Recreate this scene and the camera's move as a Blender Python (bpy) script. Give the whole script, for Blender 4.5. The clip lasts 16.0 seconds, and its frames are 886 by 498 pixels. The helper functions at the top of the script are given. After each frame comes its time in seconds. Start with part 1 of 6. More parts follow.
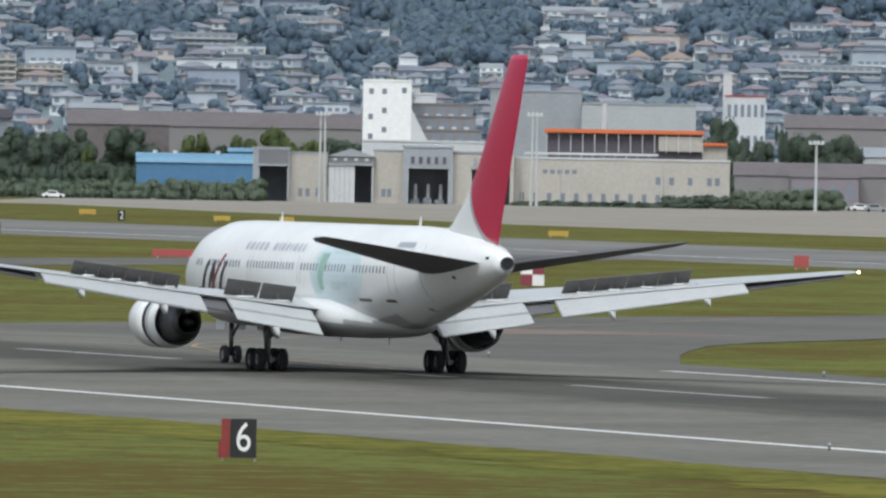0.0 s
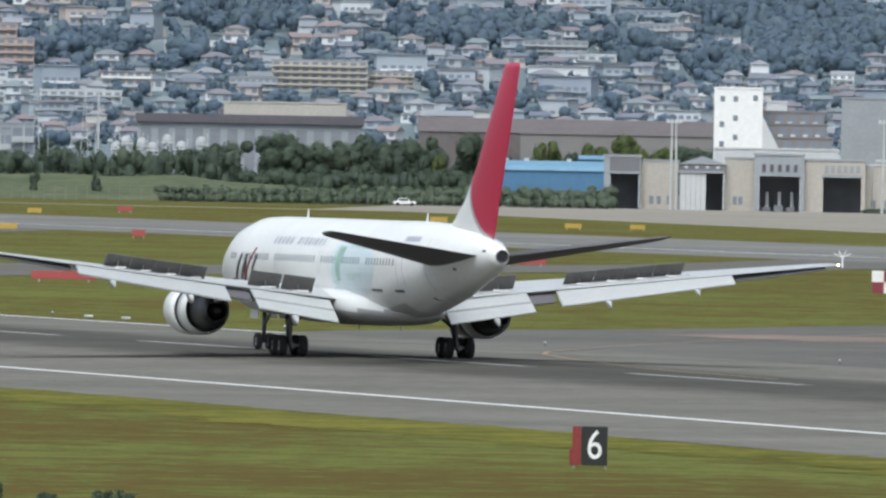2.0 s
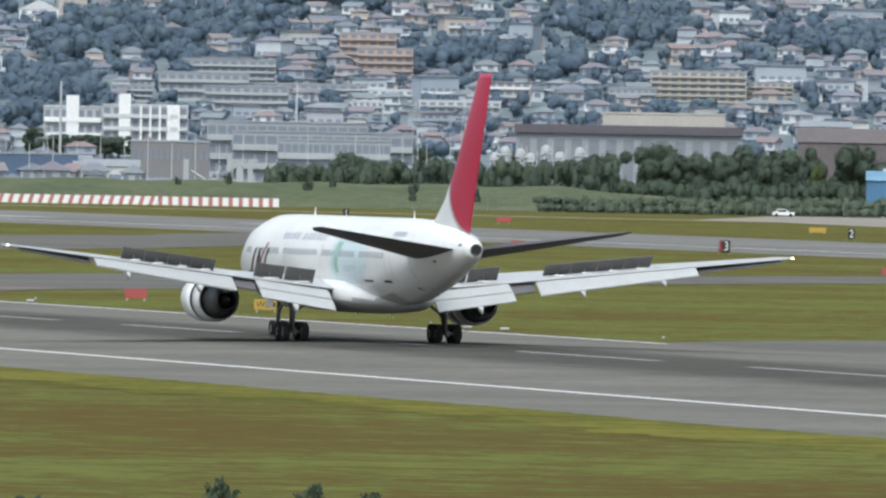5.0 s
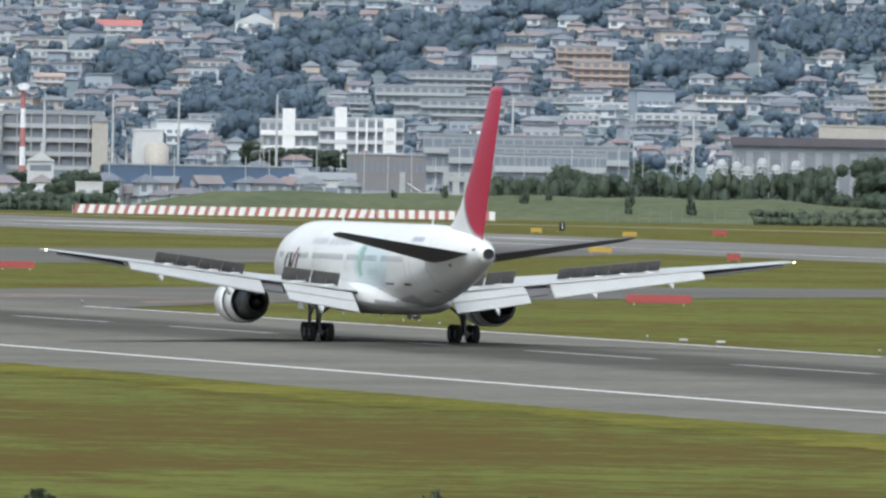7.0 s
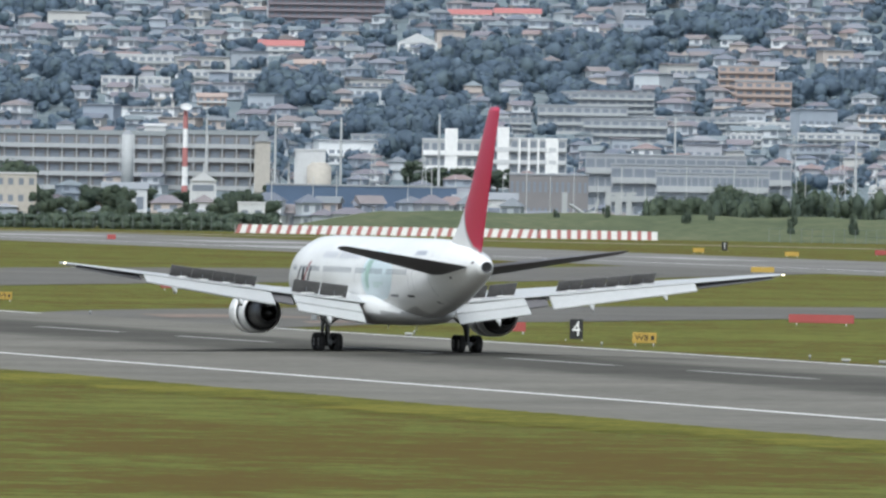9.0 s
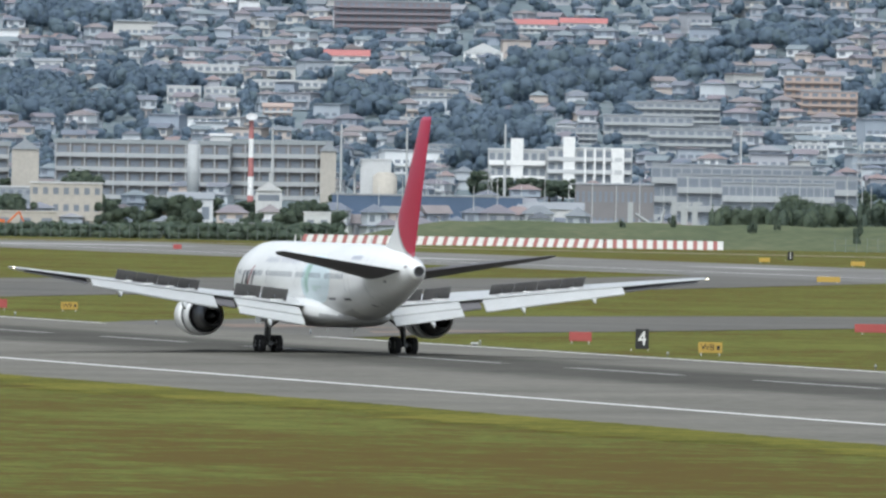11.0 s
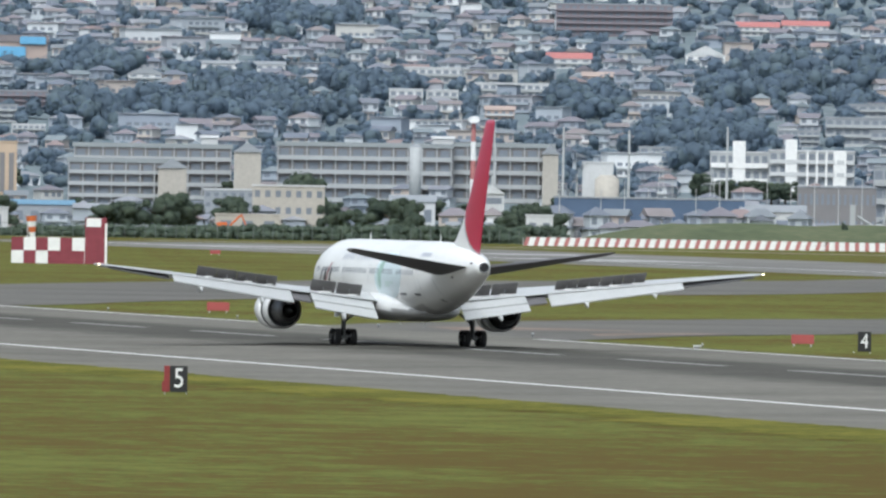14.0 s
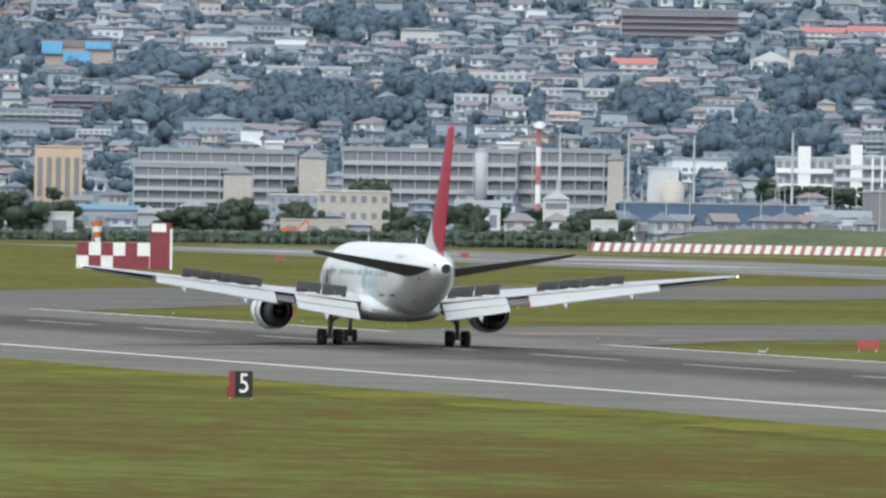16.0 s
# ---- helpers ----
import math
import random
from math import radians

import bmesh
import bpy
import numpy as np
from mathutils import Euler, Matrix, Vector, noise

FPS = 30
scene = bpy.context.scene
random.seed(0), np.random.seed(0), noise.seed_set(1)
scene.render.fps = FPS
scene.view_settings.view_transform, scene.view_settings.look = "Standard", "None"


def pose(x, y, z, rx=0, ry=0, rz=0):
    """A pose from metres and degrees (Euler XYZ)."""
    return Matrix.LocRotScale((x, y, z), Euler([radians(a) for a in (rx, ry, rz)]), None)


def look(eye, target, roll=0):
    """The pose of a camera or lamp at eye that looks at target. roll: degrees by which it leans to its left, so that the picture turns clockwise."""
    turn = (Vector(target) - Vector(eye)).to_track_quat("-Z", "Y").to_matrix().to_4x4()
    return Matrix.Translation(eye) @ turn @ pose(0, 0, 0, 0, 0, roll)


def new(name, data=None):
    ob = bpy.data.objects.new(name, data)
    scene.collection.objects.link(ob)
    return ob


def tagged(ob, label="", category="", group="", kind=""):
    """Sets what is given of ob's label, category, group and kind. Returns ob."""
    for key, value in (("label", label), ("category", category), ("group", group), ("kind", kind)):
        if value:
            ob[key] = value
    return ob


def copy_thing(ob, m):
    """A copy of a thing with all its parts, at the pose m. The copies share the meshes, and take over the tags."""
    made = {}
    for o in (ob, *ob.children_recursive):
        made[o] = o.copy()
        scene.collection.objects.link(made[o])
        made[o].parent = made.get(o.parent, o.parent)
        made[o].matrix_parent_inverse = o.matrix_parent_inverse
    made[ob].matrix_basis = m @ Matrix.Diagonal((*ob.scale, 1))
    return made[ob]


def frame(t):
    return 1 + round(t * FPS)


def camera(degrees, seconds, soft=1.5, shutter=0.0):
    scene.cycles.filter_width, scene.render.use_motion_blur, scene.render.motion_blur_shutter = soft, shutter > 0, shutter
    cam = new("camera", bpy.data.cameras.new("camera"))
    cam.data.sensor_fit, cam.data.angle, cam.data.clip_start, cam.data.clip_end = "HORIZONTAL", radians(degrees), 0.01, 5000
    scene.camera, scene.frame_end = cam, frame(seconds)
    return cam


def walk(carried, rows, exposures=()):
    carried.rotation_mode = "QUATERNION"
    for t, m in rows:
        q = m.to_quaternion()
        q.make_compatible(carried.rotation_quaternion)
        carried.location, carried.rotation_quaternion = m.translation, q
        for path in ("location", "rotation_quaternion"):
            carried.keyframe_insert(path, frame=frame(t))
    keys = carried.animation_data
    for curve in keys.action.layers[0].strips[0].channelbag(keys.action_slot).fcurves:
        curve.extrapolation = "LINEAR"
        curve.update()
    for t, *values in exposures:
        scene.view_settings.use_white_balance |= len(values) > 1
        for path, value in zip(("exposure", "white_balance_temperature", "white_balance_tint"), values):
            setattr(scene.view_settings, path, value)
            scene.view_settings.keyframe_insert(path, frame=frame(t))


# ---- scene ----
# Camera: a tripod on a viewing deck beside the airfield, panned after the aircraft.
# World: y runs along the runway, x across it, the deck stands at x = 0, y = 0.
EYE = Vector((0.0, 0.0, 11.874))
cam = camera(3.1788, 16.0, soft=2.5)
# seconds, bearing from the runway's direction, tilt, lean (degrees)
PAN = [(0.0, 16.7512, -0.3801, 1.014), (0.5, 16.4503, -0.3874, 0.952), (1.0, 16.0923, -0.3752, 0.972),
       (1.5, 15.7844, -0.3780, 1.002), (2.0, 15.4908, -0.3750, 1.031), (2.5, 15.2333, -0.3802, 1.046),
       (3.0, 14.9619, -0.3906, 1.020), (3.5, 14.6957, -0.3756, 1.096), (6.0, 13.8230, -0.3625, 1.042),
       (6.5, 13.6284, -0.3529, 1.089), (7.0, 13.3547, -0.3279, 1.061), (7.5, 13.1281, -0.3011, 1.026),
       (8.0, 13.0455, -0.2960, 1.055), (8.5, 12.9596, -0.2853, 1.034), (9.0, 12.7707, -0.2667, 1.028),
       (11.5, 12.4597, -0.2323, 1.003), (12.0, 12.3109, -0.2381, 0.993), (12.5, 12.1126, -0.2506, 0.993),
       (13.0, 11.9505, -0.2444, 0.995), (13.5, 11.8425, -0.2381, 0.935), (14.0, 11.7364, -0.2390, 0.976),
       (14.5, 11.6313, -0.2316, 0.967), (15.0, 11.5540, -0.2293, 1.002), (15.5, 11.5312, -0.2250, 0.963),
       (16.0, 11.5024, -0.2241, 0.999)]
rows = []
for t, bearing, tilt, lean in PAN:
    b, e = radians(bearing), radians(tilt)
    rows.append((t, look(EYE, EYE + 500 * Vector((math.sin(b) * math.cos(e), math.cos(b) * math.cos(e), math.sin(e))), lean)))
walk(cam, rows, exposures=((0.0, -0.10, 6000, 6), (1.5, -0.02, 6000, 6), (3.0, 0.10, 6000, 6), (16.0, 0.12, 6000, 6)))

# Daylight: a bright, thinly overcast sky.
SUN_EL, SUN_AZ = 55.0, 206.0
world = bpy.data.worlds.new("sky")
scene.world = world
world.use_nodes = True
wn = world.node_tree
sky = wn.nodes.new("ShaderNodeTexSky")
sky.sky_type, sky.sun_disc = "NISHITA", False
sky.sun_elevation, sky.sun_rotation = radians(SUN_EL), radians(SUN_AZ)
sky.air_density, sky.dust_density, sky.ozone_density = 1.0, 4.0, 1.0
grey = wn.nodes.new("ShaderNodeHueSaturation")      # thin cloud greys the sky
grey.inputs["Saturation"].default_value = 0.4
wn.links.new(sky.outputs[0], grey.inputs["Color"])
wn.links.new(grey.outputs[0], wn.nodes["Background"].inputs[0])
wn.nodes["Background"].inputs[1].default_value = 0.15
sun = new("sun", bpy.data.lights.new("sun", "SUN"))
sun.data.energy, sun.data.angle, sun.data.color = 1.8, radians(40), (1.0, 0.975, 0.94)
se, sa = radians(SUN_EL), radians(SUN_AZ)
sun.matrix_world = look((0, 0, 0), (-math.sin(sa) * math.cos(se), -math.cos(sa) * math.cos(se), -math.sin(se)))

# ---- materials ----
def mat(name, color, rough=0.7, metal=0.0, vary=0.15, scale=0.5, fine=8.0, bump=0.0, per="", tint=None, spec=0.5):
    """A procedural surface: two scales of variation on a base colour; per: random per 'object' or 'island' towards tint colours."""
    m = bpy.data.materials.new(name)
    m.use_nodes = True
    n, l = m.node_tree.nodes, m.node_tree.links
    p = n["Principled BSDF"]
    p.inputs["Roughness"].default_value, p.inputs["Metallic"].default_value = rough, metal
    p.inputs["Specular IOR Level"].default_value = spec
    co = n.new("ShaderNodeTexCoord")
    a, b = n.new("ShaderNodeTexNoise"), n.new("ShaderNodeTexNoise")
    a.inputs["Scale"].default_value, b.inputs["Scale"].default_value = scale, fine
    a.inputs["Detail"].default_value = b.inputs["Detail"].default_value = 3
    for t in (a, b):
        l.new(co.outputs["Object"], t.inputs["Vector"])
    add = n.new("ShaderNodeMath")
    l.new(a.outputs["Fac"], add.inputs[0]), l.new(b.outputs["Fac"], add.inputs[1])
    rng = n.new("ShaderNodeMapRange")
    l.new(add.outputs[0], rng.inputs["Value"])
    rng.inputs["From Min"].default_value, rng.inputs["From Max"].default_value = 0.6, 1.4
    rng.inputs["To Min"].default_value, rng.inputs["To Max"].default_value = 1 - vary, 1 + vary
    base = n.new("ShaderNodeRGB")
    base.outputs[0].default_value = (*color, 1)
    src = base.outputs[0]
    if per:
        rnd = n.new("ShaderNodeObjectInfo" if per == "object" else "ShaderNodeNewGeometry")
        ramp = n.new("ShaderNodeValToRGB")
        ramp.color_ramp.interpolation = "CONSTANT"
        cols = tint or [color]
        while len(ramp.color_ramp.elements) < len(cols):
            ramp.color_ramp.elements.new(1)
        for i, c in enumerate(cols):
            ramp.color_ramp.elements[i].position, ramp.color_ramp.elements[i].color = i / len(cols), (*c, 1)
        l.new(rnd.outputs["Random" if per == "object" else "Random Per Island"], ramp.inputs[0])
        src = ramp.outputs[0]
    mul = n.new("ShaderNodeVectorMath")
    mul.operation = "SCALE"
    l.new(src, mul.inputs[0]), l.new(rng.outputs[0], mul.inputs["Scale"])
    l.new(mul.outputs[0], p.inputs["Base Color"])
    if bump:
        bp = n.new("ShaderNodeBump")
        bp.inputs["Strength"].default_value, bp.inputs["Distance"].default_value = 0.5, bump
        l.new(b.outputs["Fac"], bp.inputs["Height"]), l.new(bp.outputs[0], p.inputs["Normal"])
    return m


def ramp_mat(name, stops, scales, rough=0.9, weights=(0.5, 0.5), stretch=(1, 1, 1), bands=(), gain=1.0):
    """Ground cover: colours spread over noise at several scales."""
    m = bpy.data.materials.new(name)
    m.use_nodes = True
    n, l = m.node_tree.nodes, m.node_tree.links
    p = n["Principled BSDF"]
    p.inputs["Roughness"].default_value = rough
    p.inputs["Specular IOR Level"].default_value = 0.05
    co, mp = n.new("ShaderNodeTexCoord"), n.new("ShaderNodeMapping")
    mp.inputs["Scale"].default_value = stretch
    l.new(co.outputs["Object"], mp.inputs[0])
    total = None
    for s, w in zip(scales, weights):
        t = n.new("ShaderNodeTexNoise")
        t.inputs["Scale"].default_value, t.inputs["Detail"].default_value = s, 4
        l.new(mp.outputs[0], t.inputs["Vector"])
        k = n.new("ShaderNodeMath")
        k.operation = "MULTIPLY_ADD"
        k.inputs[1].default_value = w
        l.new(t.outputs["Fac"], k.inputs[0])
        if total:
            l.new(total, k.inputs[2])
        else:
            k.inputs[2].default_value = 0
        total = k.outputs[0]
    if gain != 1.0:
        gn = n.new("ShaderNodeMath")
        gn.operation = "MULTIPLY_ADD"
        gn.inputs[1].default_value, gn.inputs[2].default_value = gain, (1 - gain) * sum(weights) / 2
        l.new(total, gn.inputs[0])
        total = gn.outputs[0]
    if bands:
        # mowing bands that run with the runway: (metres across, shift)
        sep, fc, wob, wn_ = n.new("ShaderNodeSeparateXYZ"), n.new("ShaderNodeFloatCurve"), n.new("ShaderNodeMath"), n.new("ShaderNodeTexNoise")
        wn_.inputs["Scale"].default_value, wn_.inputs["Detail"].default_value = 0.012, 3
        l.new(co.outputs["Object"], sep.inputs[0]), l.new(co.outputs["Object"], wn_.inputs["Vector"])
        wob.operation = "MULTIPLY_ADD"
        wob.inputs[1].default_value = 24.0
        l.new(wn_.outputs["Fac"], wob.inputs[0]), l.new(sep.outputs[0], wob.inputs[2])
        sc_ = n.new("ShaderNodeMapRange")
        sc_.inputs["From Min"].default_value, sc_.inputs["From Max"].default_value = 12.0, 812.0
        l.new(wob.outputs[0], sc_.inputs["Value"]), l.new(sc_.outputs[0], fc.inputs["Value"])
        cv = fc.mapping.curves[0]
        for i, (x, q) in enumerate(bands):
            if i in (0, len(bands) - 1):
                cv.points[0 if i == 0 else len(cv.points) - 1].location = (x / 800, q + 0.5)
            else:
                cv.points.new(x / 800, q + 0.5)
        fc.mapping.update()
        sh, sm = n.new("ShaderNodeMath"), n.new("ShaderNodeMath")
        sh.operation = "SUBTRACT"
        sh.inputs[1].default_value = 0.5
        l.new(fc.outputs[0], sh.inputs[0]), l.new(sh.outputs[0], sm.inputs[0]), l.new(total, sm.inputs[1])
        total = sm.outputs[0]
    r = n.new("ShaderNodeValToRGB")
    while len(r.color_ramp.elements) < len(stops):
        r.color_ramp.elements.new(1)
    for i, (pos, c) in enumerate(stops):
        r.color_ramp.elements[i].position, r.color_ramp.elements[i].color = pos, (*c, 1)
    l.new(total, r.inputs[0]), l.new(r.outputs[0], p.inputs["Base Color"])
    return m


GRASS = ramp_mat("mown_grass", [(0.60, (0.102, 0.074, 0.020)), (0.655, (0.118, 0.093, 0.022)), (0.695, (0.106, 0.103, 0.022)), (0.745, (0.080, 0.104, 0.026)), (0.82, (0.140, 0.146, 0.036))],
                 (0.022, 0.09, 0.30, 0.9, 2.6), weights=(0.30, 0.26, 0.40, 0.34, 0.22), bands=((0, -0.02), (90, -0.02), (112, -0.025), (126, -0.085), (150, -0.10), (161, -0.06), (170, -0.02), (240, -0.015), (262, -0.01), (420, -0.025), (560, -0.05), (800, -0.055)), gain=2.7)
GRASSLIGHT = ramp_mat("freshly_mown_grass", [(0.48, (0.088, 0.088, 0.018)), (0.6, (0.128, 0.126, 0.024)), (0.70, (0.180, 0.165, 0.034))], (0.05, 0.3, 1.2), weights=(0.4, 0.45, 0.35), gain=1.5)
# Undergrowth in blue-grey: the haze over the hill is painted in.
HILLHAZE = ramp_mat("hazed_undergrowth", [(0.35, (0.16, 0.20, 0.22)), (0.55, (0.19, 0.23, 0.245)), (0.7, (0.26, 0.28, 0.30))], (0.02, 0.15), weights=(0.5, 0.5))
# Bank grass dulled in colour to stand for haze.
BANK = ramp_mat("hazed_bank_grass", [(0.36, (0.085, 0.105, 0.062)), (0.5, (0.112, 0.132, 0.075)), (0.62, (0.150, 0.155, 0.092))], (0.05, 0.4), weights=(0.5, 0.5))
TAXI = mat("taxiway_asphalt", (0.132, 0.126, 0.112), 0.85, vary=0.35, scale=0.03, fine=0.6, spec=0.2)
RUNWAYFAR = mat("pale_runway_asphalt", (0.185, 0.178, 0.165), 0.85, vary=0.35, scale=0.02, fine=0.3, spec=0.2)
APRON = mat("apron_concrete", (0.28, 0.255, 0.215), 0.9, vary=0.18, scale=0.03, fine=0.3, spec=0.2)
PAINTWORN = mat("worn_runway_paint", (0.36, 0.355, 0.335), 0.8, vary=0.4, scale=0.4, fine=4)
PAINT = mat("runway_paint", (0.74, 0.73, 0.70), 0.7, vary=0.3, scale=0.8, fine=6)
YPAINT = mat("yellow_line_paint", (0.36, 0.24, 0.13), 0.7, vary=0.2, scale=0.5)


def runway_mat():
    """Asphalt, darker along the wheel tracks where tyre rubber lies."""
    m = mat("runway_asphalt", (0.170, 0.162, 0.140), 0.85, vary=0.36, scale=0.06, fine=0.9, spec=0.08)
    n, l = m.node_tree.nodes, m.node_tree.links
    p = n["Principled BSDF"]
    src = p.inputs["Base Color"].links[0].from_socket
    co, sep = n.new("ShaderNodeTexCoord"), n.new("ShaderNodeSeparateXYZ")
    mp, tn = n.new("ShaderNodeMapping"), n.new("ShaderNodeTexNoise")
    mp.inputs["Scale"].default_value = (0.35, 0.012, 1)
    l.new(co.outputs["Object"], mp.inputs[0]), l.new(mp.outputs[0], tn.inputs["Vector"])
    l.new(co.outputs["Object"], sep.inputs[0])
    d = n.new("ShaderNodeMath")
    d.operation = "SUBTRACT"
    d.inputs[1].default_value = 226.1
    l.new(sep.outputs[0], d.inputs[0])
    ab = n.new("ShaderNodeMath")
    ab.operation = "ABSOLUTE"
    l.new(d.outputs[0], ab.inputs[0])
    wob = n.new("ShaderNodeMath")
    wob.operation = "MULTIPLY_ADD"
    wob.inputs[1].default_value = 8.0
    l.new(tn.outputs["Fac"], wob.inputs[0]), l.new(ab.outputs[0], wob.inputs[2])
    rg = n.new("ShaderNodeMapRange")
    rg.interpolation_type = "SMOOTHSTEP"
    for k, v in (("From Min", 10.0), ("From Max", 18.0), ("To Min", 0.5), ("To Max", 1.0)):
        rg.inputs[k].default_value = v
    l.new(wob.outputs[0], rg.inputs["Value"])
    mul = n.new("ShaderNodeVectorMath")
    mul.operation = "SCALE"
    l.new(src, mul.inputs[0]), l.new(rg.outputs[0], mul.inputs["Scale"]), l.new(mul.outputs[0], p.inputs["Base Color"])
    return m


RUNWAY = runway_mat()
WHITE = mat("white_enamel", (0.86, 0.86, 0.84), 0.25, vary=0.05, scale=0.3, fine=3)
WINGGREY = mat("wing_light_grey", (0.50, 0.51, 0.51), 0.4, vary=0.08, scale=0.5, fine=5)
FLAPGREY = mat("flap_white_grey", (0.455, 0.465, 0.46), 0.4, vary=0.08, scale=0.6, fine=5)
STABGREY = mat("stabiliser_grey", (0.125, 0.122, 0.128), 0.75, vary=0.1, scale=0.5, fine=4)
SPOILER = mat("spoiler_underside", (0.125, 0.120, 0.116), 0.6, vary=0.25, scale=0.9, fine=6)
# Dark grey with the shade of recesses and aileron undersides in the colour.
COVESHADE = mat("cove_shade_grey", (0.085, 0.085, 0.09), 0.7, vary=0.2, scale=1)
TYRE = mat("tyre_rubber", (0.030, 0.030, 0.032), 0.85, vary=0.3, scale=2)
STRUT = mat("gear_steel", (0.17, 0.175, 0.18), 0.4, 0.6, vary=0.15, scale=2)
HUB = mat("hub_metal", (0.45, 0.45, 0.46), 0.4, 0.7, vary=0.15, scale=3)
EXHAUST = mat("exhaust_metal", (0.12, 0.12, 0.125), 0.4, 0.7, vary=0.25, scale=2)
BLACK = mat("black_panel", (0.015, 0.015, 0.016), 0.6, vary=0.2, scale=2)
GLASS = mat("dark_window_glass", (0.03, 0.035, 0.045), 0.12, vary=0.15, scale=1)
CABINWIN = mat("cabin_window", (0.25, 0.28, 0.32), 0.2, vary=0.1, scale=1)
DECALGREY = mat("grey_lettering", (0.38, 0.40, 0.45), 0.4, vary=0.05)
DECALDARK = mat("dark_lettering", (0.045, 0.04, 0.05), 0.4, vary=0.05)
BELLYGREY = mat("belly_grey", (0.40, 0.40, 0.395), 0.35, vary=0.1, scale=0.4, fine=3)
EARTH = mat("worn_earth", (0.235, 0.185, 0.155), 0.95, vary=0.3, scale=0.08, fine=0.6, spec=0.1)
TERRACE = mat("terrace_grey_brown", (0.215, 0.205, 0.205), 0.8, vary=0.12, scale=0.2)
FASCIA = mat("dark_grey_fascia", (0.17, 0.17, 0.18), 0.6, vary=0.12, scale=0.3)
DECALRED = mat("dark_red_lettering", (0.25, 0.02, 0.03), 0.4, vary=0.05)
DECALGREEN = mat("pale_green_graphic", (0.55, 0.68, 0.66), 0.35, vary=0.12, scale=0.8)
DECALGREEN2 = mat("green_graphic", (0.32, 0.50, 0.42), 0.35, vary=0.15, scale=1.5)
DECALPALE = mat("pale_blue_graphic", (0.64, 0.74, 0.77), 0.3, vary=0.06, scale=0.8)
SHRUB = mat("weed_leaves", (0.05, 0.07, 0.04), 0.7, vary=0.25, scale=3, per="island", tint=[(0.060, 0.084, 0.052), (0.078, 0.108, 0.060), (0.066, 0.090, 0.062)], spec=0.2)
SEAM = mat("panel_seam_grey", (0.30, 0.30, 0.31), 0.5, vary=0.1)
# Window glass lightened and blued to carry distance haze in its colour.
WINHAZE = mat("hazed_window_glass", (0.19, 0.215, 0.25), 0.4, vary=0.15, scale=1)
LIGHTGREY = mat("light_grey_render", (0.40, 0.415, 0.42), 0.85, vary=0.1, scale=0.2, fine=1.5)
FENCEPOST = mat("weathered_fence_post", (0.20, 0.23, 0.22), 0.8, vary=0.15, scale=1)
HUTRED = mat("weathered_hut_red", (0.22, 0.04, 0.055), 0.7, vary=0.2, scale=1)
DULLBLUE = mat("dull_blue_sheet", (0.085, 0.13, 0.21), 0.7, vary=0.12, scale=0.2)
# Boundary hedge leaves lightened and blued, haze in the tint.
LEAFMID = mat("hazed_hedge_leaves", (0.1, 0.13, 0.06), 0.7, vary=0.2, scale=0.3, per="island", tint=[(0.132, 0.172, 0.128), (0.146, 0.184, 0.130), (0.122, 0.162, 0.126)], spec=0.2)
LEAFWEED = mat("pale_weed_leaves", (0.14, 0.17, 0.10), 0.7, vary=0.2, scale=0.3, per="island", tint=[(0.165, 0.205, 0.140), (0.182, 0.222, 0.146), (0.154, 0.196, 0.140)], spec=0.2)
PALERED = mat("faded_red", (0.44, 0.18, 0.17), 0.7, vary=0.15, scale=1)
SIGNRED = mat("sign_red", (0.22, 0.03, 0.03), 0.5, vary=0.15, scale=3)
SIGNYEL = mat("sign_yellow", (0.46, 0.31, 0.06), 0.5, vary=0.12, scale=3)
SIGNWHITE = mat("sign_white", (0.8, 0.8, 0.78), 0.5, vary=0.05, scale=3)
RED = mat("marker_red", (0.36, 0.075, 0.07), 0.6, vary=0.15, scale=1)
MWHITE = mat("marker_white", (0.8, 0.8, 0.78), 0.6, vary=0.1, scale=1)
CREAM = mat("cream_render", (0.445, 0.415, 0.365), 0.85, vary=0.12, scale=0.15, fine=1.2)
OFFWHITE = mat("offwhite_render", (0.55, 0.56, 0.56), 0.8, vary=0.1, scale=0.2, fine=1.5)
GREYWALL = mat("grey_cladding", (0.305, 0.325, 0.345), 0.7, vary=0.12, scale=0.2, fine=1.5)
DARKWALL = mat("dark_brown_cladding", (0.11, 0.10, 0.115), 0.8, vary=0.15, scale=0.15, fine=1)
BROWNROOF = mat("brown_sheet_roof", (0.145, 0.128, 0.128), 0.8, vary=0.15, scale=0.1, fine=0.8)
GREYROOF = mat("grey_sheet_roof", (0.30, 0.32, 0.34), 0.7, vary=0.12, scale=0.1, fine=1)
BLUEWALL = mat("blue_sheet_wall", (0.075, 0.18, 0.31), 0.6, vary=0.1, scale=0.2, fine=1)
BLUEROOF = mat("light_blue_sheet_roof", (0.16, 0.30, 0.42), 0.6, vary=0.1, scale=0.2, fine=1)
DARKIN = mat("dim_interior", (0.22, 0.23, 0.25), 0.9, vary=0.2, scale=0.3)
ORANGE = mat("orange_awning", (0.62, 0.16, 0.05), 0.7, vary=0.1, scale=0.4)
PINK = mat("salmon_render", (0.42, 0.335, 0.295), 0.85, vary=0.12, scale=0.2)
YELLOWB = mat("ochre_render", (0.52, 0.40, 0.29), 0.85, vary=0.12, scale=0.2)
DULLBROWN = mat("dull_brown_tile", (0.235, 0.205, 0.225), 0.85, vary=0.12, scale=0.2)
DORMROOF = mat("grey_green_roof", (0.205, 0.225, 0.225), 0.8, vary=0.12, scale=0.15)
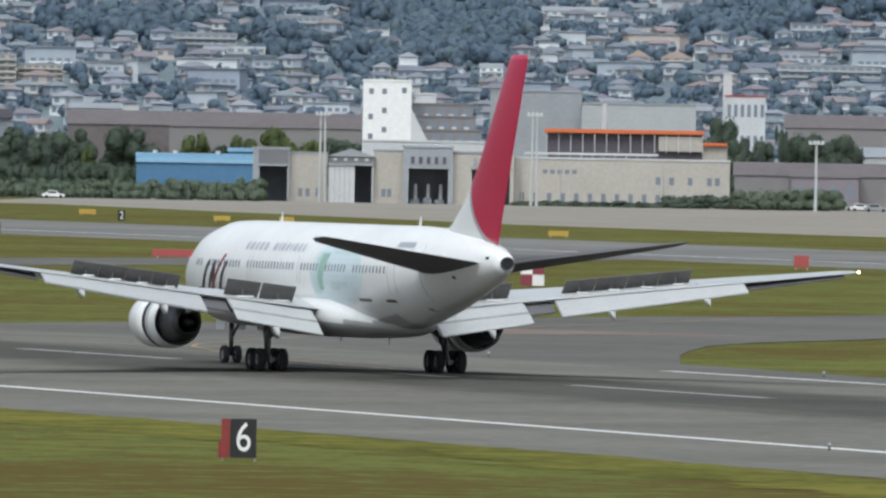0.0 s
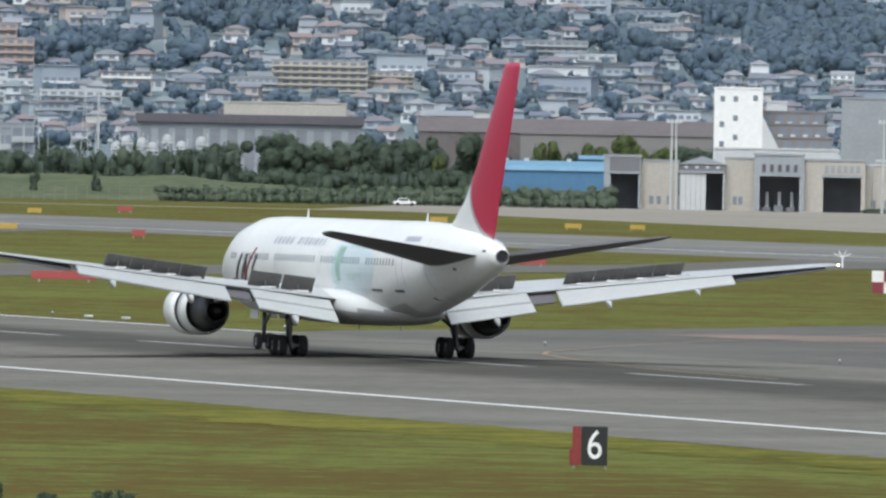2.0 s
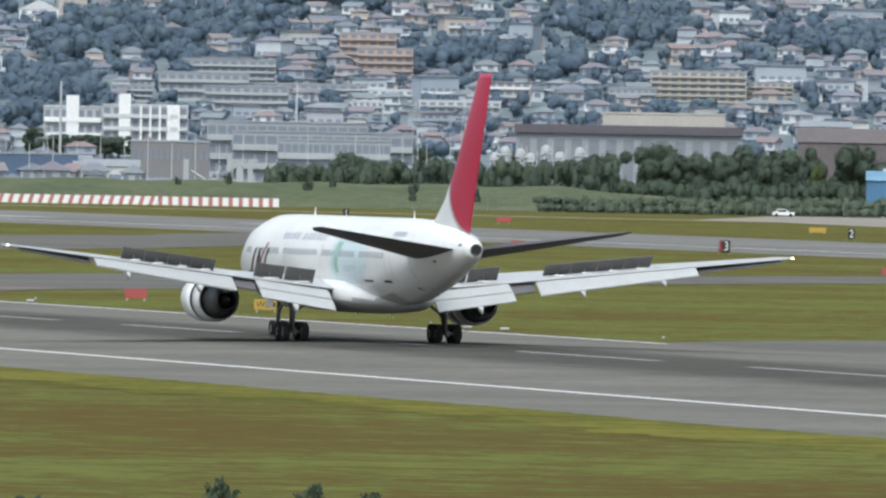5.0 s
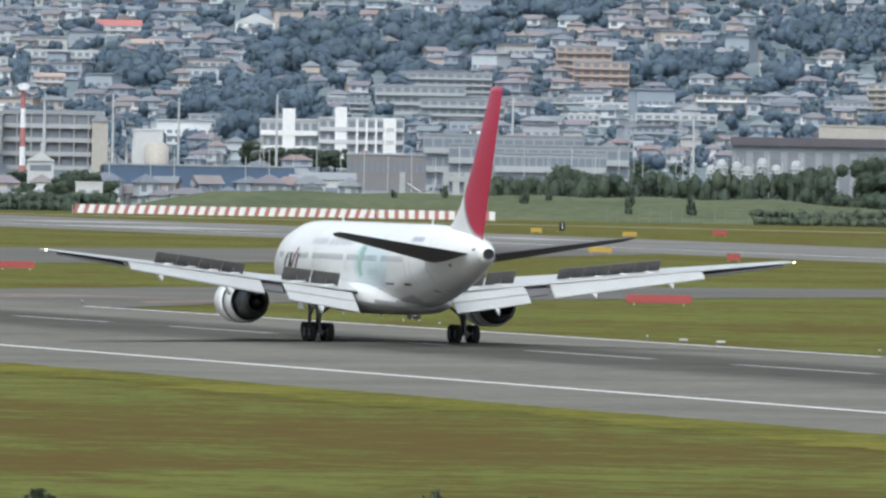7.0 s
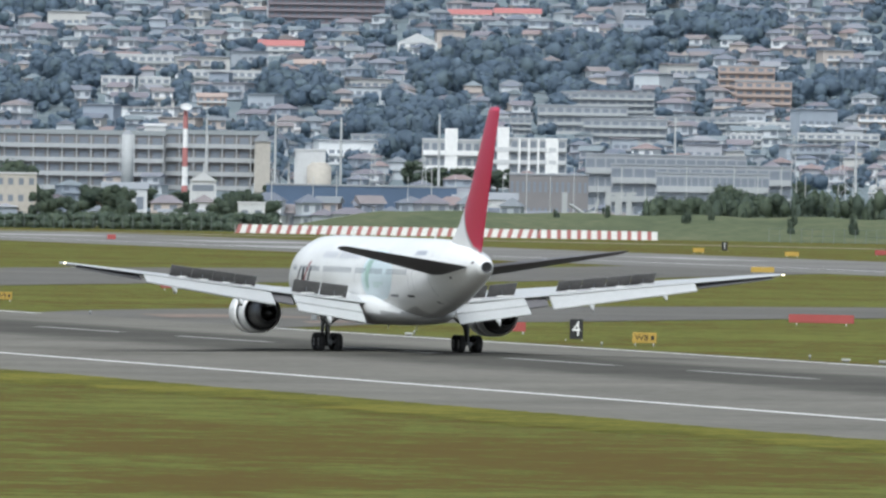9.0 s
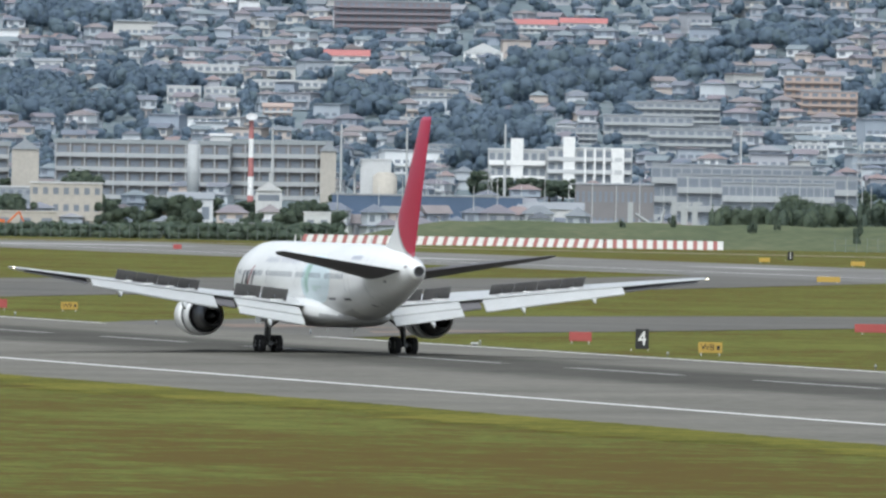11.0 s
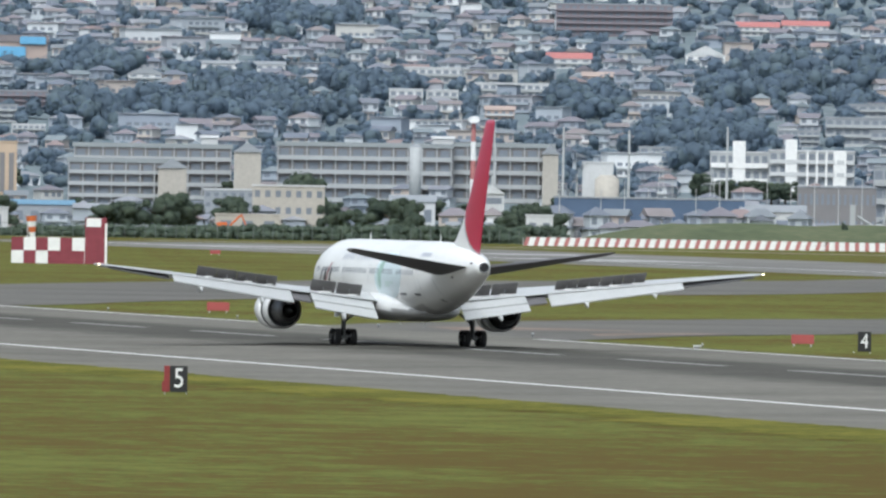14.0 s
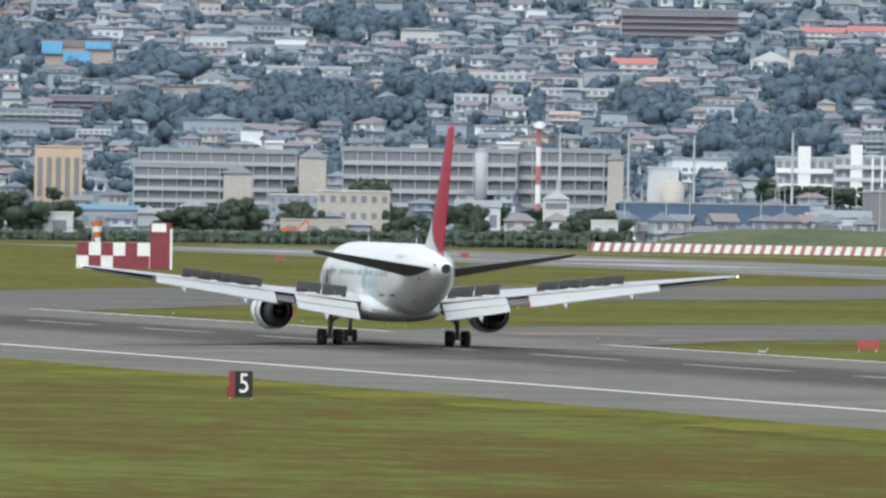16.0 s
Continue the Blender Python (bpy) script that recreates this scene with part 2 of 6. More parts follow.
SHEETBLUE = mat("bright_blue_sheeting", (0.15, 0.40, 0.62), 0.5, vary=0.12, scale=0.4)
POLE = mat("galvanised_pole", (0.50, 0.51, 0.50), 0.6, 0.2, vary=0.1, scale=0.5)
FENCE = mat("fence_green_mesh", (0.09, 0.13, 0.11), 0.8, vary=0.2, scale=0.5)
BARK = mat("bark", (0.09, 0.07, 0.05), 0.95, vary=0.3, scale=2, fine=12)
LEAF = mat("leaves", (0.05, 0.07, 0.03), 0.7, vary=0.22, scale=0.3, fine=2, per="island",
           tint=[(0.108, 0.142, 0.110), (0.120, 0.154, 0.112), (0.130, 0.164, 0.114), (0.112, 0.146, 0.118), (0.122, 0.158, 0.110)], spec=0.2)
LEAFLIGHT = mat("light_leaves", (0.1, 0.12, 0.04), 0.7, vary=0.2, scale=0.3, fine=2, per="island",
                tint=[(0.145, 0.180, 0.068), (0.175, 0.205, 0.080), (0.125, 0.162, 0.066)], spec=0.2)
# Leaf tints paled and blued: distance haze is put into the colour.
LEAFHAZE = mat("hazed_far_leaves", (0.05, 0.07, 0.05), 0.8, vary=0.22, scale=0.05, fine=0.5, per="island",
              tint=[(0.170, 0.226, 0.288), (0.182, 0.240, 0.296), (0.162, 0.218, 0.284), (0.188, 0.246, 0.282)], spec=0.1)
# Town wall and roof tints shifted pale blue, haze painted in.
HAZEWALLS = [(0.44, 0.475, 0.51), (0.60, 0.625, 0.64), (0.37, 0.41, 0.455), (0.33, 0.37, 0.42), (0.52, 0.515, 0.49), (0.72, 0.735, 0.74), (0.50, 0.445, 0.405), (0.31, 0.35, 0.41), (0.53, 0.565, 0.59), (0.39, 0.40, 0.43)]
HAZEROOFS = [(0.185, 0.200, 0.235), (0.225, 0.235, 0.270), (0.165, 0.185, 0.225), (0.225, 0.205, 0.225), (0.205, 0.225, 0.245), (0.28, 0.29, 0.315), (0.20, 0.190, 0.215), (0.21, 0.245, 0.265), (0.235, 0.212, 0.215), (0.262, 0.208, 0.205)]
HWALL = mat("hazed_house_walls", (0.5, 0.5, 0.5), 0.85, vary=0.1, scale=0.3, per="object", tint=HAZEWALLS)
HROOF = mat("hazed_house_roofs", (0.2, 0.2, 0.2), 0.7, vary=0.12, scale=0.3, per="object", tint=HAZEROOFS)
HWALLS = mat("town_walls", (0.5, 0.5, 0.5), 0.85, vary=0.1, scale=0.3, per="island", tint=HAZEWALLS)
HROOFS = mat("town_roofs", (0.2, 0.2, 0.2), 0.7, vary=0.12, scale=0.3, per="island", tint=HAZEROOFS)


def leafy(m, share_=0.45):
    """Lets light through the leaves."""
    n, l = m.node_tree.nodes, m.node_tree.links
    p, out = n["Principled BSDF"], n["Material Output"]
    t, mx = n.new("ShaderNodeBsdfTranslucent"), n.new("ShaderNodeMixShader")
    l.new(p.inputs["Base Color"].links[0].from_socket, t.inputs["Color"])
    mx.inputs[0].default_value = share_
    l.new(p.outputs[0], mx.inputs[1]), l.new(t.outputs[0], mx.inputs[2]), l.new(mx.outputs[0], out.inputs["Surface"])


for m in (LEAF, LEAFLIGHT, LEAFHAZE, LEAFMID, LEAFWEED):
    leafy(m)


def fin_mat():
    """White fin with a red field bounded below by an arc and a thin silver rim."""
    m = mat("fin_livery", (0.86, 0.86, 0.85), 0.3, vary=0.05, scale=0.3)
    n, l = m.node_tree.nodes, m.node_tree.links
    p = n["Principled BSDF"]
    src = p.inputs["Base Color"].links[0].from_socket
    co, mp, ln = n.new("ShaderNodeTexCoord"), n.new("ShaderNodeMapping"), n.new("ShaderNodeVectorMath")
    mp.vector_type = "TEXTURE"
    mp.inputs["Location"].default_value, mp.inputs["Scale"].default_value = (0, -24.5, 10.2), (1e6, 4.35, 3.6)
    ln.operation = "LENGTH"
    l.new(co.outputs["Object"], mp.inputs[0]), l.new(mp.outputs[0], ln.inputs[0])
    sep = n.new("ShaderNodeSeparateXYZ")
    l.new(co.outputs["Object"], sep.inputs[0])

    def test(sock, op, v):
        t = n.new("ShaderNodeMath")
        t.operation = op
        t.inputs[1].default_value = v
        l.new(sock, t.inputs[0])
        return t.outputs[0]

    def either(a, b):
        t = n.new("ShaderNodeMath")
        t.operation = "MAXIMUM"
        l.new(a, t.inputs[0]), l.new(b, t.inputs[1])
        return t.outputs[0]

    high = test(sep.outputs[2], "GREATER_THAN", 10.2)
    for fac, c in ((either(test(ln.outputs["Value"], "LESS_THAN", 1.07), high), (0.42, 0.42, 0.43)), (either(test(ln.outputs["Value"], "LESS_THAN", 1.0), high), (0.52, 0.016, 0.075))):
        mx = n.new("ShaderNodeMix")
        mx.data_type = "RGBA"
        mx.inputs[7].default_value = (*c, 1)
        l.new(fac, mx.inputs[0]), l.new(src, mx.inputs[6])
        src = mx.outputs[2]
    l.new(src, p.inputs["Base Color"])
    return m


FINRED = fin_mat()
LAMP = bpy.data.materials.new("tail_light_glow")
LAMP.use_nodes = True
LAMP.node_tree.nodes["Principled BSDF"].inputs["Emission Color"].default_value = (1.0, 0.8, 0.5, 1)
LAMP.node_tree.nodes["Principled BSDF"].inputs["Emission Strength"].default_value = 6.0

# ---- mesh helpers ----
def part(name, bm, material, parent=None, label="", smooth=False):
    me = bpy.data.meshes.new(name)
    bm.to_mesh(me)
    bm.free()
    if smooth:
        me.polygons.foreach_set("use_smooth", [True] * len(me.polygons))
    for mt in (material if isinstance(material, (list, tuple)) else [material]):
        me.materials.append(mt)
    ob = new(name, me)
    ob.parent = parent
    return tagged(ob, label)


def share(name, src, parent, m=None, label=""):
    """Another object on the mesh of src."""
    ob = new(name, src.data)
    ob.parent = parent
    if m is not None:
        ob.matrix_basis = m
    return tagged(ob, label)


def box(bm, x0, x1, y0, y1, z0, z1, mi=0):
    v = [bm.verts.new(p) for p in ((x0, y0, z0), (x1, y0, z0), (x1, y1, z0), (x0, y1, z0), (x0, y0, z1), (x1, y0, z1), (x1, y1, z1), (x0, y1, z1))]
    for q in ((3, 2, 1, 0), (4, 5, 6, 7), (0, 1, 5, 4), (1, 2, 6, 5), (2, 3, 7, 6), (3, 0, 4, 7)):
        f = bm.faces.new([v[i] for i in q])
        f.material_index = mi
    return bm


def boxes(*dims):
    bm = bmesh.new()
    for d in dims:
        box(bm, *d)
    return bm


def bevelled(*dims, r=0.03):
    bm = boxes(*dims)
    bmesh.ops.bevel(bm, geom=bm.edges[:], offset=r, segments=2, affect="EDGES")
    return bm


def rings(bm, loops, cap=True):
    """Skin a row of point loops of equal count."""
    vs = [[bm.verts.new(p) for p in lp] for lp in loops]
    k = len(vs[0])
    for a, b in zip(vs, vs[1:]):
        for i in range(k):
            bm.faces.new((a[i], a[(i + 1) % k], b[(i + 1) % k], b[i]))
    if cap:
        bm.faces.new(list(reversed(vs[0])))
        bm.faces.new(vs[-1])
    bmesh.ops.recalc_face_normals(bm, faces=bm.faces[:])
    return bm


def tube(bm, a, b, r0, r1=None, k=10):
    a, b = Vector(a), Vector(b)
    r1 = r0 if r1 is None else r1
    q = (b - a).to_track_quat("Z", "Y")
    lp = []
    for c, r in ((a, r0), (b, r1)):
        lp.append([c + q @ Vector((r * math.cos(6.28319 * i / k), r * math.sin(6.28319 * i / k), 0)) for i in range(k)])
    vs = [[bm.verts.new(p) for p in x] for x in lp]
    for i in range(k):
        bm.faces.new((vs[0][i], vs[0][(i + 1) % k], vs[1][(i + 1) % k], vs[1][i]))
    bm.faces.new(list(reversed(vs[0]))), bm.faces.new(vs[1])
    return bm


def turned(profile, axis_y=True, k=36):
    """A surface turned about the y axis (or z): profile rows of (along, radius)."""
    bm = bmesh.new()
    lp = []
    for s, r in profile:
        ring = []
        for i in range(k):
            c, d = math.cos(6.28319 * i / k) * r, math.sin(6.28319 * i / k) * r
            ring.append((c, s, d) if axis_y else (c, d, s))
        lp.append(ring)
    return rings(bm, lp, cap=False)


def lettering(name, text, size, material, parent, m, label=""):
    cu = bpy.data.curves.new(name, "FONT")
    cu.body, cu.size, cu.align_x, cu.align_y, cu.extrude, cu.offset = text, size, "CENTER", "CENTER", 0.01, 0.0
    tmp = bpy.data.objects.new(name, cu)
    scene.collection.objects.link(tmp)
    me = bpy.data.meshes.new_from_object(tmp.evaluated_get(bpy.context.evaluated_depsgraph_get()))
    bpy.data.objects.remove(tmp)
    me.materials.clear()
    me.materials.append(material)
    ob = new(name, me)
    ob.parent, ob.matrix_basis = parent, m
    return tagged(ob, label)


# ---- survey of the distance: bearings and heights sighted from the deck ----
UNIT = 28254.8          # survey steps per radian
BEARING0, LEVEL, LEAN = radians(16.7512), 253.54, 0.0177


def sight(u, v, d):
    """The point d metres off on the plan at survey reading u (across), v (down)."""
    b = BEARING0 + ((u - 784) + LEAN * (v - 441)) / UNIT
    el = (LEVEL - v + LEAN * (u - 784)) / UNIT
    return Vector((d * math.sin(b), d * math.cos(b), EYE.z + d * el))


def rise(x, y):
    """Height of the land: flat airfield, hillside beyond 3.5 km."""
    d = math.hypot(x, y)
    if d < 3340:
        return 0.0
    q = min(1.0, (d - 3340) / 140)
    z = 9.0 * q * q * (3 - 2 * q)
    if d > 3480:
        s = (d - 3480) / 1420
        ang = math.atan2(x, y)
        z += 86 * (1 + 0.09 * math.sin(ang * 31 + 0.8) + 0.06 * math.sin(ang * 73 + d * 0.002)) * s ** 1.1
    return z


def foot(u, v):
    """How far off the hillside is met at the reading u, v."""
    d = 3345.0
    while d < 4920:
        if sight(u, v, d).z <= rise(*sight(u, v, d).xy):
            break
        d += 5
    return d


def stand(u, d, v=250):
    """A pose on the ground d metres off at reading u, its front to the deck."""
    p = sight(u, v, d)
    b = math.atan2(p.x, p.y)
    return pose(p.x, p.y, rise(p.x, p.y), 0, 0, -math.degrees(b))


def across(du, d):
    return du * d / UNIT


def height(u, v, d):
    p = sight(u, v, d)
    return p.z - rise(p.x, p.y)


def thing(name, label, category, m, group="", kind=""):
    e = new(name)
    e.empty_display_size = 1
    e.matrix_basis = m
    return tagged(e, label, category, group, kind)

# ---- the land ----
def build_ground():
    radii = [0, 60, 150, 300, 600, 1000, 1600, 2200, 2800, 3300, 3340, 3375, 3410, 3445, 3480] + [3480 + 71 * i for i in range(1, 23)]
    bm = bmesh.new()
    n = 240
    prev = None
    for r in radii:
        if r == 0:
            prev = [bm.verts.new((0, 0, -0.03))] * n
            continue
        ring = []
        for i in range(n):
            a = 6.283185 * i / n
            x, y = r * math.sin(a), r * math.cos(a)
            z = rise(x, y) - 0.03
            ring.append(bm.verts.new((x, y, z)))
        for i in range(n):
            j = (i + 1) % n
            vs = [prev[i], ring[i], ring[j], prev[j]]
            f = bm.faces.new(list(dict.fromkeys(vs)))
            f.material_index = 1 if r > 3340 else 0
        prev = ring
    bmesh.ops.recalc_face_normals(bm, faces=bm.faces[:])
    g = part("ground", bm, [GRASS, HILLHAZE])
    return tagged(g, "patchy olive and brown airfield grass rising to a haze-tinted hill", "ground", kind="structure")


def sheet(name, outline, z, material, label, category, kind="structure"):
    bm = bmesh.new()
    bm.faces.new([bm.verts.new((x, y, z)) for x, y in outline])
    bmesh.ops.recalc_face_normals(bm, faces=bm.faces[:])
    bm.faces.ensure_lookup_table()
    if bm.faces[0].normal.z < 0:
        bmesh.ops.reverse_faces(bm, faces=bm.faces[:])
    return tagged(part(name, bm, material), label, category, kind=kind)


XC, HALF, CROWN = 226.09, 28.62, 0.38


def crown(x):
    return max(0.0, CROWN * (1 - abs(x - XC) / HALF)) + 0.02


def build_runway():
    bm = bmesh.new()
    xs = [181.6, XC - HALF, XC, XC + HALF, 257.0]
    ys = list(range(-200, 2500, 100))
    grid = [[bm.verts.new((x + (0.5 * math.sin(y * 0.13) if i in (0, 4) else 0), y, crown(x))) for i, x in enumerate(xs)] for y in ys]
    for a, b in zip(grid, grid[1:]):
        for i in range(4):
            bm.faces.new((a[i], a[i + 1], b[i + 1], b[i]))
    tagged(part("runway", bm, RUNWAY), "grey asphalt runway with dark tyre rubber along its middle", "runway", kind="structure")
    for k in (-1, 1):
        bm = bmesh.new()
        runs = [(-200, 2400)] if k < 0 else [(-200, 805), (955, 1190), (1272, 1440), (1570, 2400)]     # broken at the exits
        for y0, y1 in runs:
            n = max(1, (y1 - y0) // 100)
            for i in range(n):
                ya, yb = y0 + (y1 - y0) * i / n, y0 + (y1 - y0) * (i + 1) / n
                a, b = XC + k * HALF - 0.45, XC + k * HALF + 0.45
                bm.faces.new([bm.verts.new((x, yy, crown(x) + 0.02)) for x, yy in ((a, ya), (b, ya), (b, yb), (a, yb))])
        bmesh.ops.remove_doubles(bm, verts=bm.verts[:], dist=0.001)
        tagged(part("runway_edge_line", bm, PAINT), "solid white painted runway edge line", "line marking", kind="structure")
    first = None
    for k in range(9, 44):
        y = 48.61 + 50 * k
        if first is None:
            bm = bmesh.new()
            for a, b in ((-0.45, 0.0), (0.0, 0.45)):
                bm.faces.new([bm.verts.new((x, yy, -abs(x) * CROWN / HALF)) for x, yy in ((a, 0), (b, 0), (b, 30.85), (a, 30.85))])
            ob = first = part("centreline_dash", bm, PAINTWORN)
        else:
            ob = share("centreline_dash", first, None)
        ob.matrix_basis = pose(XC, y, CROWN + 0.04)
        tagged(ob, "worn white painted runway centreline dash", "line marking", "centreline dashes", "structure")


EARTHWORK = ([(287, 950), (300, 960), (312, 955), (306, 972), (292, 985), (284, 975)],
             [(262, 1255), (272, 1268), (282, 1268), (276, 1290), (265, 1282)],
             [(267, 1225), (276, 1242), (287, 1258), (282, 1262), (270, 1242)])


def smooth_line(pts):
    """Rounds the corners of a line of points."""
    out = [pts[0]]
    for a, b in zip(pts, pts[1:]):
        for q in (0.25, 0.75):
            out.append((a[0] + (b[0] - a[0]) * q, a[1] + (b[1] - a[1]) * q))
    return out + [pts[-1]]


def build_pavement():
    sheet("second_runway", [(503, 700), (592, 700), (592, 2900), (503, 2900)], 0.0, RUNWAYFAR, "second grey asphalt runway further off", "runway")
    sheet("second_runway_line", [(526, 700), (527.2, 700), (527.2, 2850), (526, 2850)], 0.03, PAINT, "thin white painted edge line", "line marking")
    exits = (([(254, 800), (266, 838), (278, 876), (295, 922), (318, 958), (420, 1130), (505, 1290)],
              [(505, 1400), (420, 1185), (361, 1089), (324, 1052), (292, 1003), (267, 980), (254, 958)]),
             ([(254, 1182), (265, 1207), (277, 1238), (303, 1280), (328, 1325), (361, 1376), (385, 1410), (428, 1470), (505, 1600)],
              [(505, 1675), (447, 1545), (391, 1478), (367, 1462), (339, 1430), (309, 1388), (284, 1345), (266, 1310), (254, 1275)]),
             ([(254, 1425), (266, 1450), (279, 1492), (310, 1570), (355, 1665), (400, 1735), (445, 1850), (505, 2000)],
              [(505, 2110), (450, 1968), (385, 1885), (340, 1795), (303, 1702), (280, 1640), (254, 1580)]))
    for near_side, far_side in exits:
        sheet("exit_taxiway", smooth_line(near_side) + smooth_line(far_side), 0.01, TAXI, "dark asphalt exit leading off the runway", "taxiway")
    sheet("runway_shoulder", [(254, 300), (261.5, 300), (261.8, 700), (262.5, 790), (264.5, 832), (260, 836), (254, 810)], 0.006, TAXI, "strip of asphalt shoulder beyond the edge line", "taxiway")
    for pts in EARTHWORK:
        sheet("worn_verge", smooth_line(pts), 0.03, EARTH, "pinkish worn earth smeared over the exit", "ground")
    sheet("apron", [(690, 1500), (1200, 1500), (1200, 3300), (860, 3060), (740, 2700), (690, 2250)], 0.005, APRON, "pale worn concrete apron before the hangars", "apron")
    sheet("service_road", [(560, 2960), (740, 2700), (860, 3060), (850, 3075), (735, 2740), (560, 2985)], 0.0, APRON, "pale concrete perimeter road", "road")
    # broad pale bars laid across the second runway
    for x0, x1, y0, y1 in ((529, 550, 2425, 2500), (550, 573, 2595, 2650), (522, 566, 2735, 2790), (557, 568, 2285, 2345)):
        sheet("runway_bar", [(x0, y0), (x1, y0), (x1, y1), (x0, y1)], 0.03, PAINTWORN, "broad pale bar laid on the second runway", "line marking")
    # curved yellow exit line
    bm = bmesh.new()
    pts = [(231, 770), (233, 795), (235, 811), (238, 827), (241.5, 845), (246, 866), (250.5, 881), (256, 895), (263, 911), (271, 928), (290, 965), (320, 1020), (345, 1065)]
    for (a, b), (c, d) in zip(pts, pts[1:]):
        bm.faces.new([bm.verts.new(p) for p in ((a - 0.14, b, crown(a) + 0.03), (a + 0.14, b, crown(a) + 0.03), (c + 0.14, d, crown(c) + 0.03), (c - 0.14, d, crown(c) + 0.03))])
    tagged(part("exit_guide_line", bm, YPAINT), "faded orange-yellow painted exit guide line", "line marking", kind="structure")


def build_mown_strip():
    """A strip of paler, freshly mown grass along the near shoulder."""
    bm = bmesh.new()
    prev = None
    rnd = random.Random(17)
    for i in range(1400):
        y = 300 + 1.3 * i
        q = y / 5
        a = bm.verts.new((173.5 + 1.3 * math.sin(q * 0.28) + 0.9 * math.sin(q * 0.71) + 1.1 * math.sin(q * 2.1) + 0.8 * math.sin(q * 4.7), y, -0.012))
        m = bm.verts.new((180.6, y, 0.03))
        b = bm.verts.new((181.7 + 0.25 * math.sin(q * 0.5) + rnd.uniform(-0.35, 0.35) + (rnd.uniform(0.3, 0.9) if rnd.random() < 0.05 else 0), y, 0.035))
        if prev:
            bm.faces.new((prev[0], prev[1], m, a)), bm.faces.new((prev[1], prev[2], b, m))
        prev = (a, m, b)
    tagged(part("mown_strip", bm, GRASSLIGHT), "pale yellow-green freshly mown grass strip", "grass", kind="structure")


build_ground()
build_mown_strip()
build_runway()
build_pavement()

# ---- the airliner; its origin lies on the ground between the main legs, y forward ----
FUSE = [(28.1, 4.2, 0.06, 0.06), (27.7, 4.2, 0.7, 0.7), (26.6, 4.26, 1.32, 1.4), (25.0, 4.42, 1.85, 2.0), (23.0, 4.58, 2.25, 2.42), (20.5, 4.69, 2.48, 2.66),
        (18, 4.7, 2.515, 2.7), (12, 4.7, 2.515, 2.7), (6, 4.7, 2.515, 2.7), (0, 4.7, 2.515, 2.7), (-6, 4.7, 2.515, 2.7), (-9, 4.79, 2.49, 2.62), (-12, 4.97, 2.38, 2.43), (-15, 5.18, 2.14, 2.16),
        (-18, 5.38, 1.76, 1.80), (-21, 5.55, 1.30, 1.40), (-23.5, 5.66, 0.90, 0.98), (-25.0, 5.70, 0.54, 0.58), (-25.6, 5.70, 0.36, 0.38)]


def fuse_at(y):
    ys = [s[0] for s in FUSE][::-1]
    return [float(np.interp(y, ys, [s[i] for s in FUSE][::-1])) for i in (1, 2, 3)]


def skin(y, z, side, off=0.012):
    zc, rx, rz = fuse_at(y)
    q = max(0.0, 1 - ((z - zc) / rz) ** 2)
    return (side * (rx * math.sqrt(q) + off), y, z)


def decal(name, outline_rows, material, parent, side=-1, label="", off=0.012):
    """Livery laid on the flank: rows of (z, y_from, y_to) skinned between."""
    bm = bmesh.new()
    vs = []
    for z, a, b in outline_rows:
        n = 6
        vs.append([bm.verts.new(skin(a + (b - a) * i / (n - 1), z, side, off)) for i in range(n)])
    for r, s in zip(vs, vs[1:]):
        for i in range(len(r) - 1):
            bm.faces.new((r[i], r[i + 1], s[i + 1], s[i]))
    bmesh.ops.recalc_face_normals(bm, faces=bm.faces[:])
    return part(name, bm, material, parent, label)


def foil(sections, axis="x", k=9, tilt=0.0):
    """Skin aerofoil sections (span, leading y, chord, height, thickness ratio)."""
    loops = []
    for s, le, c, h, t in sections:
        up, lo = [], []
        for i in range(k + 1):
            q = 0.5 - 0.5 * math.cos(math.pi * i / k)
            th = 5 * t * c * (0.2969 * math.sqrt(q) - 0.126 * q - 0.3516 * q * q + 0.2843 * q ** 3 - 0.1015 * q ** 4)
            up.append((le - c * q, th + tilt * c * (0.6 - q)))
            lo.append((le - c * q, -th + tilt * c * (0.6 - q)))
        ring = up + lo[-2:0:-1]
        loops.append([(s, y, h + w) if axis == "x" else (w, y, s) for y, w in ring])
    bm = bmesh.new()
    return rings(bm, loops)


def slab(corners, thick, up=(0, 0, 1)):
    """A thick plate from four corners."""
    bm = bmesh.new()
    o = Vector(up) * thick * 0.5
    a = [bm.verts.new(Vector(c) + o) for c in corners]
    b = [bm.verts.new(Vector(c) - o) for c in corners]
    bm.faces.new(a), bm.faces.new(list(reversed(b)))
    for i in range(4):
        j = (i + 1) % 4
        bm.faces.new((a[j], a[i], b[i], b[j]))
    bmesh.ops.recalc_face_normals(bm, faces=bm.faces[:])
    bmesh.ops.bevel(bm, geom=bm.edges[:], offset=thick * 0.25, segments=1, affect="EDGES")
    return bm


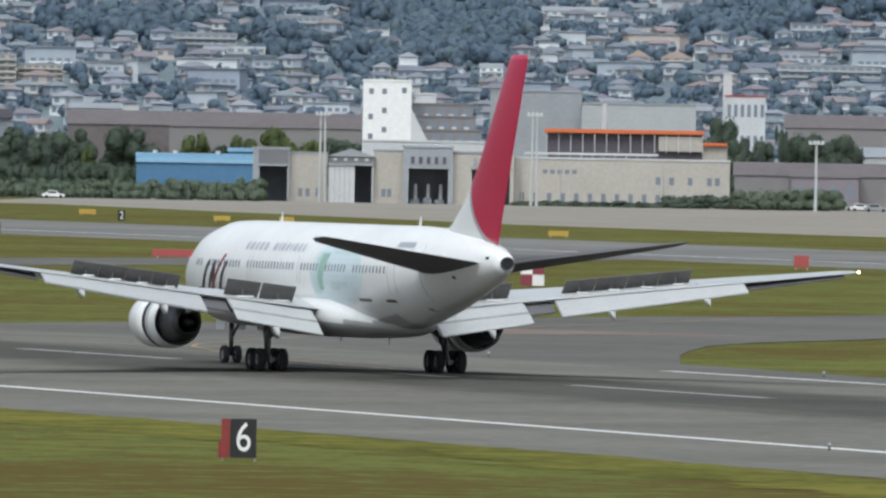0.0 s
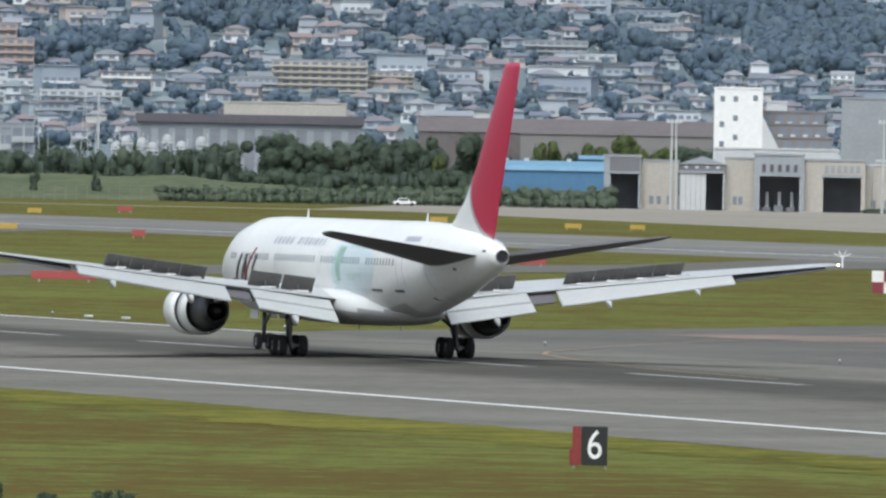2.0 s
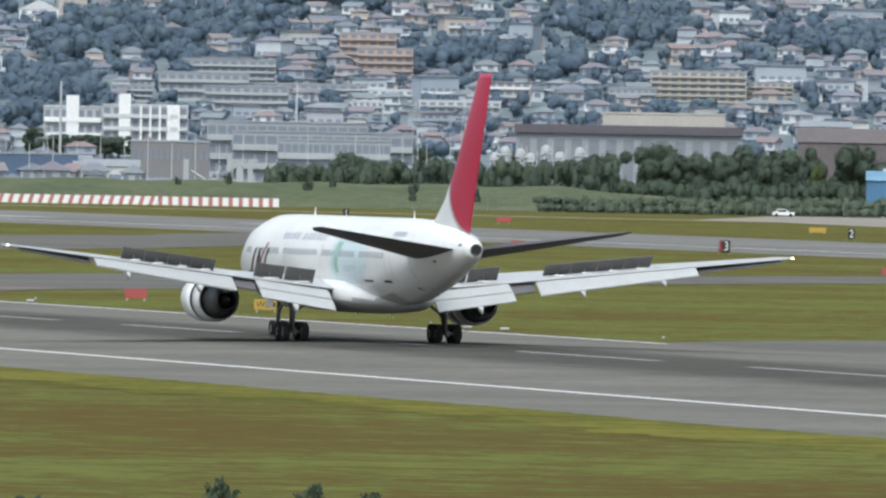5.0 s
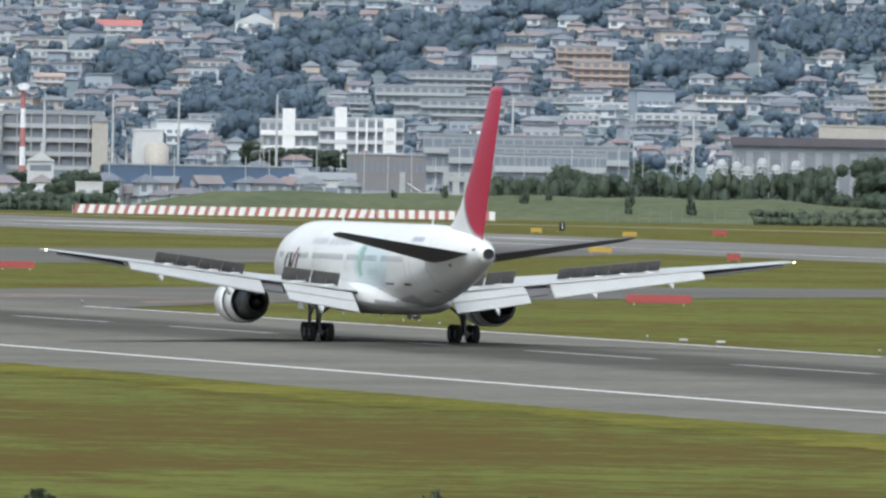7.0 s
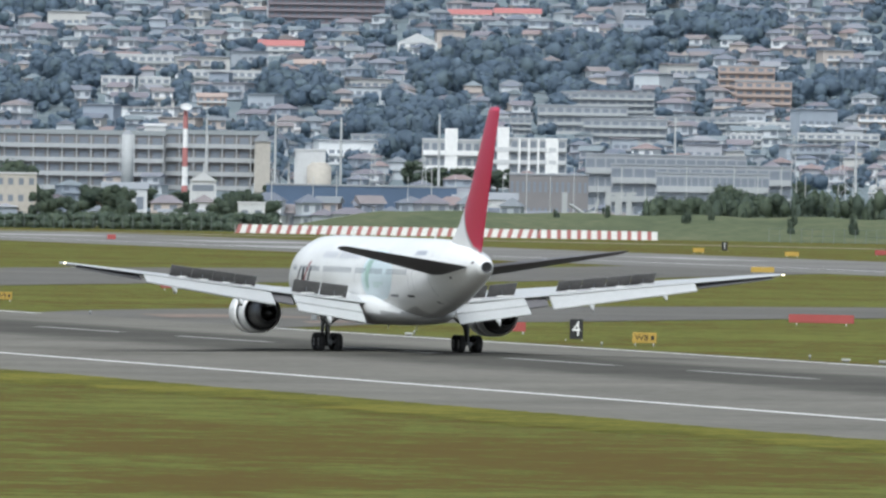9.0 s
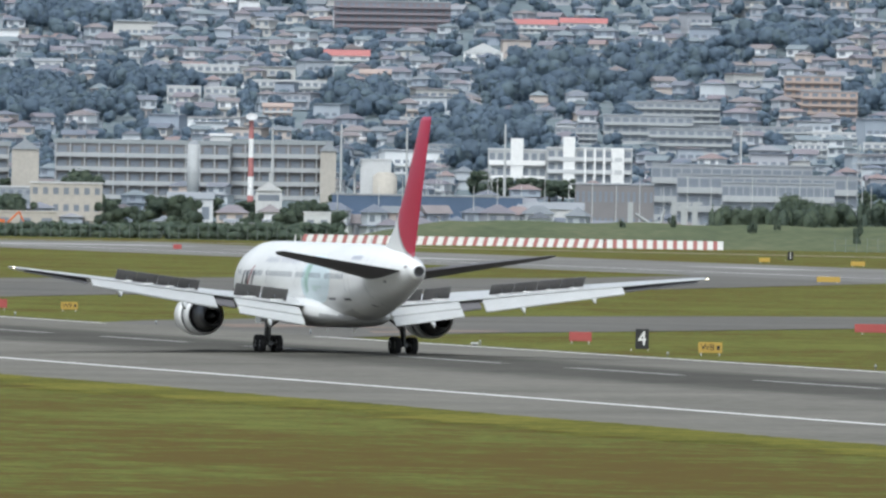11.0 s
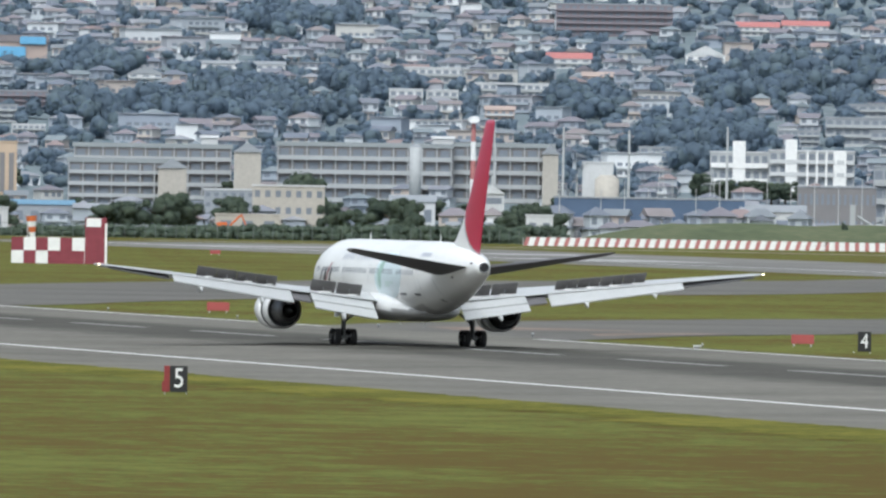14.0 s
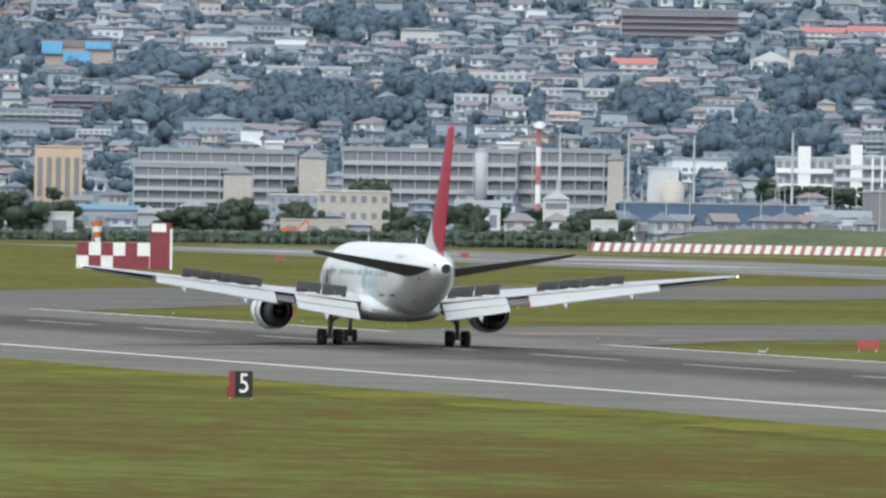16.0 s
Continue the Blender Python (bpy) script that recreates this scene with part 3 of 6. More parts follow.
def build_wheel(parent, m, r, w, name="wheel"):
    tyre = part(name, turned([(-w * 0.30, r * 0.55), (-w * 0.46, r * 0.62), (-w * 0.5, r * 0.82), (-w * 0.40, r * 0.96), (-w * 0.15, r), (w * 0.15, r), (w * 0.40, r * 0.96), (w * 0.5, r * 0.82), (w * 0.46, r * 0.62), (w * 0.30, r * 0.55)], k=28), TYRE, parent, "black rubber aircraft tyre", smooth=True)
    bm = turned([(-w * 0.30, r * 0.56), (-w * 0.2, r * 0.42), (-w * 0.32, r * 0.2), (-w * 0.34, 0.01), (w * 0.34, 0.01), (w * 0.32, r * 0.2), (w * 0.2, r * 0.42), (w * 0.30, r * 0.56)], k=20)
    for i in range(6):
        a = 1.0472 * i
        tube(bm, (r * 0.34 * math.cos(a), -w * 0.36, r * 0.34 * math.sin(a)), (r * 0.34 * math.cos(a), w * 0.36, r * 0.34 * math.sin(a)), r * 0.06, k=6)
    part("rim", bm, HUB, tyre, "grey metal wheel rim")
    tyre.matrix_basis = m
    return tyre


WHEELS = []


def build_plane():
    jet = thing("airliner", "white twin-engine airliner with red tail fin rolling on the runway", "airplane", pose(XC, 765.9, CROWN))
    k = 56
    bm = bmesh.new()
    rings(bm, [[(rx * math.cos(6.28319 * i / k), y, zc + rz * math.sin(6.28319 * i / k)) for i in range(k)] for y, zc, rx, rz in FUSE])
    # lowest faces ahead of the tail take the grey
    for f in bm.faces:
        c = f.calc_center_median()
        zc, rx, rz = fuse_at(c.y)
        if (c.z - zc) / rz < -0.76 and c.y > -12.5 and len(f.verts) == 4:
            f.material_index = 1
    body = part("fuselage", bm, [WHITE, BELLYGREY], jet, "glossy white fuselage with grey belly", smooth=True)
    # belly fairing
    bm = bmesh.new()
    rows = []
    for y, w, lo, hi in ((13.5, 1.2, 2.25, 3.0), (11.5, 2.2, 1.92, 3.5), (8, 2.72, 1.75, 3.9), (2, 2.85, 1.70, 4.0), (-3, 2.80, 1.72, 3.95), (-6, 2.5, 1.80, 3.6), (-8.5, 1.7, 2.0, 3.1), (-10, 0.9, 2.25, 2.7)):
        zc, rz = (lo + hi) / 2, (hi - lo) / 2
        rows.append([(w * math.copysign(abs(math.cos(a)) ** 0.7, math.cos(a)), y, zc + rz * math.copysign(abs(math.sin(a)) ** 0.8, math.sin(a))) for a in [6.28319 * i / 32 for i in range(32)]])
    rings(bm, rows)
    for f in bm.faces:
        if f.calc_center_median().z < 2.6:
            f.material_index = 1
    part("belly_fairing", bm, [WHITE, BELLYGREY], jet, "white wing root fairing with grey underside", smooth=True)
    part("exhaust_outlet", turned([(-25.6, 0.36), (-25.68, 0.33), (-25.66, 0.28), (-25.3, 0.26), (-25.3, 0.02)], k=24), EXHAUST, jet, "dark round tail exhaust outlet").location = (0, 0, 5.7)
    part("exhaust_throat", turned([(-25.61, 0.34), (-25.62, 0.01)], k=24), BLACK, jet).location = (0, 0, 5.7)

    wing_secs = [(1.6, 9.5, 12.2, 3.05, 0.12), (2.7, 8.7, 11.4, 3.12, 0.12), (7.6, 5.3, 8.6, 3.62, 0.11), (15.5, -0.25, 5.55, 4.5, 0.10), (23.2, -5.6, 2.65, 5.35, 0.09), (23.7, -6.2, 2.0, 5.42, 0.07), (23.8, -6.8, 1.2, 5.43, 0.05)]

    def zt(x):
        return float(np.interp(x, [2.7, 7.6, 23.2], [3.12, 3.62, 5.35]))

    def te(x):
        return float(np.interp(x, [2.7, 7.6, 23.2], [-2.7, -3.3, -8.25]))

    for s in (-1, 1):
        part("wing", foil([(s * a, b, c, d, e) for a, b, c, d, e in wing_secs]), WINGGREY, jet, "light grey swept wing", smooth=True)
        # extended flaps, inboard (two pieces) and outboard
        def flap(x0, x1, a0, b0, a1, b1, y0, y1, name, material, th=0.10):
            """Panel from top edge height a to low edge height b at its two ends."""
            part(name, slab([(s * x0, y0[0], a0), (s * x1, y0[1], a1), (s * x1, y1[1], b1), (s * x0, y1[0], b0)], th, (0, -0.3, 0.95)), material, jet, "lowered light grey trailing edge flap" if "flap" in name else "")

        flap(3.1, 7.7, 3.02, 2.50, 3.60, 3.12, (-2.5, -3.1), (-3.6, -4.2), "inboard_flap", FLAPGREY, 0.16)
        flap(3.1, 7.7, 2.44, 1.86, 3.06, 2.60, (-3.75, -4.35), (-4.7, -5.2), "aft_flap", FLAPGREY, 0.10)
        flap(9.2, 18.2, 3.84, 2.94, 4.82, 4.30, (te(9.2) + 0.4, te(18.2) + 0.3), (te(9.2) - 1.3, te(18.2) - 0.7), "outboard_flap", FLAPGREY, 0.14)
        # aileron coloured dark for its shaded underside
        flap(18.4, 23.0, 4.72, 4.42, 5.28, 5.14, (te(18.4) + 0.7, te(23.0) + 0.4), (te(18.4) - 0.05, te(23.0) - 0.02), "aileron", COVESHADE, 0.06)
        flap(7.75, 9.1, 3.48, 2.95, 3.66, 3.15, (-3.0, -3.3), (-4.0, -4.2), "inboard_aileron", STABGREY, 0.12)
        flap(3.2, 7.7, 3.10, 2.90, 3.62, 3.45, (-1.9, -2.6), (-2.6, -3.2), "flap_cove", COVESHADE, 0.06)
        flap(9.2, 18.2, 3.86, 3.62, 4.80, 4.66, (te(9.2) + 0.9, te(18.2) + 0.7), (te(9.2) + 0.25, te(18.2) + 0.2), "flap_cove", COVESHADE, 0.06)
        # raised spoilers
        for x0, x1, base, tall, fwd in [(3.7, 5.5, 0.22, 0.78, 1.0), (5.6, 7.4, 0.22, 0.78, 1.0)] + [(10.0 + 1.52 * i, 11.49 + 1.52 * i, 0.20, 0.66, 1.1) for i in range(4)]:
            c = []
            for x in (x0, x1):
                c.append((s * x, te(x) + fwd + 0.75, zt(x) + base))
            d = [(s * x, te(x) + fwd, zt(x) + base + tall) for x in (x1, x0)]
            sp = part("spoiler", slab([c[0], c[1], d[0], d[1]], 0.07, (0, -0.75, -0.6)), SPOILER, jet, "raised dark spoiler panel")
            xm, ym, zm = s * (x0 + x1) / 2, te((x0 + x1) / 2) + fwd + 0.30, zt((x0 + x1) / 2) + base + 0.12
            part("actuator", tube(bmesh.new(), (xm, ym, zm - 0.25), (xm, ym + 0.1, zm + 0.3), 0.04), STRUT, sp)
            part("hinge_strip", boxes((min(s * x0, s * x1) + 0.45, max(s * x0, s * x1) - 0.45, ym - 0.5, ym - 0.46, zm - 0.16, zm - 0.09)), MWHITE, sp)
        # flap track fairings
        for x, yl, zl, deep in ((5.6, -4.97, 2.26, 0.55), (11.6, te(11.6) - 1.14, 3.30, 0.46), (16.2, te(16.2) - 0.83, 4.0, 0.40)):
            lp = []
            for back, w, dp_ in ((1.9, 0.03, 0.03), (1.2, 0.16, 0.22), (0.4, 0.19, 0.42), (0.0, 0.17, 0.50), (-0.25, 0.10, 0.52), (-0.5, 0.015, 0.50)):
                top_ = zl + 0.42 * max(0.0, back) - 0.02 - (0.5 * -back if back < 0 else 0)
                low = zl + 0.30 * max(0.0, back) - dp_ * deep * 2
                lp.append([(s * x - w, yl + back, top_), (s * x - w * 0.7, yl + back, (top_ + low) / 2), (s * x + s * w * 0.5, yl + back, low), (s * x + w * 0.7, yl + back, (top_ + low) / 2), (s * x + w, yl + back, top_)])
            part("flap_fairing", rings(bmesh.new(), lp), FLAPGREY, jet, "pointed white flap track fairing", smooth=True)
        part("tailplane", foil([(s * a, b, c, d, e) for a, b, c, d, e in ((0.4, -15.7, 8.0, 5.42, 0.1), (1.2, -16.3, 7.5, 5.56, 0.1), (9.0, -23.0, 2.6, 6.80, 0.09), (9.31, -23.8, 1.7, 6.85, 0.05))], tilt=-0.07), STABGREY, jet, "dark grey swept tailplane", smooth=True)
        # engine
        nac = part("engine_cowl", turned([(11.0, 1.02), (11.2, 1.12), (11.1, 1.22), (10.4, 1.33), (9.3, 1.38), (8.3, 1.35), (8.3, 1.2), (10.8, 1.0)], k=40), WHITE, jet, "white engine inlet cowl", smooth=True)
        sleeve = part("reverser_sleeve", turned([(7.6, 1.20), (7.6, 1.36), (7.0, 1.34), (6.4, 1.26), (6.25, 1.22), (6.3, 1.19), (7.3, 1.2)], k=40), WHITE, nac, "white sleeve slid aft for reverse thrust", smooth=True)
        part("cascade", turned([(8.35, 1.325), (7.5, 1.325)], k=40), BLACK, nac, "dark gap of the open thrust reverser")
        part("fan_duct", turned([(6.9, 1.18), (6.8, 0.8), (10.5, 0.5), (10.5, 1.02)], k=32), COVESHADE, nac)
        part("core_nozzle", turned([(7.0, 0.98), (5.9, 0.95), (4.9, 0.78), (4.2, 0.62), (4.2, 0.55), (5.0, 0.5)], k=32), EXHAUST, nac, "dark metal core nozzle", smooth=True)
        part("exhaust_plug", turned([(5.0, 0.5), (4.4, 0.3), (3.6, 0.12), (3.3, 0.01)], k=24), BLACK, nac, smooth=True)
        nac.location = (s * 7.92, -1.4, 2.33)
        bm = bmesh.new()
        lp = []
        for y, lo, hi, w in ((8.8, 3.5, 3.7, 0.05), (7.5, 3.3, 3.95, 0.2), (5.5, 3.2, 3.9, 0.24), (3.5, 2.7, 3.75, 0.22), (1.5, 2.95, 3.5, 0.1), (0.5, 3.2, 3.4, 0.03)):
            lp.append([(s * 7.92 + w, y, lo), (s * 7.92 + w, y, hi), (s * 7.92 - w, y, hi), (s * 7.92 - w, y, lo)])
        part("engine_pylon", rings(bm, lp), WINGGREY, jet)
        # main leg
        leg = part("main_gear_leg", tube(tube(tube(bmesh.new(), (s * 4.65, 0, 0.6), (s * 4.55, 0.05, 3.3), 0.16, 0.19, 14), (s * 4.6, 0.1, 1.6), (s * 2.9, 0.2, 2.9), 0.09), (s * 4.62, 0.2, 1.2), (s * 4.4, 2.0, 2.9), 0.08), STRUT, jet, "grey steel main undercarriage leg", smooth=True)
        bm = boxes((s * 4.65 - 0.13, s * 4.65 + 0.13, -0.95, 0.95, 0.44, 0.68))
        for y in (-0.71, 0.71):
            tube(bm, (s * 4.65 - 0.75, y, 0.57), (s * 4.65 + 0.75, y, 0.57), 0.09)
        part("bogie_beam", bm, STRUT, leg)
        part("gear_door", slab([(s * 5.0, -0.5, 2.0), (s * 5.0, 0.5, 2.0), (s * 5.15, 0.6, 3.2), (s * 5.15, -0.6, 3.2)], 0.06, (1, 0, 0)), FLAPGREY, leg, "light grey undercarriage door")
        part("torque_link", boxes((s * 4.65 - 0.06, s * 4.65 + 0.06, -0.42, -0.30, 0.7, 1.7)), STRUT, leg)
        for y in (-0.71, 0.71):
            for x in (-0.57, 0.57):
                WHEELS.append((build_wheel(jet, pose(s * 4.65 + x, y, 0.57, 0, 0, 90), 0.57, 0.43), 0.57))
        # wing tip light
        part("tip_light", turned([(-0.2, 0.01), (-0.1, 0.05), (0.1, 0.05), (0.2, 0.01)], k=12), LAMP, jet, "glowing wing tip light").location = (s * 23.7, -8.1, 5.42)
    # nose leg
    leg = part("nose_gear_leg", tube(tube(bmesh.new(), (0, 22.76, 0.4), (0, 22.6, 2.6), 0.12, 0.14, 12), (0, 22.7, 1.3), (0, 21.0, 2.3), 0.07), STRUT, jet, "grey steel nose undercarriage leg", smooth=True)
    part("axle", tube(bmesh.new(), (-0.45, 22.76, 0.47), (0.45, 22.76, 0.47), 0.07), STRUT, leg)
    for s in (-1, 1):
        WHEELS.append((build_wheel(jet, pose(s * 0.33, 22.76, 0.47, 0, 0, 90), 0.47, 0.33), 0.47))
        part("nose_gear_door", slab([(s * 0.55, 22.0, 1.75), (s * 0.55, 23.6, 1.75), (s * 0.5, 23.6, 2.4), (s * 0.5, 22.0, 2.4)], 0.05, (1, 0, 0)), WHITE, leg)
    # fin
    part("tail_fin", foil([(6.4, -13.6, 10.3, 0, 0.075), (7.0, -15.2, 9.0, 0, 0.085), (7.6, -16.7, 7.8, 0, 0.095), (8.6, -18.5, 6.45, 0, 0.10), (10.5, -20.8, 5.1, 0, 0.105), (15.6, -25.5, 2.9, 0, 0.10), (15.85, -25.9, 2.4, 0, 0.06)], axis="z", k=12), FINRED, jet, "red tail fin with white root and silver arc", smooth=True)
    part("fin_base_shadow_gap", boxes((-0.06, 0.06, -23.75, -23.0, 6.0, 6.55)), SEAM, jet)
    # cabin windows and doors on both flanks
    win = None
    for s in (-1, 1):
        ys = [21.0 - 0.54 * i for i in range(68)]
        for i, y in enumerate(ys):
            if i in (3, 4, 16, 17, 34, 35, 51, 52) or y < -13:
                continue
            bm = bmesh.new()
            pts = [(-0.11, -0.13), (-0.07, -0.19), (0.07, -0.19), (0.11, -0.13), (0.11, 0.13), (0.07, 0.19), (-0.07, 0.19), (-0.11, 0.13)]
            bm.faces.new([bm.verts.new(skin(y + a, 5.22 + b, s, 0.015)) for a, b in pts])
            part("cabin_window", bm, CABINWIN, body)
        for y, w, lo, hi in ((22.2, 1.0, 4.0, 5.95), (-13.4, 1.0, 4.1, 5.95), (11.0, 0.6, 4.3, 5.7), (2.0, 0.55, 4.4, 5.7)):
            door = bmesh.new()
            vs = []
            for z in np.linspace(lo, hi, 6):
                vs.append([skin(y - w / 2, z, s, 0.01), skin(y - w / 2 + 0.05, z, s, 0.01), skin(y + w / 2 - 0.05, z, s, 0.01), skin(y + w / 2, z, s, 0.01)])
            for a, b in zip(vs, vs[1:]):
                for c in (0, 2):
                    door.faces.new([door.verts.new(p) for p in (a[c], a[c + 1], b[c + 1], b[c])])
            part("door_outline", door, SEAM, body)
    # livery on the flank: plain slanted bars, a row of short bars, a pale graphic
    for y, mtl, lean_ in ((19.7, DECALDARK, 0.125), (18.5, DECALDARK, 0.13), (17.7, DECALDARK, 0.04), (16.5, DECALDARK, 0.125)):
        decal("emblem_bar", [(3.92 + 0.14 * i, y + 0.25 - lean_ * i, y - 0.25 - lean_ * i) for i in range(11)], mtl, body)
    decal("emblem_foot", [(3.72, 20.9, 19.5), (3.95, 20.8, 19.4)], DECALDARK, body)
    decal("emblem_foot", [(3.72, 16.7, 15.0), (3.95, 16.7, 15.0)], DECALDARK, body)
    decal("emblem_sweep", [(3.35 + 0.26 * i, 18.75 - 0.32 * i, 18.35 - 0.32 * i) for i in range(10)], DECALRED, body, off=0.02)
    for y, z in ((-15.6, 3.25), (-20.6, 4.9), (-24.2, 5.9)):
        decal("outflow_valve", [(z, y, y - 0.35), (z + 0.14, y, y - 0.35)], DECALDARK, body, off=0.015)
    y = 12.6
    for w in (0.5, 0.6, 0.5, 0.6, 0.6, -0.5, 0.6, 0.25, 0.55, 0.5, 0.25, 0.6, 0.5, 0.5):
        if w > 0:
            decal("title_bar", [(5.95, y, y - w * 0.75), (6.15, y, y - w * 0.75), (6.35, y - 0.03, y - w * 0.75 - 0.03)], DECALGREY, body)
        y -= abs(w) + 0.28
    decal("pale_globe", [(3.2 + 0.28 * i, -3.2 + 3.0 * math.sqrt(max(0.02, 1 - ((i - 6) / 6.3) ** 2)), -3.2 - 6.0 * math.sqrt(max(0.02, 1 - ((i - 6) / 6.3) ** 2))) for i in range(13)], DECALPALE, body, label="pale blue-green round graphic", off=0.008)
    decal("leaf_graphic", [(3.9 + 0.3 * i, -1.3 + 0.7 * math.sin(0.4 * i + 0.4), -2.7 + 0.6 * math.sin(0.4 * i + 0.9)) for i in range(8)], DECALGREEN, body, off=0.014)
    decal("leaf_graphic", [(4.1 + 0.3 * i, -1.8 + 0.35 * math.sin(0.5 * i), -2.7 + 0.3 * math.sin(0.6 * i + 0.5)) for i in range(7)], DECALGREEN2, body, off=0.02)
    for z, a, b in ((5.9, -3.6, -7.6), (4.35, -3.8, -6.6), (4.15, -3.8, -5.4)):
        decal("small_title_bar", [(z, a, b), (z + 0.18, a, b)], DECALGREEN, body, off=0.016)
    decal("registration_bar", [(6.35, -13.2, -15.6), (6.62, -13.2, -15.6)], DECALGREY, body)
    for y0, y1 in ((-8.2, -10.0), (-12.0, -13.2)):
        decal("hatch", [(3.62, y0, y1), (3.76, y0, y1)], DECALDARK, body, label="dark cargo hatch vent")
    decal("skin_joint", [(2.6 + 0.3 * i, -17.0, -17.06) for i in range(14)], SEAM, body)
    for y in (14.0, -10.5):
        part("blade_aerial", foil([(7.38, y, 0.5, 0, 0.12), (7.85, y - 0.25, 0.22, 0, 0.1)], axis="z", k=4), WHITE, body)
    for y in (-5.5, 3.0):
        part("belly_aerial", foil([(1.45, y - 0.2, 0.2, 0, 0.12), (2.0, y, 0.45, 0, 0.1)], axis="z", k=4), WHITE, body)
    return jet


jet = build_plane()


def along(t):
    """Distance rolled down the runway, braking."""
    return ((((-3.82312643e-05 * t + 2.10545210e-03) * t - 3.41193410e-02) * t - 4.84351002e-01) * t + 33.014334) * t + 765.897


def motions():
    rows = []
    for i in range(33):
        t = i * 0.5
        turn = -3.2 * max(0.0, (t - 14.2) / 1.8) ** 1.6
        rows.append((t, pose(XC, along(t), CROWN - 0.02, 0, 0, turn)))
    walk(jet, rows)
    for w, r in WHEELS:
        base, a, spin = w.matrix_basis.copy(), 0.0, []
        for f in range(0, 481):
            spin.append((f / 30, base @ Matrix.Rotation(a, 4, "Y")))
            a += min(radians(80), (along((f + 1) / 30) - along(f / 30)) / r)
        walk(w, spin)

# ---- signs and markers on the airfield ----
def distance_sign(number, x, y, red_side=-1, tall=1.45, shift=0.0):
    """A number board on short legs, its black face towards the landing direction, a red board beside it."""
    b = math.degrees(math.atan2(x, y))
    s = thing("distance_sign", "black runway distance board with white number" + (" and red side panel" if red_side else " on the grass"), "sign", pose(x + shift, y, -0.03, 0, 0, -b), "distance boards")
    k = 1.08 * tall / 1.45
    face = part("board", bevelled((-0.30 * k, 0.60 * k, -0.14, 0.14, 0.12, 1.45 * k), r=0.02), BLACK, s)
    if red_side:
        part("red_panel", bevelled((-0.60 * k, -0.31 * k, -0.18, 0.12, 0.12, 1.45 * k), r=0.02), SIGNRED, s, "dark red side panel")
        part("red_foot", bevelled((-0.70 * k, -0.58 * k, -0.16, 0.10, 0.14, 0.66 * k), r=0.02), SIGNRED, s)
    for xx in (-0.55, 0.55):
        part("leg", boxes((xx * k - 0.04, xx * k + 0.04, -0.05, 0.05, 0, 0.13)), POLE, s)
    lettering("number", number, 1.42 * k, SIGNWHITE, face, pose(0.16 * k, -0.16, 0.78 * k, 90, 0, 0) @ Matrix.Diagonal((0.8, 1, 1, 1)), "white number")
    return s


def taxi_sign(u, v, d, w, h, material, label, text="", depth=0.25, group="taxiway signs"):
    p = sight(u, v, d)
    b = math.degrees(math.atan2(p.x, p.y))
    s = thing("taxiway_sign", label, "sign", pose(p.x, p.y, -0.03, 0, 0, -b), group)
    panel = part("panel", bevelled((-w / 2, w / 2, -depth / 2, depth / 2, 0.2, 0.2 + h), r=0.03), material, s)
    for x in (-w * 0.38, w * 0.38):
        part("leg", boxes((x - 0.05, x + 0.05, -0.05, 0.05, 0, 0.22)), POLE, s)
    if text:
        lettering("marking", text, h * 0.85, BLACK if material is SIGNYEL else SIGNWHITE, panel, pose(-w * 0.12, -depth / 2 - 0.02, 0.2 + h / 2, 90, 0, 0))
        part("arrow_bar", boxes((w * 0.27, w * 0.40, -depth / 2 - 0.03, -depth / 2 - 0.01, 0.2 + h * 0.3, 0.2 + h * 0.7)), BLACK if material is SIGNYEL else SIGNWHITE, panel)
    return s


distance_sign("6", 163, 568, shift=0.2)
distance_sign("5", 164, 863, shift=0.4)
distance_sign("4", 266, 1130, red_side=0)
for num, u, v in (("2", 213, 392), ("3", -9, 416), ("1", -681, 354)):
    d = EYE.z * UNIT / (v - LEVEL - LEAN * (u - 784))
    p = sight(u, v, d)
    distance_sign(num, p.x, p.y, red_side=-1 if num == "3" else 0)
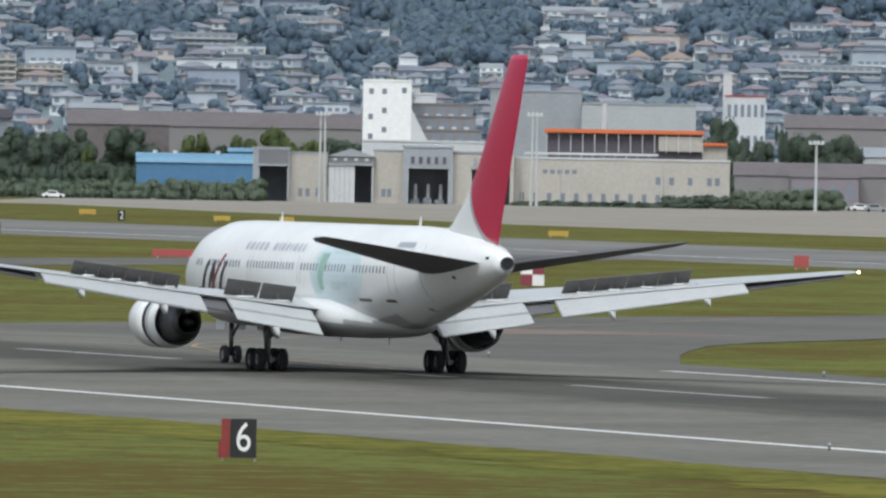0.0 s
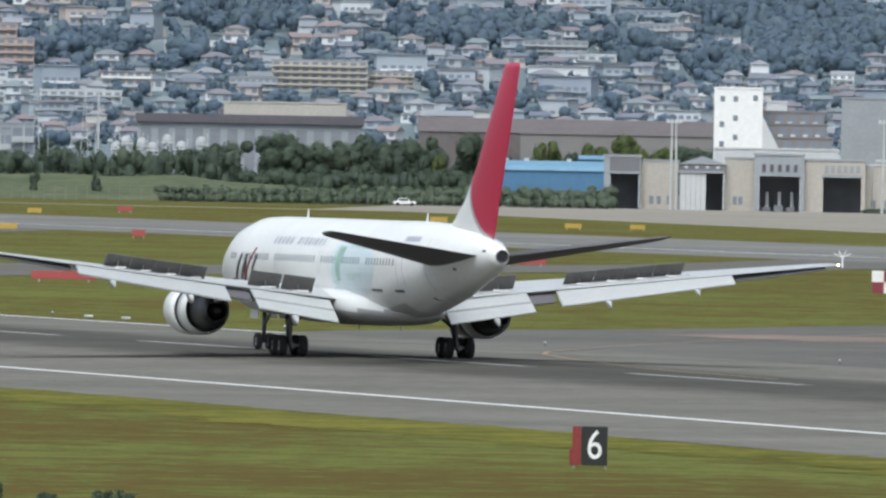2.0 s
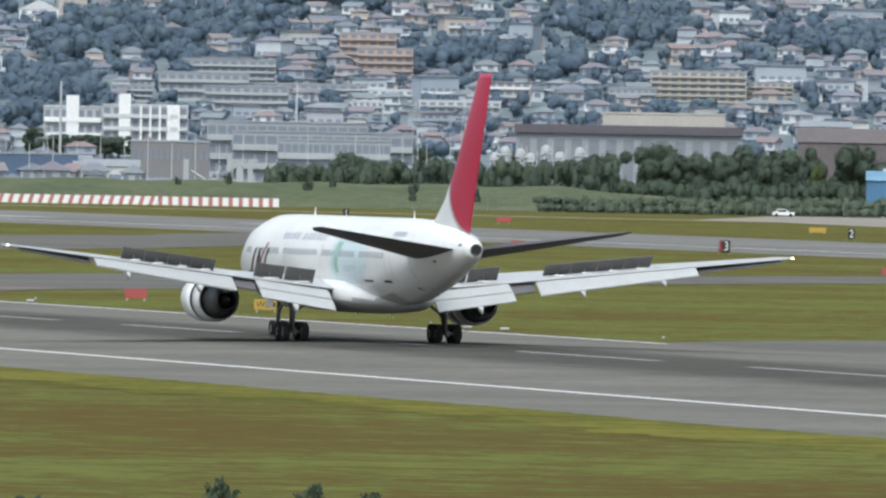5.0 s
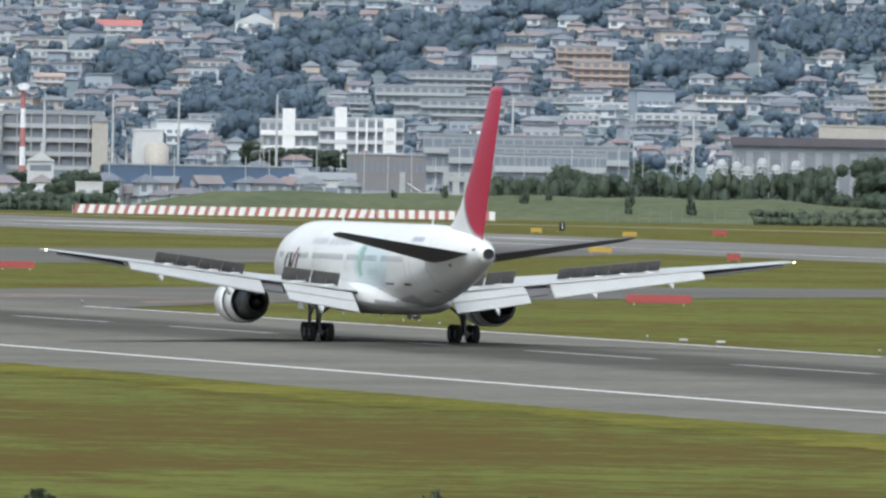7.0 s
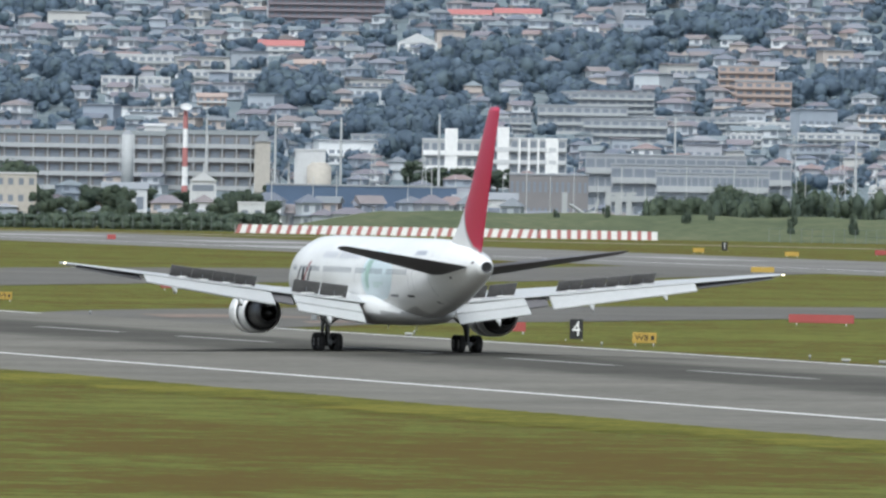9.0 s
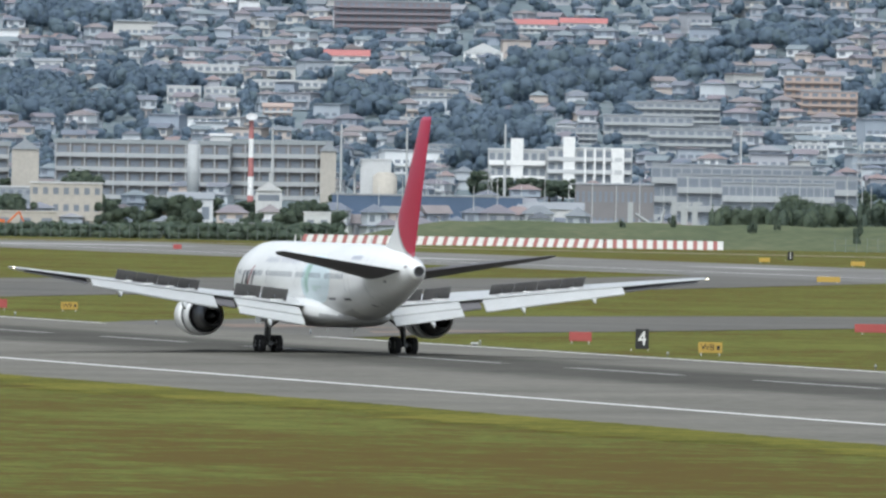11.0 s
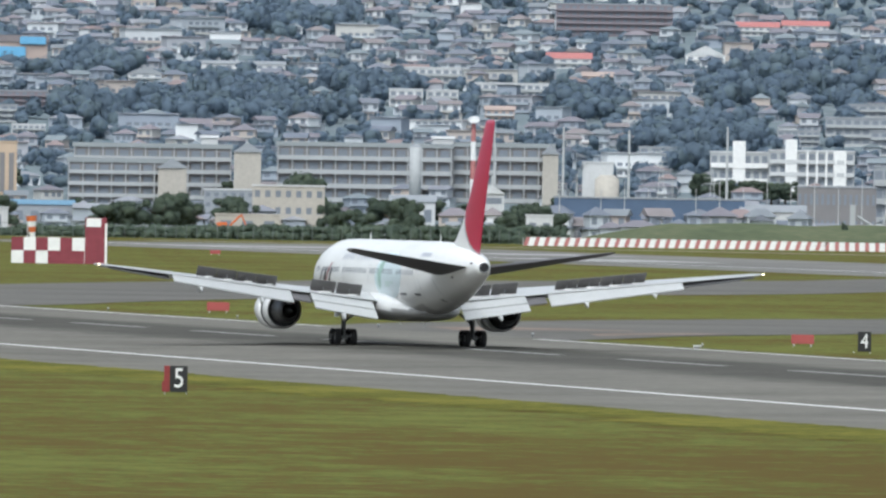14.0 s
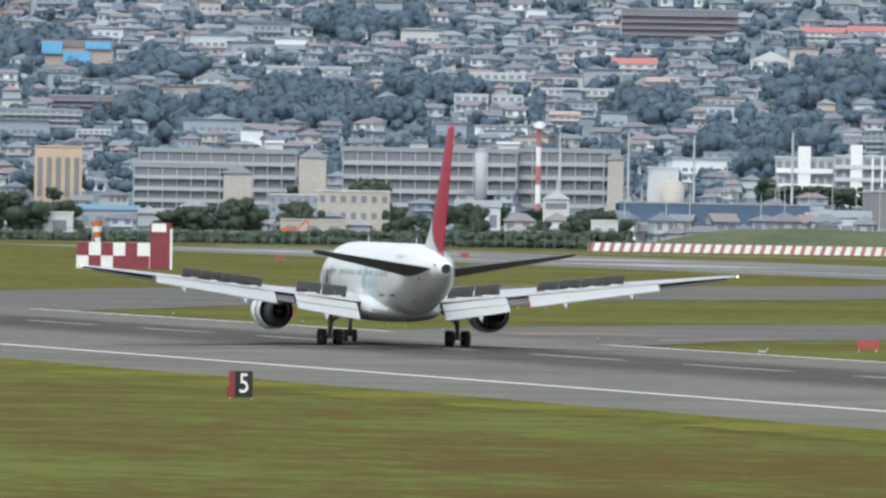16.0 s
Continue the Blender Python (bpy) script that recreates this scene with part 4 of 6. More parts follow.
for u, v, w, h, mt, text, lab in (
        (-821, 521, 1.7, 0.75, SIGNYEL, "W8", "yellow taxiway sign with black lettering"), (-1955, 443, 1.5, 0.65, SIGNYEL, "W9", "yellow taxiway sign with black lettering"),
        (155, 381, 2.6, 0.75, SIGNYEL, "", "yellow taxiway direction sign"), (393, 393, 2.4, 0.7, SIGNYEL, "", "yellow taxiway direction sign"),
        (507, 395, 2.2, 0.7, SIGNYEL, "", "yellow taxiway direction sign"), (988, 421, 2.6, 0.7, SIGNYEL, "", "yellow taxiway direction sign"),
        (-725, 358, 1.8, 0.7, SIGNYEL, "", "yellow taxiway direction sign"), (-612, 394, 3.0, 0.7, SIGNYEL, "", "yellow taxiway direction sign"),
        (-560, 365, 2.2, 0.7, SIGNYEL, "", "yellow taxiway direction sign"), 
        (-2085, 440, 2.0, 0.75, RED, "", "red and white taxiway holding sign"), (-1051, 500, 1.7, 0.7, RED, "", "red and white taxiway holding sign"),
        (-2350, 336, 1.6, 0.6, RED, "", "small red marker board"), (-2090, 338, 1.6, 0.6, RED, "", "small red marker board"),
        (-1764, 335, 1.4, 0.8, RED, "", "small red marker board"), (-400, 363, 2.4, 0.8, RED, "", "small red marker board"), (-376, 408, 1.6, 0.8, RED, "", "small red marker board"),
        (307, 458, 4.2, 0.75, RED, "", "long low red barrier board"), (-508, 485, 5.4, 0.7, RED, "", "long low red barrier board"), (-1645, 423, 3.6, 0.7, RED, "", "long low red barrier board"),
        (1418, 477, 1.5, 1.2, RED, "", "dark red sign board")):
    d = EYE.z * UNIT / (v - LEVEL - LEAN * (u - 784))
    taxi_sign(u, v, d, w, h, mt, lab, text)


def edge_light(x, y):
    s = thing("edge_light", "small white runway edge light", "runway light", pose(x, y, 0.0), "edge lights")
    part("stem", tube(bmesh.new(), (0, 0, 0), (0, 0, 0.2), 0.05), STRUT, s)
    part("lens", turned([(0.2, 0.07), (0.25, 0.09), (0.32, 0.06), (0.35, 0.01)], axis_y=False, k=10), LIGHTGREY, s)
    return s


el0 = edge_light(196.2, 598.5)
for k in range(1, 22):
    copy_thing(el0, pose(258.6, 610 + 60 * k, 0.0))


def checker_hut(u, v, d, w, h):
    """A red and white chequered equipment cabin on the grass."""
    m = stand(u, d, v)
    s = thing("marker_hut", "red and white chequered equipment hut on the grass", "hut", m)
    part("body", bevelled((-w / 2, w / 2, 0, w * 0.8, 0, h), r=0.03), MWHITE, s)
    n = max(1, round(h / (w / 2)))
    for i in range(2):
        for j in range(n):
            if (i + j) % 2 == 0:
                part("red_square", boxes((-w / 2 + i * w / 2, -w / 2 + (i + 1) * w / 2, -0.03, -0.004, h * j / n, h * (j + 1) / n)), HUTRED, s)
    return s


d = EYE.z * UNIT / (506 - LEVEL - LEAN * (942 - 784))
checker_hut(942, 506, d, 2.0, 1.9)


def glide_aerial():
    """Red and white chequered aerial cabin with a stepped end and a windsock behind."""
    v, u = 353, -2367
    d = EYE.z * UNIT / (v - LEVEL - LEAN * (u - 784))
    m = stand(u, d, v)
    s = thing("localiser_hut", "red and white chequered localiser hut with raised end", "hut", m)
    q = across(1, d)
    part("low_body", bevelled((-84 * q, 46 * q, 0, 3, 0, 46 * q), r=0.04), MWHITE, s)
    part("high_body", bevelled((46 * q, 84 * q, 0, 3, 0, 82 * q), r=0.04), HUTRED, s)
    c = 21.5 * q
    for i in range(6):
        for j in range(2):
            if (i + j) % 2 == 1 or (j == 0 and i in (3, 4, 5)):
                part("red_square", boxes((-84 * q + i * c, -84 * q + (i + 1) * c, -0.05, -0.005, j * 23 * q, (j + 1) * 23 * q)), HUTRED, s)
    part("white_square", boxes((48 * q, 74 * q, -0.05, -0.005, 66 * q, 81 * q)), MWHITE, s)
    part("ladder", boxes((81 * q, 85 * q, -0.06, -0.005, 0, 72 * q)), MWHITE, s)
    w = thing("windsock", "orange and white windsock on a pole", "windsock", stand(-2423, d + 40, v))
    part("pole", tube(bmesh.new(), (0, 0, 0), (0, 0, 6.4), 0.08), POLE, w)
    for i in range(4):
        part("sock_band", tube(bmesh.new(), (0.5 + 0.05 * i, 0, 6.3 - 0.75 * i), (0.56 + 0.05 * i, 0, 5.56 - 0.75 * i), 0.75 - 0.1 * i, 0.66 - 0.1 * i, 12), ORANGE if i % 2 == 0 else MWHITE, w)


glide_aerial()


def barrier_row():
    """A long row of slanted red and white marker panels beyond the runway's end."""
    s = thing("marker_fence", "long low fence of slanted red and white panels", "barrier", pose(0, 0, 0))
    a, b = sight(-1545, 335, 3040), sight(-798, 336, 3040)
    n = 84
    q = (b - a) / n
    q.z = 0
    ln = q.length
    yaw = math.degrees(math.atan2(q.y, q.x))
    first = {}
    for i in range(n):
        lean_ = 0.55 if i < 60 else 0.0
        key = (i % 2, lean_ > 0)
        if key not in first:
            bm = bmesh.new()
            vs = []
            for y in (0, 0.12):
                vs.append([bm.verts.new(p) for p in ((0, y, 0.1), (ln * (1.18 if i % 2 else 0.78), y, 0.1), (ln * (1.18 if i % 2 else 0.78) + lean_, y, 1.75), (lean_, y, 1.75))])
            bm.faces.new(vs[0]), bm.faces.new(list(reversed(vs[1])))
            for j in range(4):
                bm.faces.new((vs[0][(j + 1) % 4], vs[0][j], vs[1][j], vs[1][(j + 1) % 4]))
            bmesh.ops.recalc_face_normals(bm, faces=bm.faces[:])
            first[key] = ob = part("panel", bm, MWHITE if i % 2 else PALERED, s)
        else:
            ob = share("panel", first[key], s)
        k = i - (0.2 if i % 2 else 0.0)
        ob.matrix_basis = pose(a.x + q.x * k, a.y + q.y * k, 0, 0, 0, yaw)
    for i in range(0, n + 1, 4):
        part("post", boxes((a.x + q.x * i - 0.06, a.x + q.x * i + 0.06, a.y + q.y * i + 0.15, a.y + q.y * i + 0.3, 0, 1.6)), POLE, s)


barrier_row()


def weeds():
    """Tall dark weeds and shrubs at the near edge of the grass."""
    for u, v, hgt, wd in ((-905, 885, 1.35, 1.1), (-740, 880, 1.05, 1.0), (-640, 885, 0.85, 0.6), (-540, 890, 0.6, 0.5), (-440, 888, 0.6, 0.5), (-1600, 850, 0.8, 1.2), (-900, 848, 0.5, 0.4), (-410, 900, 0.9, 0.6), (-1240, 880, 0.7, 1.0)):
        d = EYE.z * UNIT / (v - LEVEL - LEAN * (u - 784))
        p = sight(u, v, d)
        s = thing("shrub", "dark green leafy weed shrub in the grass", "shrub", pose(p.x, p.y, -0.03), "near shrubs")
        rnd = random.Random(int(u * 7))
        bm = bmesh.new()
        tips = [(rnd.uniform(-wd, wd) * 0.55, rnd.uniform(-0.4, 0.4), hgt * rnd.uniform(0.55, 1.0)) for _ in range(9)]
        for x, y, z in tips:
            tube(bm, (x * 0.2, y * 0.2, 0), (x, y, z), 0.02, 0.006, 5)
        part("stems", bm, BARK, s)
        bm = bmesh.new()
        for _ in range(620):
            x, y, z = tips[rnd.randrange(9)]
            q = rnd.random() ** 0.6
            r = 0.26 * (1.15 - q * 0.75)
            c = Vector((x * (0.2 + 0.8 * q) + rnd.gauss(0, r * 0.6), y * q + rnd.gauss(0, r * 0.6), z * q))
            e = Euler((rnd.uniform(0, 6), rnd.uniform(0, 6), rnd.uniform(0, 6))).to_matrix()
            l_, w_ = rnd.uniform(0.05, 0.11), rnd.uniform(0.025, 0.05)
            bm.faces.new([bm.verts.new(c + e @ Vector(q2)) for q2 in ((-l_, 0, 0), (0, w_, 0), (l_, 0, 0.02), (0, -w_, 0))])
        part("leaves", bm, SHRUB, s)


weeds()


def aerial(x, y):
    s = thing("grass_aerial", "small white field aerial with crossed arms", "aerial", pose(x, y, -0.03, 0, 0, -17))
    part("stand", tube(bmesh.new(), (0, 0, 0), (0, 0, 1.3), 0.12, 0.09, 8), MWHITE, s)
    for a, b in ((-0.9, 0.4), (0.9, 0.4), (-0.4, 0.7), (0.4, 0.7)):
        part("arm", tube(bmesh.new(), (0, 0, 1.1), (a, 0, 1.1 + b), 0.07, 0.05, 6), MWHITE, s)


aerial(475, 1561)
for x, y in ((259.3, 1013), (258.8, 1021), (257.3, 1146)):
    s = thing("marker_box", "low white marker box beside the runway", "marker", pose(x, y, -0.02, 0, 0, -15), "runway marker boxes")
    part("lid", bevelled((-0.3, 0.3, -0.2, 0.2, 0.1, 0.24), r=0.03), OFFWHITE, s)
    part("foot", boxes((-0.2, 0.2, -0.12, 0.12, 0, 0.1)), STRUT, s)

# ---- buildings beyond the airfield ----
WINBOX = None


def window(parent, x, z, w, h, y=0.0, material=None):
    """A framed window, proud of the wall by a little."""
    global WINBOX
    if WINBOX is None:
        bm = boxes((-0.5, 0.5, -0.04, 0.02, -0.5, 0.5))
        WINBOX = part("window", bm, WINHAZE, parent)
        ob = WINBOX
    else:
        ob = share("window", WINBOX, parent)
    ob.matrix_basis = Matrix.Translation((x, y, z)) @ Matrix.Diagonal((w, 1, h, 1))
    return ob


def gable_bm(w, dp, z0, rh, over=0.4, along_x=True):
    bm = bmesh.new()
    if along_x:
        a = [(-w / 2 - over, -over, z0), (w / 2 + over, -over, z0), (w / 2 + over, dp / 2, z0 + rh), (-w / 2 - over, dp / 2, z0 + rh), (w / 2 + over, dp + over, z0), (-w / 2 - over, dp + over, z0)]
        fs = ((0, 1, 2, 3), (3, 2, 4, 5), (0, 3, 5), (1, 4, 2), (0, 5, 4, 1))
    else:
        a = [(-w / 2 - over, -over, z0), (0, -over, z0 + rh), (w / 2 + over, -over, z0), (w / 2 + over, dp + over, z0), (0, dp + over, z0 + rh), (-w / 2 - over, dp + over, z0)]
        fs = ((0, 2, 1), (3, 5, 4), (0, 1, 4, 5), (1, 2, 3, 4), (0, 5, 3, 2))
    v = [bm.verts.new(p) for p in a]
    for f in fs:
        bm.faces.new([v[i] for i in f])
    bmesh.ops.recalc_face_normals(bm, faces=bm.faces[:])
    return bm


def block(name, label, cat, u0, u1, vt, d, depth, wall, roof=None, cols=0, floors=0, win=(0.55, 0.5), roof_h=0.0, gable_x=True, band=None, balcony=False, group=""):
    """A building between two sighted sides, as high as the reading vt at distance d."""
    u = (u0 + u1) / 2
    w = across(u1 - u0, d)
    s = thing(name, label, cat, stand(u, d, vt), group)
    top = height(u, vt, d) - roof_h
    part("wall", boxes((-w / 2, w / 2, 0, depth, -1.0, top)), wall, s)
    if roof_h:
        part("roof", gable_bm(w, depth, top, roof_h, 0.3, gable_x), roof or GREYROOF, s)
    else:
        part("parapet", boxes((-w / 2 - 0.15, w / 2 + 0.15, -0.15, depth + 0.15, top, top + 0.35)), roof or wall, s)
    if floors:
        fh = top / floors
        for f in range(floors):
            z = fh * (f + 0.55)
            for c in range(cols):
                window(s, -w / 2 + w * (c + 0.5) / cols, z, w / cols * win[0], fh * win[1], -0.01)
            if balcony:
                part("balcony", boxes((-w / 2 + 0.2, w / 2 - 0.2, -0.9, -0.002, fh * f + 0.05, fh * f + fh * 0.34)), band or OFFWHITE, s)
    return s, w, top


# -- blue arched store
s, w, top = block("storehouse", "blue corrugated storehouse with light blue curved roof", "warehouse", 242, 449, 290, 3180, 14, BLUEWALL)
bm = bmesh.new()
lp = []
for x in (-w / 2 - 0.2, w / 2 + 0.2):
    lp.append([(x, 7 - 7.4 * math.cos(a), top + 0.2 + 1.9 * math.sin(a)) for a in [math.pi * i / 10 for i in range(11)]])
part("curved_roof", rings(bm, lp), BLUEROOF, s, "light blue curved sheet roof")
for x in (-8, -4, 4.5):
    part("roof_vent", tube(bmesh.new(), (x, 5, top + 1.5), (x, 5, top + 2.6), 0.5), OFFWHITE, s)
for i in range(22):
    part("wall_rib", boxes((-w / 2 + w * i / 21 - 0.06, -w / 2 + w * i / 21 + 0.06, -0.08, -0.002, 0, top)), BLUEWALL, s)
block("storehouse", "blue sheet metal store behind the hangars", "warehouse", 405, 470, 262, 3220, 10, BLUEWALL, BLUEROOF, roof_h=0.8)


def hangar(label, u0, u1, vt, vlintel, d, door, wall, depth=10, roof_h=0.0, sign=0, slide=0.0, fascia=None, ink=None, stalls=0):
    """A hangar with a real dark doorway; door: its two sighted sides; slide: share closed by a pale door leaf."""
    u = (u0 + u1) / 2
    w = across(u1 - u0, d)
    s = thing("hangar", label, "hangar", stand(u, d, vt), "hangars")
    top = height(u, vt, d) - roof_h
    lin = height(u, vlintel, d)
    a, b = across(door[0] - u, d), across(door[1] - u, d)
    part("front_wall", boxes((-w / 2, a, 0, 0.5, -0.2, top), (b, w / 2, 0, 0.5, -0.2, top), (a, b, 0, 0.5, lin, top)), wall, s)
    part("side_wall", boxes((-w / 2, -w / 2 + 0.4, 0.5, depth, -0.2, top)), wall, s)
    part("side_wall", boxes((w / 2 - 0.4, w / 2, 0.5, depth, -0.2, top)), wall, s)
    part("rear_wall", boxes((-w / 2 + 0.4, w / 2 - 0.4, depth - 0.4, depth, -0.2, top)), DARKIN, s)
    part("inside_floor", boxes((-w / 2 + 0.4, w / 2 - 0.4, 0.5, depth - 0.4, -0.2, 0.03)), DARKIN, s)
    if roof_h:
        part("roof", gable_bm(w, depth, top, roof_h, 0.4, False), GREYROOF, s)
    else:
        part("roof", boxes((-w / 2 - 0.2, w / 2 + 0.2, -0.2, depth + 0.2, top, top + 0.4)), GREYROOF, s)
    part("lintel", boxes((a - 0.3, b + 0.3, -0.25, -0.003, lin - 0.1, lin + 0.35)), GREYWALL, s)
    if slide:
        leafs = 5
        for i in range(leafs):
            x0 = a + (b - a) * slide * i / leafs
            part("door_leaf", boxes((x0, x0 + (b - a) * slide / leafs - 0.05, 0.1, 0.25, 0, lin)), OFFWHITE, s)
    for i in range(sign):
        x = a + (b - a) * (i + 0.5) / sign
        part("sign_bar", boxes((x - 0.35, x + 0.35, -0.22, -0.13, lin + 0.8, min(lin + 2.2, top - 0.3))), ink or GREYROOF, s)
    if fascia:
        part("fascia", boxes((a - 0.2, b + 0.2, -0.12, -0.004, lin + 0.36, top - 0.12)), fascia, s, "band above the door")
    for i in range(stalls):
        x = a + (b - a) * (i + 0.6) / (stalls + 0.2)
        part("inner_post", boxes((x - 0.28, x + 0.28, 5.0, 5.4, 0.03, lin * 0.55)), OFFWHITE, s)
        part("stored_crate", bevelled((x - 1.0, x + 0.7, 4.2, 5.4, 0.03, 0.9 + 0.3 * (i % 2)), r=0.05), GREYROOF, s)
    return s


hangar("small grey hangar with open dark doorway", 448, 513, 264, 293, 3110, (460, 509), GREYWALL, roof_h=0.0, fascia=FASCIA)
s, w, top = block("annex", "cream rendered hangar annex with small windows", "building", 513, 580, 272, 3112, 16, CREAM, GREYROOF)
for u in (532, 545, 563):
    window(s, across(u - 546, 3112), 1.8, 0.8, 1.6)
hangar("pale hangar with gabled roof and half open door", 582, 662, 263, 292, 3100, (584, 659), LIGHTGREY, roof_h=1.6, sign=4, slide=0.6, fascia=FASCIA, ink=OFFWHITE)
s, w, top = block("annex", "cream rendered hangar annex with small windows", "building", 662, 714, 268, 3102, 16, CREAM, GREYROOF)
for u in (680, 690):
    window(s, across(u - 688, 3102), 2.0, 0.8, 1.6)
hangar("grey hangar with dark doorway and sign bars", 714, 802, 262, 298, 3098, (724, 794), GREYWALL, sign=5, ink=DARKWALL, stalls=3)
hangar("cream hangar with dark open doorway", 802, 910, 272, 300, 3100, (836, 903), CREAM, sign=6)
block("roof_house", "white flat-roofed block above the hangars", "building", 642, 862, 252, 3125, 14, OFFWHITE, OFFWHITE)
s, w, top = block("workshop", "long cream workshop building with rows of small windows", "building", 910, 1292, 284, 3105, 16, CREAM, OFFWHITE)
for u in range(925, 1270, 24):
    window(s, across(u - 1101, 3105), 1.6, 0.85, 1.9)
for u in (1165, 1189, 1222, 1256, 1270):
    window(s, across(u - 1101, 3105), 5.2, 0.9, 1.5)
for u in range(965, 1025, 13):
    window(s, across(u - 1101, 3105), 6.7, 0.9, 0.8)
part("pipe_run", boxes((-w / 2 + 2, w / 2 - 14, 2, 2.4, top + 0.9, top + 1.3)), OFFWHITE, s)
for i in range(12):
    x = -w / 2 + 2 + i * 2.2
    part("pipe_post", boxes((x - 0.08, x + 0.08, 2.05, 2.3, top + 0.3, top + 0.95)), POLE, s)
for x in (-19.5, -12, 8):
    part("downpipe", tube(bmesh.new(), (x, -0.15, 0), (x, -0.15, top), 0.09, k=6), POLE, s)
# rooftop floor with orange awnings
s, w, top = block("roof_pavilion", "upper floor pavilion under bright orange awnings", "building", 968, 1243, 240, 3150, 8, DARKWALL)
part("awning", bevelled((-w / 2 - 0.5, w / 2 + 0.5, -1.6, 8.4, top + 0.3, top + 1.1), r=0.1), ORANGE, s, "orange awning roof")
for i in range(14):
    x = -w / 2 + w * i / 13
    part("pavilion_post", boxes((x - 0.07, x + 0.07, -1.4, -1.15, top - 3.4, top + 0.3)), OFFWHITE, s)
part("pavilion_end_wall", boxes((w / 2 - 8.6, w / 2, -1.0, -0.004, top - 3.0, top - 0.1)), CREAM, s)
s2, w2, t2 = block("small_awning", "small roof terrace under an orange awning", "building", 1243, 1287, 262, 3150, 5, CREAM)
part("awning", bevelled((-w2 / 2, w2 / 2, -1, 5, t2 + 0.3, t2 + 0.9), r=0.1), ORANGE, s2, "orange awning roof")


def mast(label, u, v, d, r=0.35, name="light_mast", head=True, twin=False, material=None, cat="mast"):
    s = thing(name, label, cat, stand(u, d, v))
    h = height(u, v, d)
    offs = (-0.55, 0.55) if twin else (0.0,)
    for x in offs:
        part("pole", tube(bmesh.new(), (x, 0, 0), (x * 0.7, 0, h), r, r * 0.6, 10), material or POLE, s)
    if head:
        part("platform", boxes((-1.5, 1.5, -0.5, 0.5, h - 0.7, h - 0.45)), material or POLE, s)
        for x in (-1.2, -0.4, 0.4, 1.2):
            part("floodlight", boxes((x - 0.28, x + 0.28, -0.5, -0.15, h - 0.45, h + 0.05)), OFFWHITE, s)
    return s


mast("pale twin-legged floodlight mast by the hangars", 572, 198, 3090, 0.3, twin=True)
mast("pale twin-legged floodlight mast by the workshop", 947, 200, 3080, 0.3, twin=True)
mast("slender pale lamp pole by the car park", 1445, 250, 3060, 0.35)
mast("tall white sign pole with dark characters", 1071, 183, 3170, 0.9, name="sign_pole", head=False, material=OFFWHITE, cat="sign pole")
for u, v, d in ((-766, 117, 3420), (-1183, 112, 3420), (-1357, 118, 3420), (-1473, 112, 3420), (-1595, 118, 3430), (-446, 150, 3430), (-1450, 195, 3400), (-1600, 198, 3440)):
    mast("tall thin pale pole among the town roofs", u, v, d, 0.33, name="pole", head=False, cat="pole")

def pylon(u, v, d):
    """A slim lattice pylon with cross arms."""
    s = thing("pylon", "slim grey lattice pylon with cross arms", "pylon", stand(u, d, v), "railway pylons")
    h = height(u, v, d)
    for x in (-1, 1):
        for y in (-1, 1):
            part("leg", tube(bmesh.new(), (x * 0.9, y * 0.9, 0), (x * 0.12, y * 0.12, h), 0.10, 0.06, 5), POLE, s)
    bm = bmesh.new()
    n = 9
    for i in range(n):
        a, b = 0.9 - 0.78 * i / n, 0.9 - 0.78 * (i + 1) / n
        sg = 1 if i % 2 else -1
        tube(bm, (-a * sg, -a, h * i / n), (b * sg, -b, h * (i + 1) / n), 0.05, k=4)
    part("bracing", bm, POLE, s)
    for q, w in ((0.74, 1.9), (0.84, 1.6), (0.94, 1.2)):
        part("cross_arm", tube(bmesh.new(), (-w, 0, h * q), (w, 0, h * q), 0.07, 0.07, 5), POLE, s)


for u, v, d in ((-556, 148, 3425), (-470, 152, 3440), (-1300, 168, 3440), (-1210, 186, 3400), (-655, 170, 3440)):
    pylon(u, v, d)
for i in range(26):
    u = -1480 + 44 * i + (i * 29) % 31
    mast("thin grey street pole in the town", u, 205 + (i * 17) % 34, 3300 + (i * 13) % 60, 0.13, name="street_pole", head=False, cat="pole")

# -- white stair tower with stepped terraces
s, w, top = block("white_tower", "white rendered stair tower with scattered square windows", "building", 643, 729, 144, 3190, 9, MWHITE, MWHITE)
for u, v in ((658, 162), (681, 162), (716, 160), (681, 196), (657, 207), (681, 230), (657, 242)):
    window(s, across(u - 686, 3190), height(686, v, 3190), 0.9, 1.1)
bm = bmesh.new()
x0 = across(729 - 686, 3190)
z1, z2 = height(686, 190, 3190), height(686, 250, 3190)
vs = [[bm.verts.new((x, y, z)) for x, z in ((x0 - 0.1, z2 - 8), (x0 + 3.4, z2 - 8), (x0 + 3.4, z2), (x0 - 0.1, z1))] for y in (0, 8)]
bm.faces.new(vs[0]), bm.faces.new(list(reversed(vs[1])))
for j in range(4):
    bm.faces.new((vs[0][(j + 1) % 4], vs[0][j], vs[1][j], vs[1][(j + 1) % 4]))
bmesh.ops.recalc_face_normals(bm, faces=bm.faces[:])
part("sloping_wing", bm, OFFWHITE, s)
part("roof_aerial", tube(bmesh.new(), (2, 3, top), (2, 3, top + 3.2), 0.05, k=5), POLE, s)
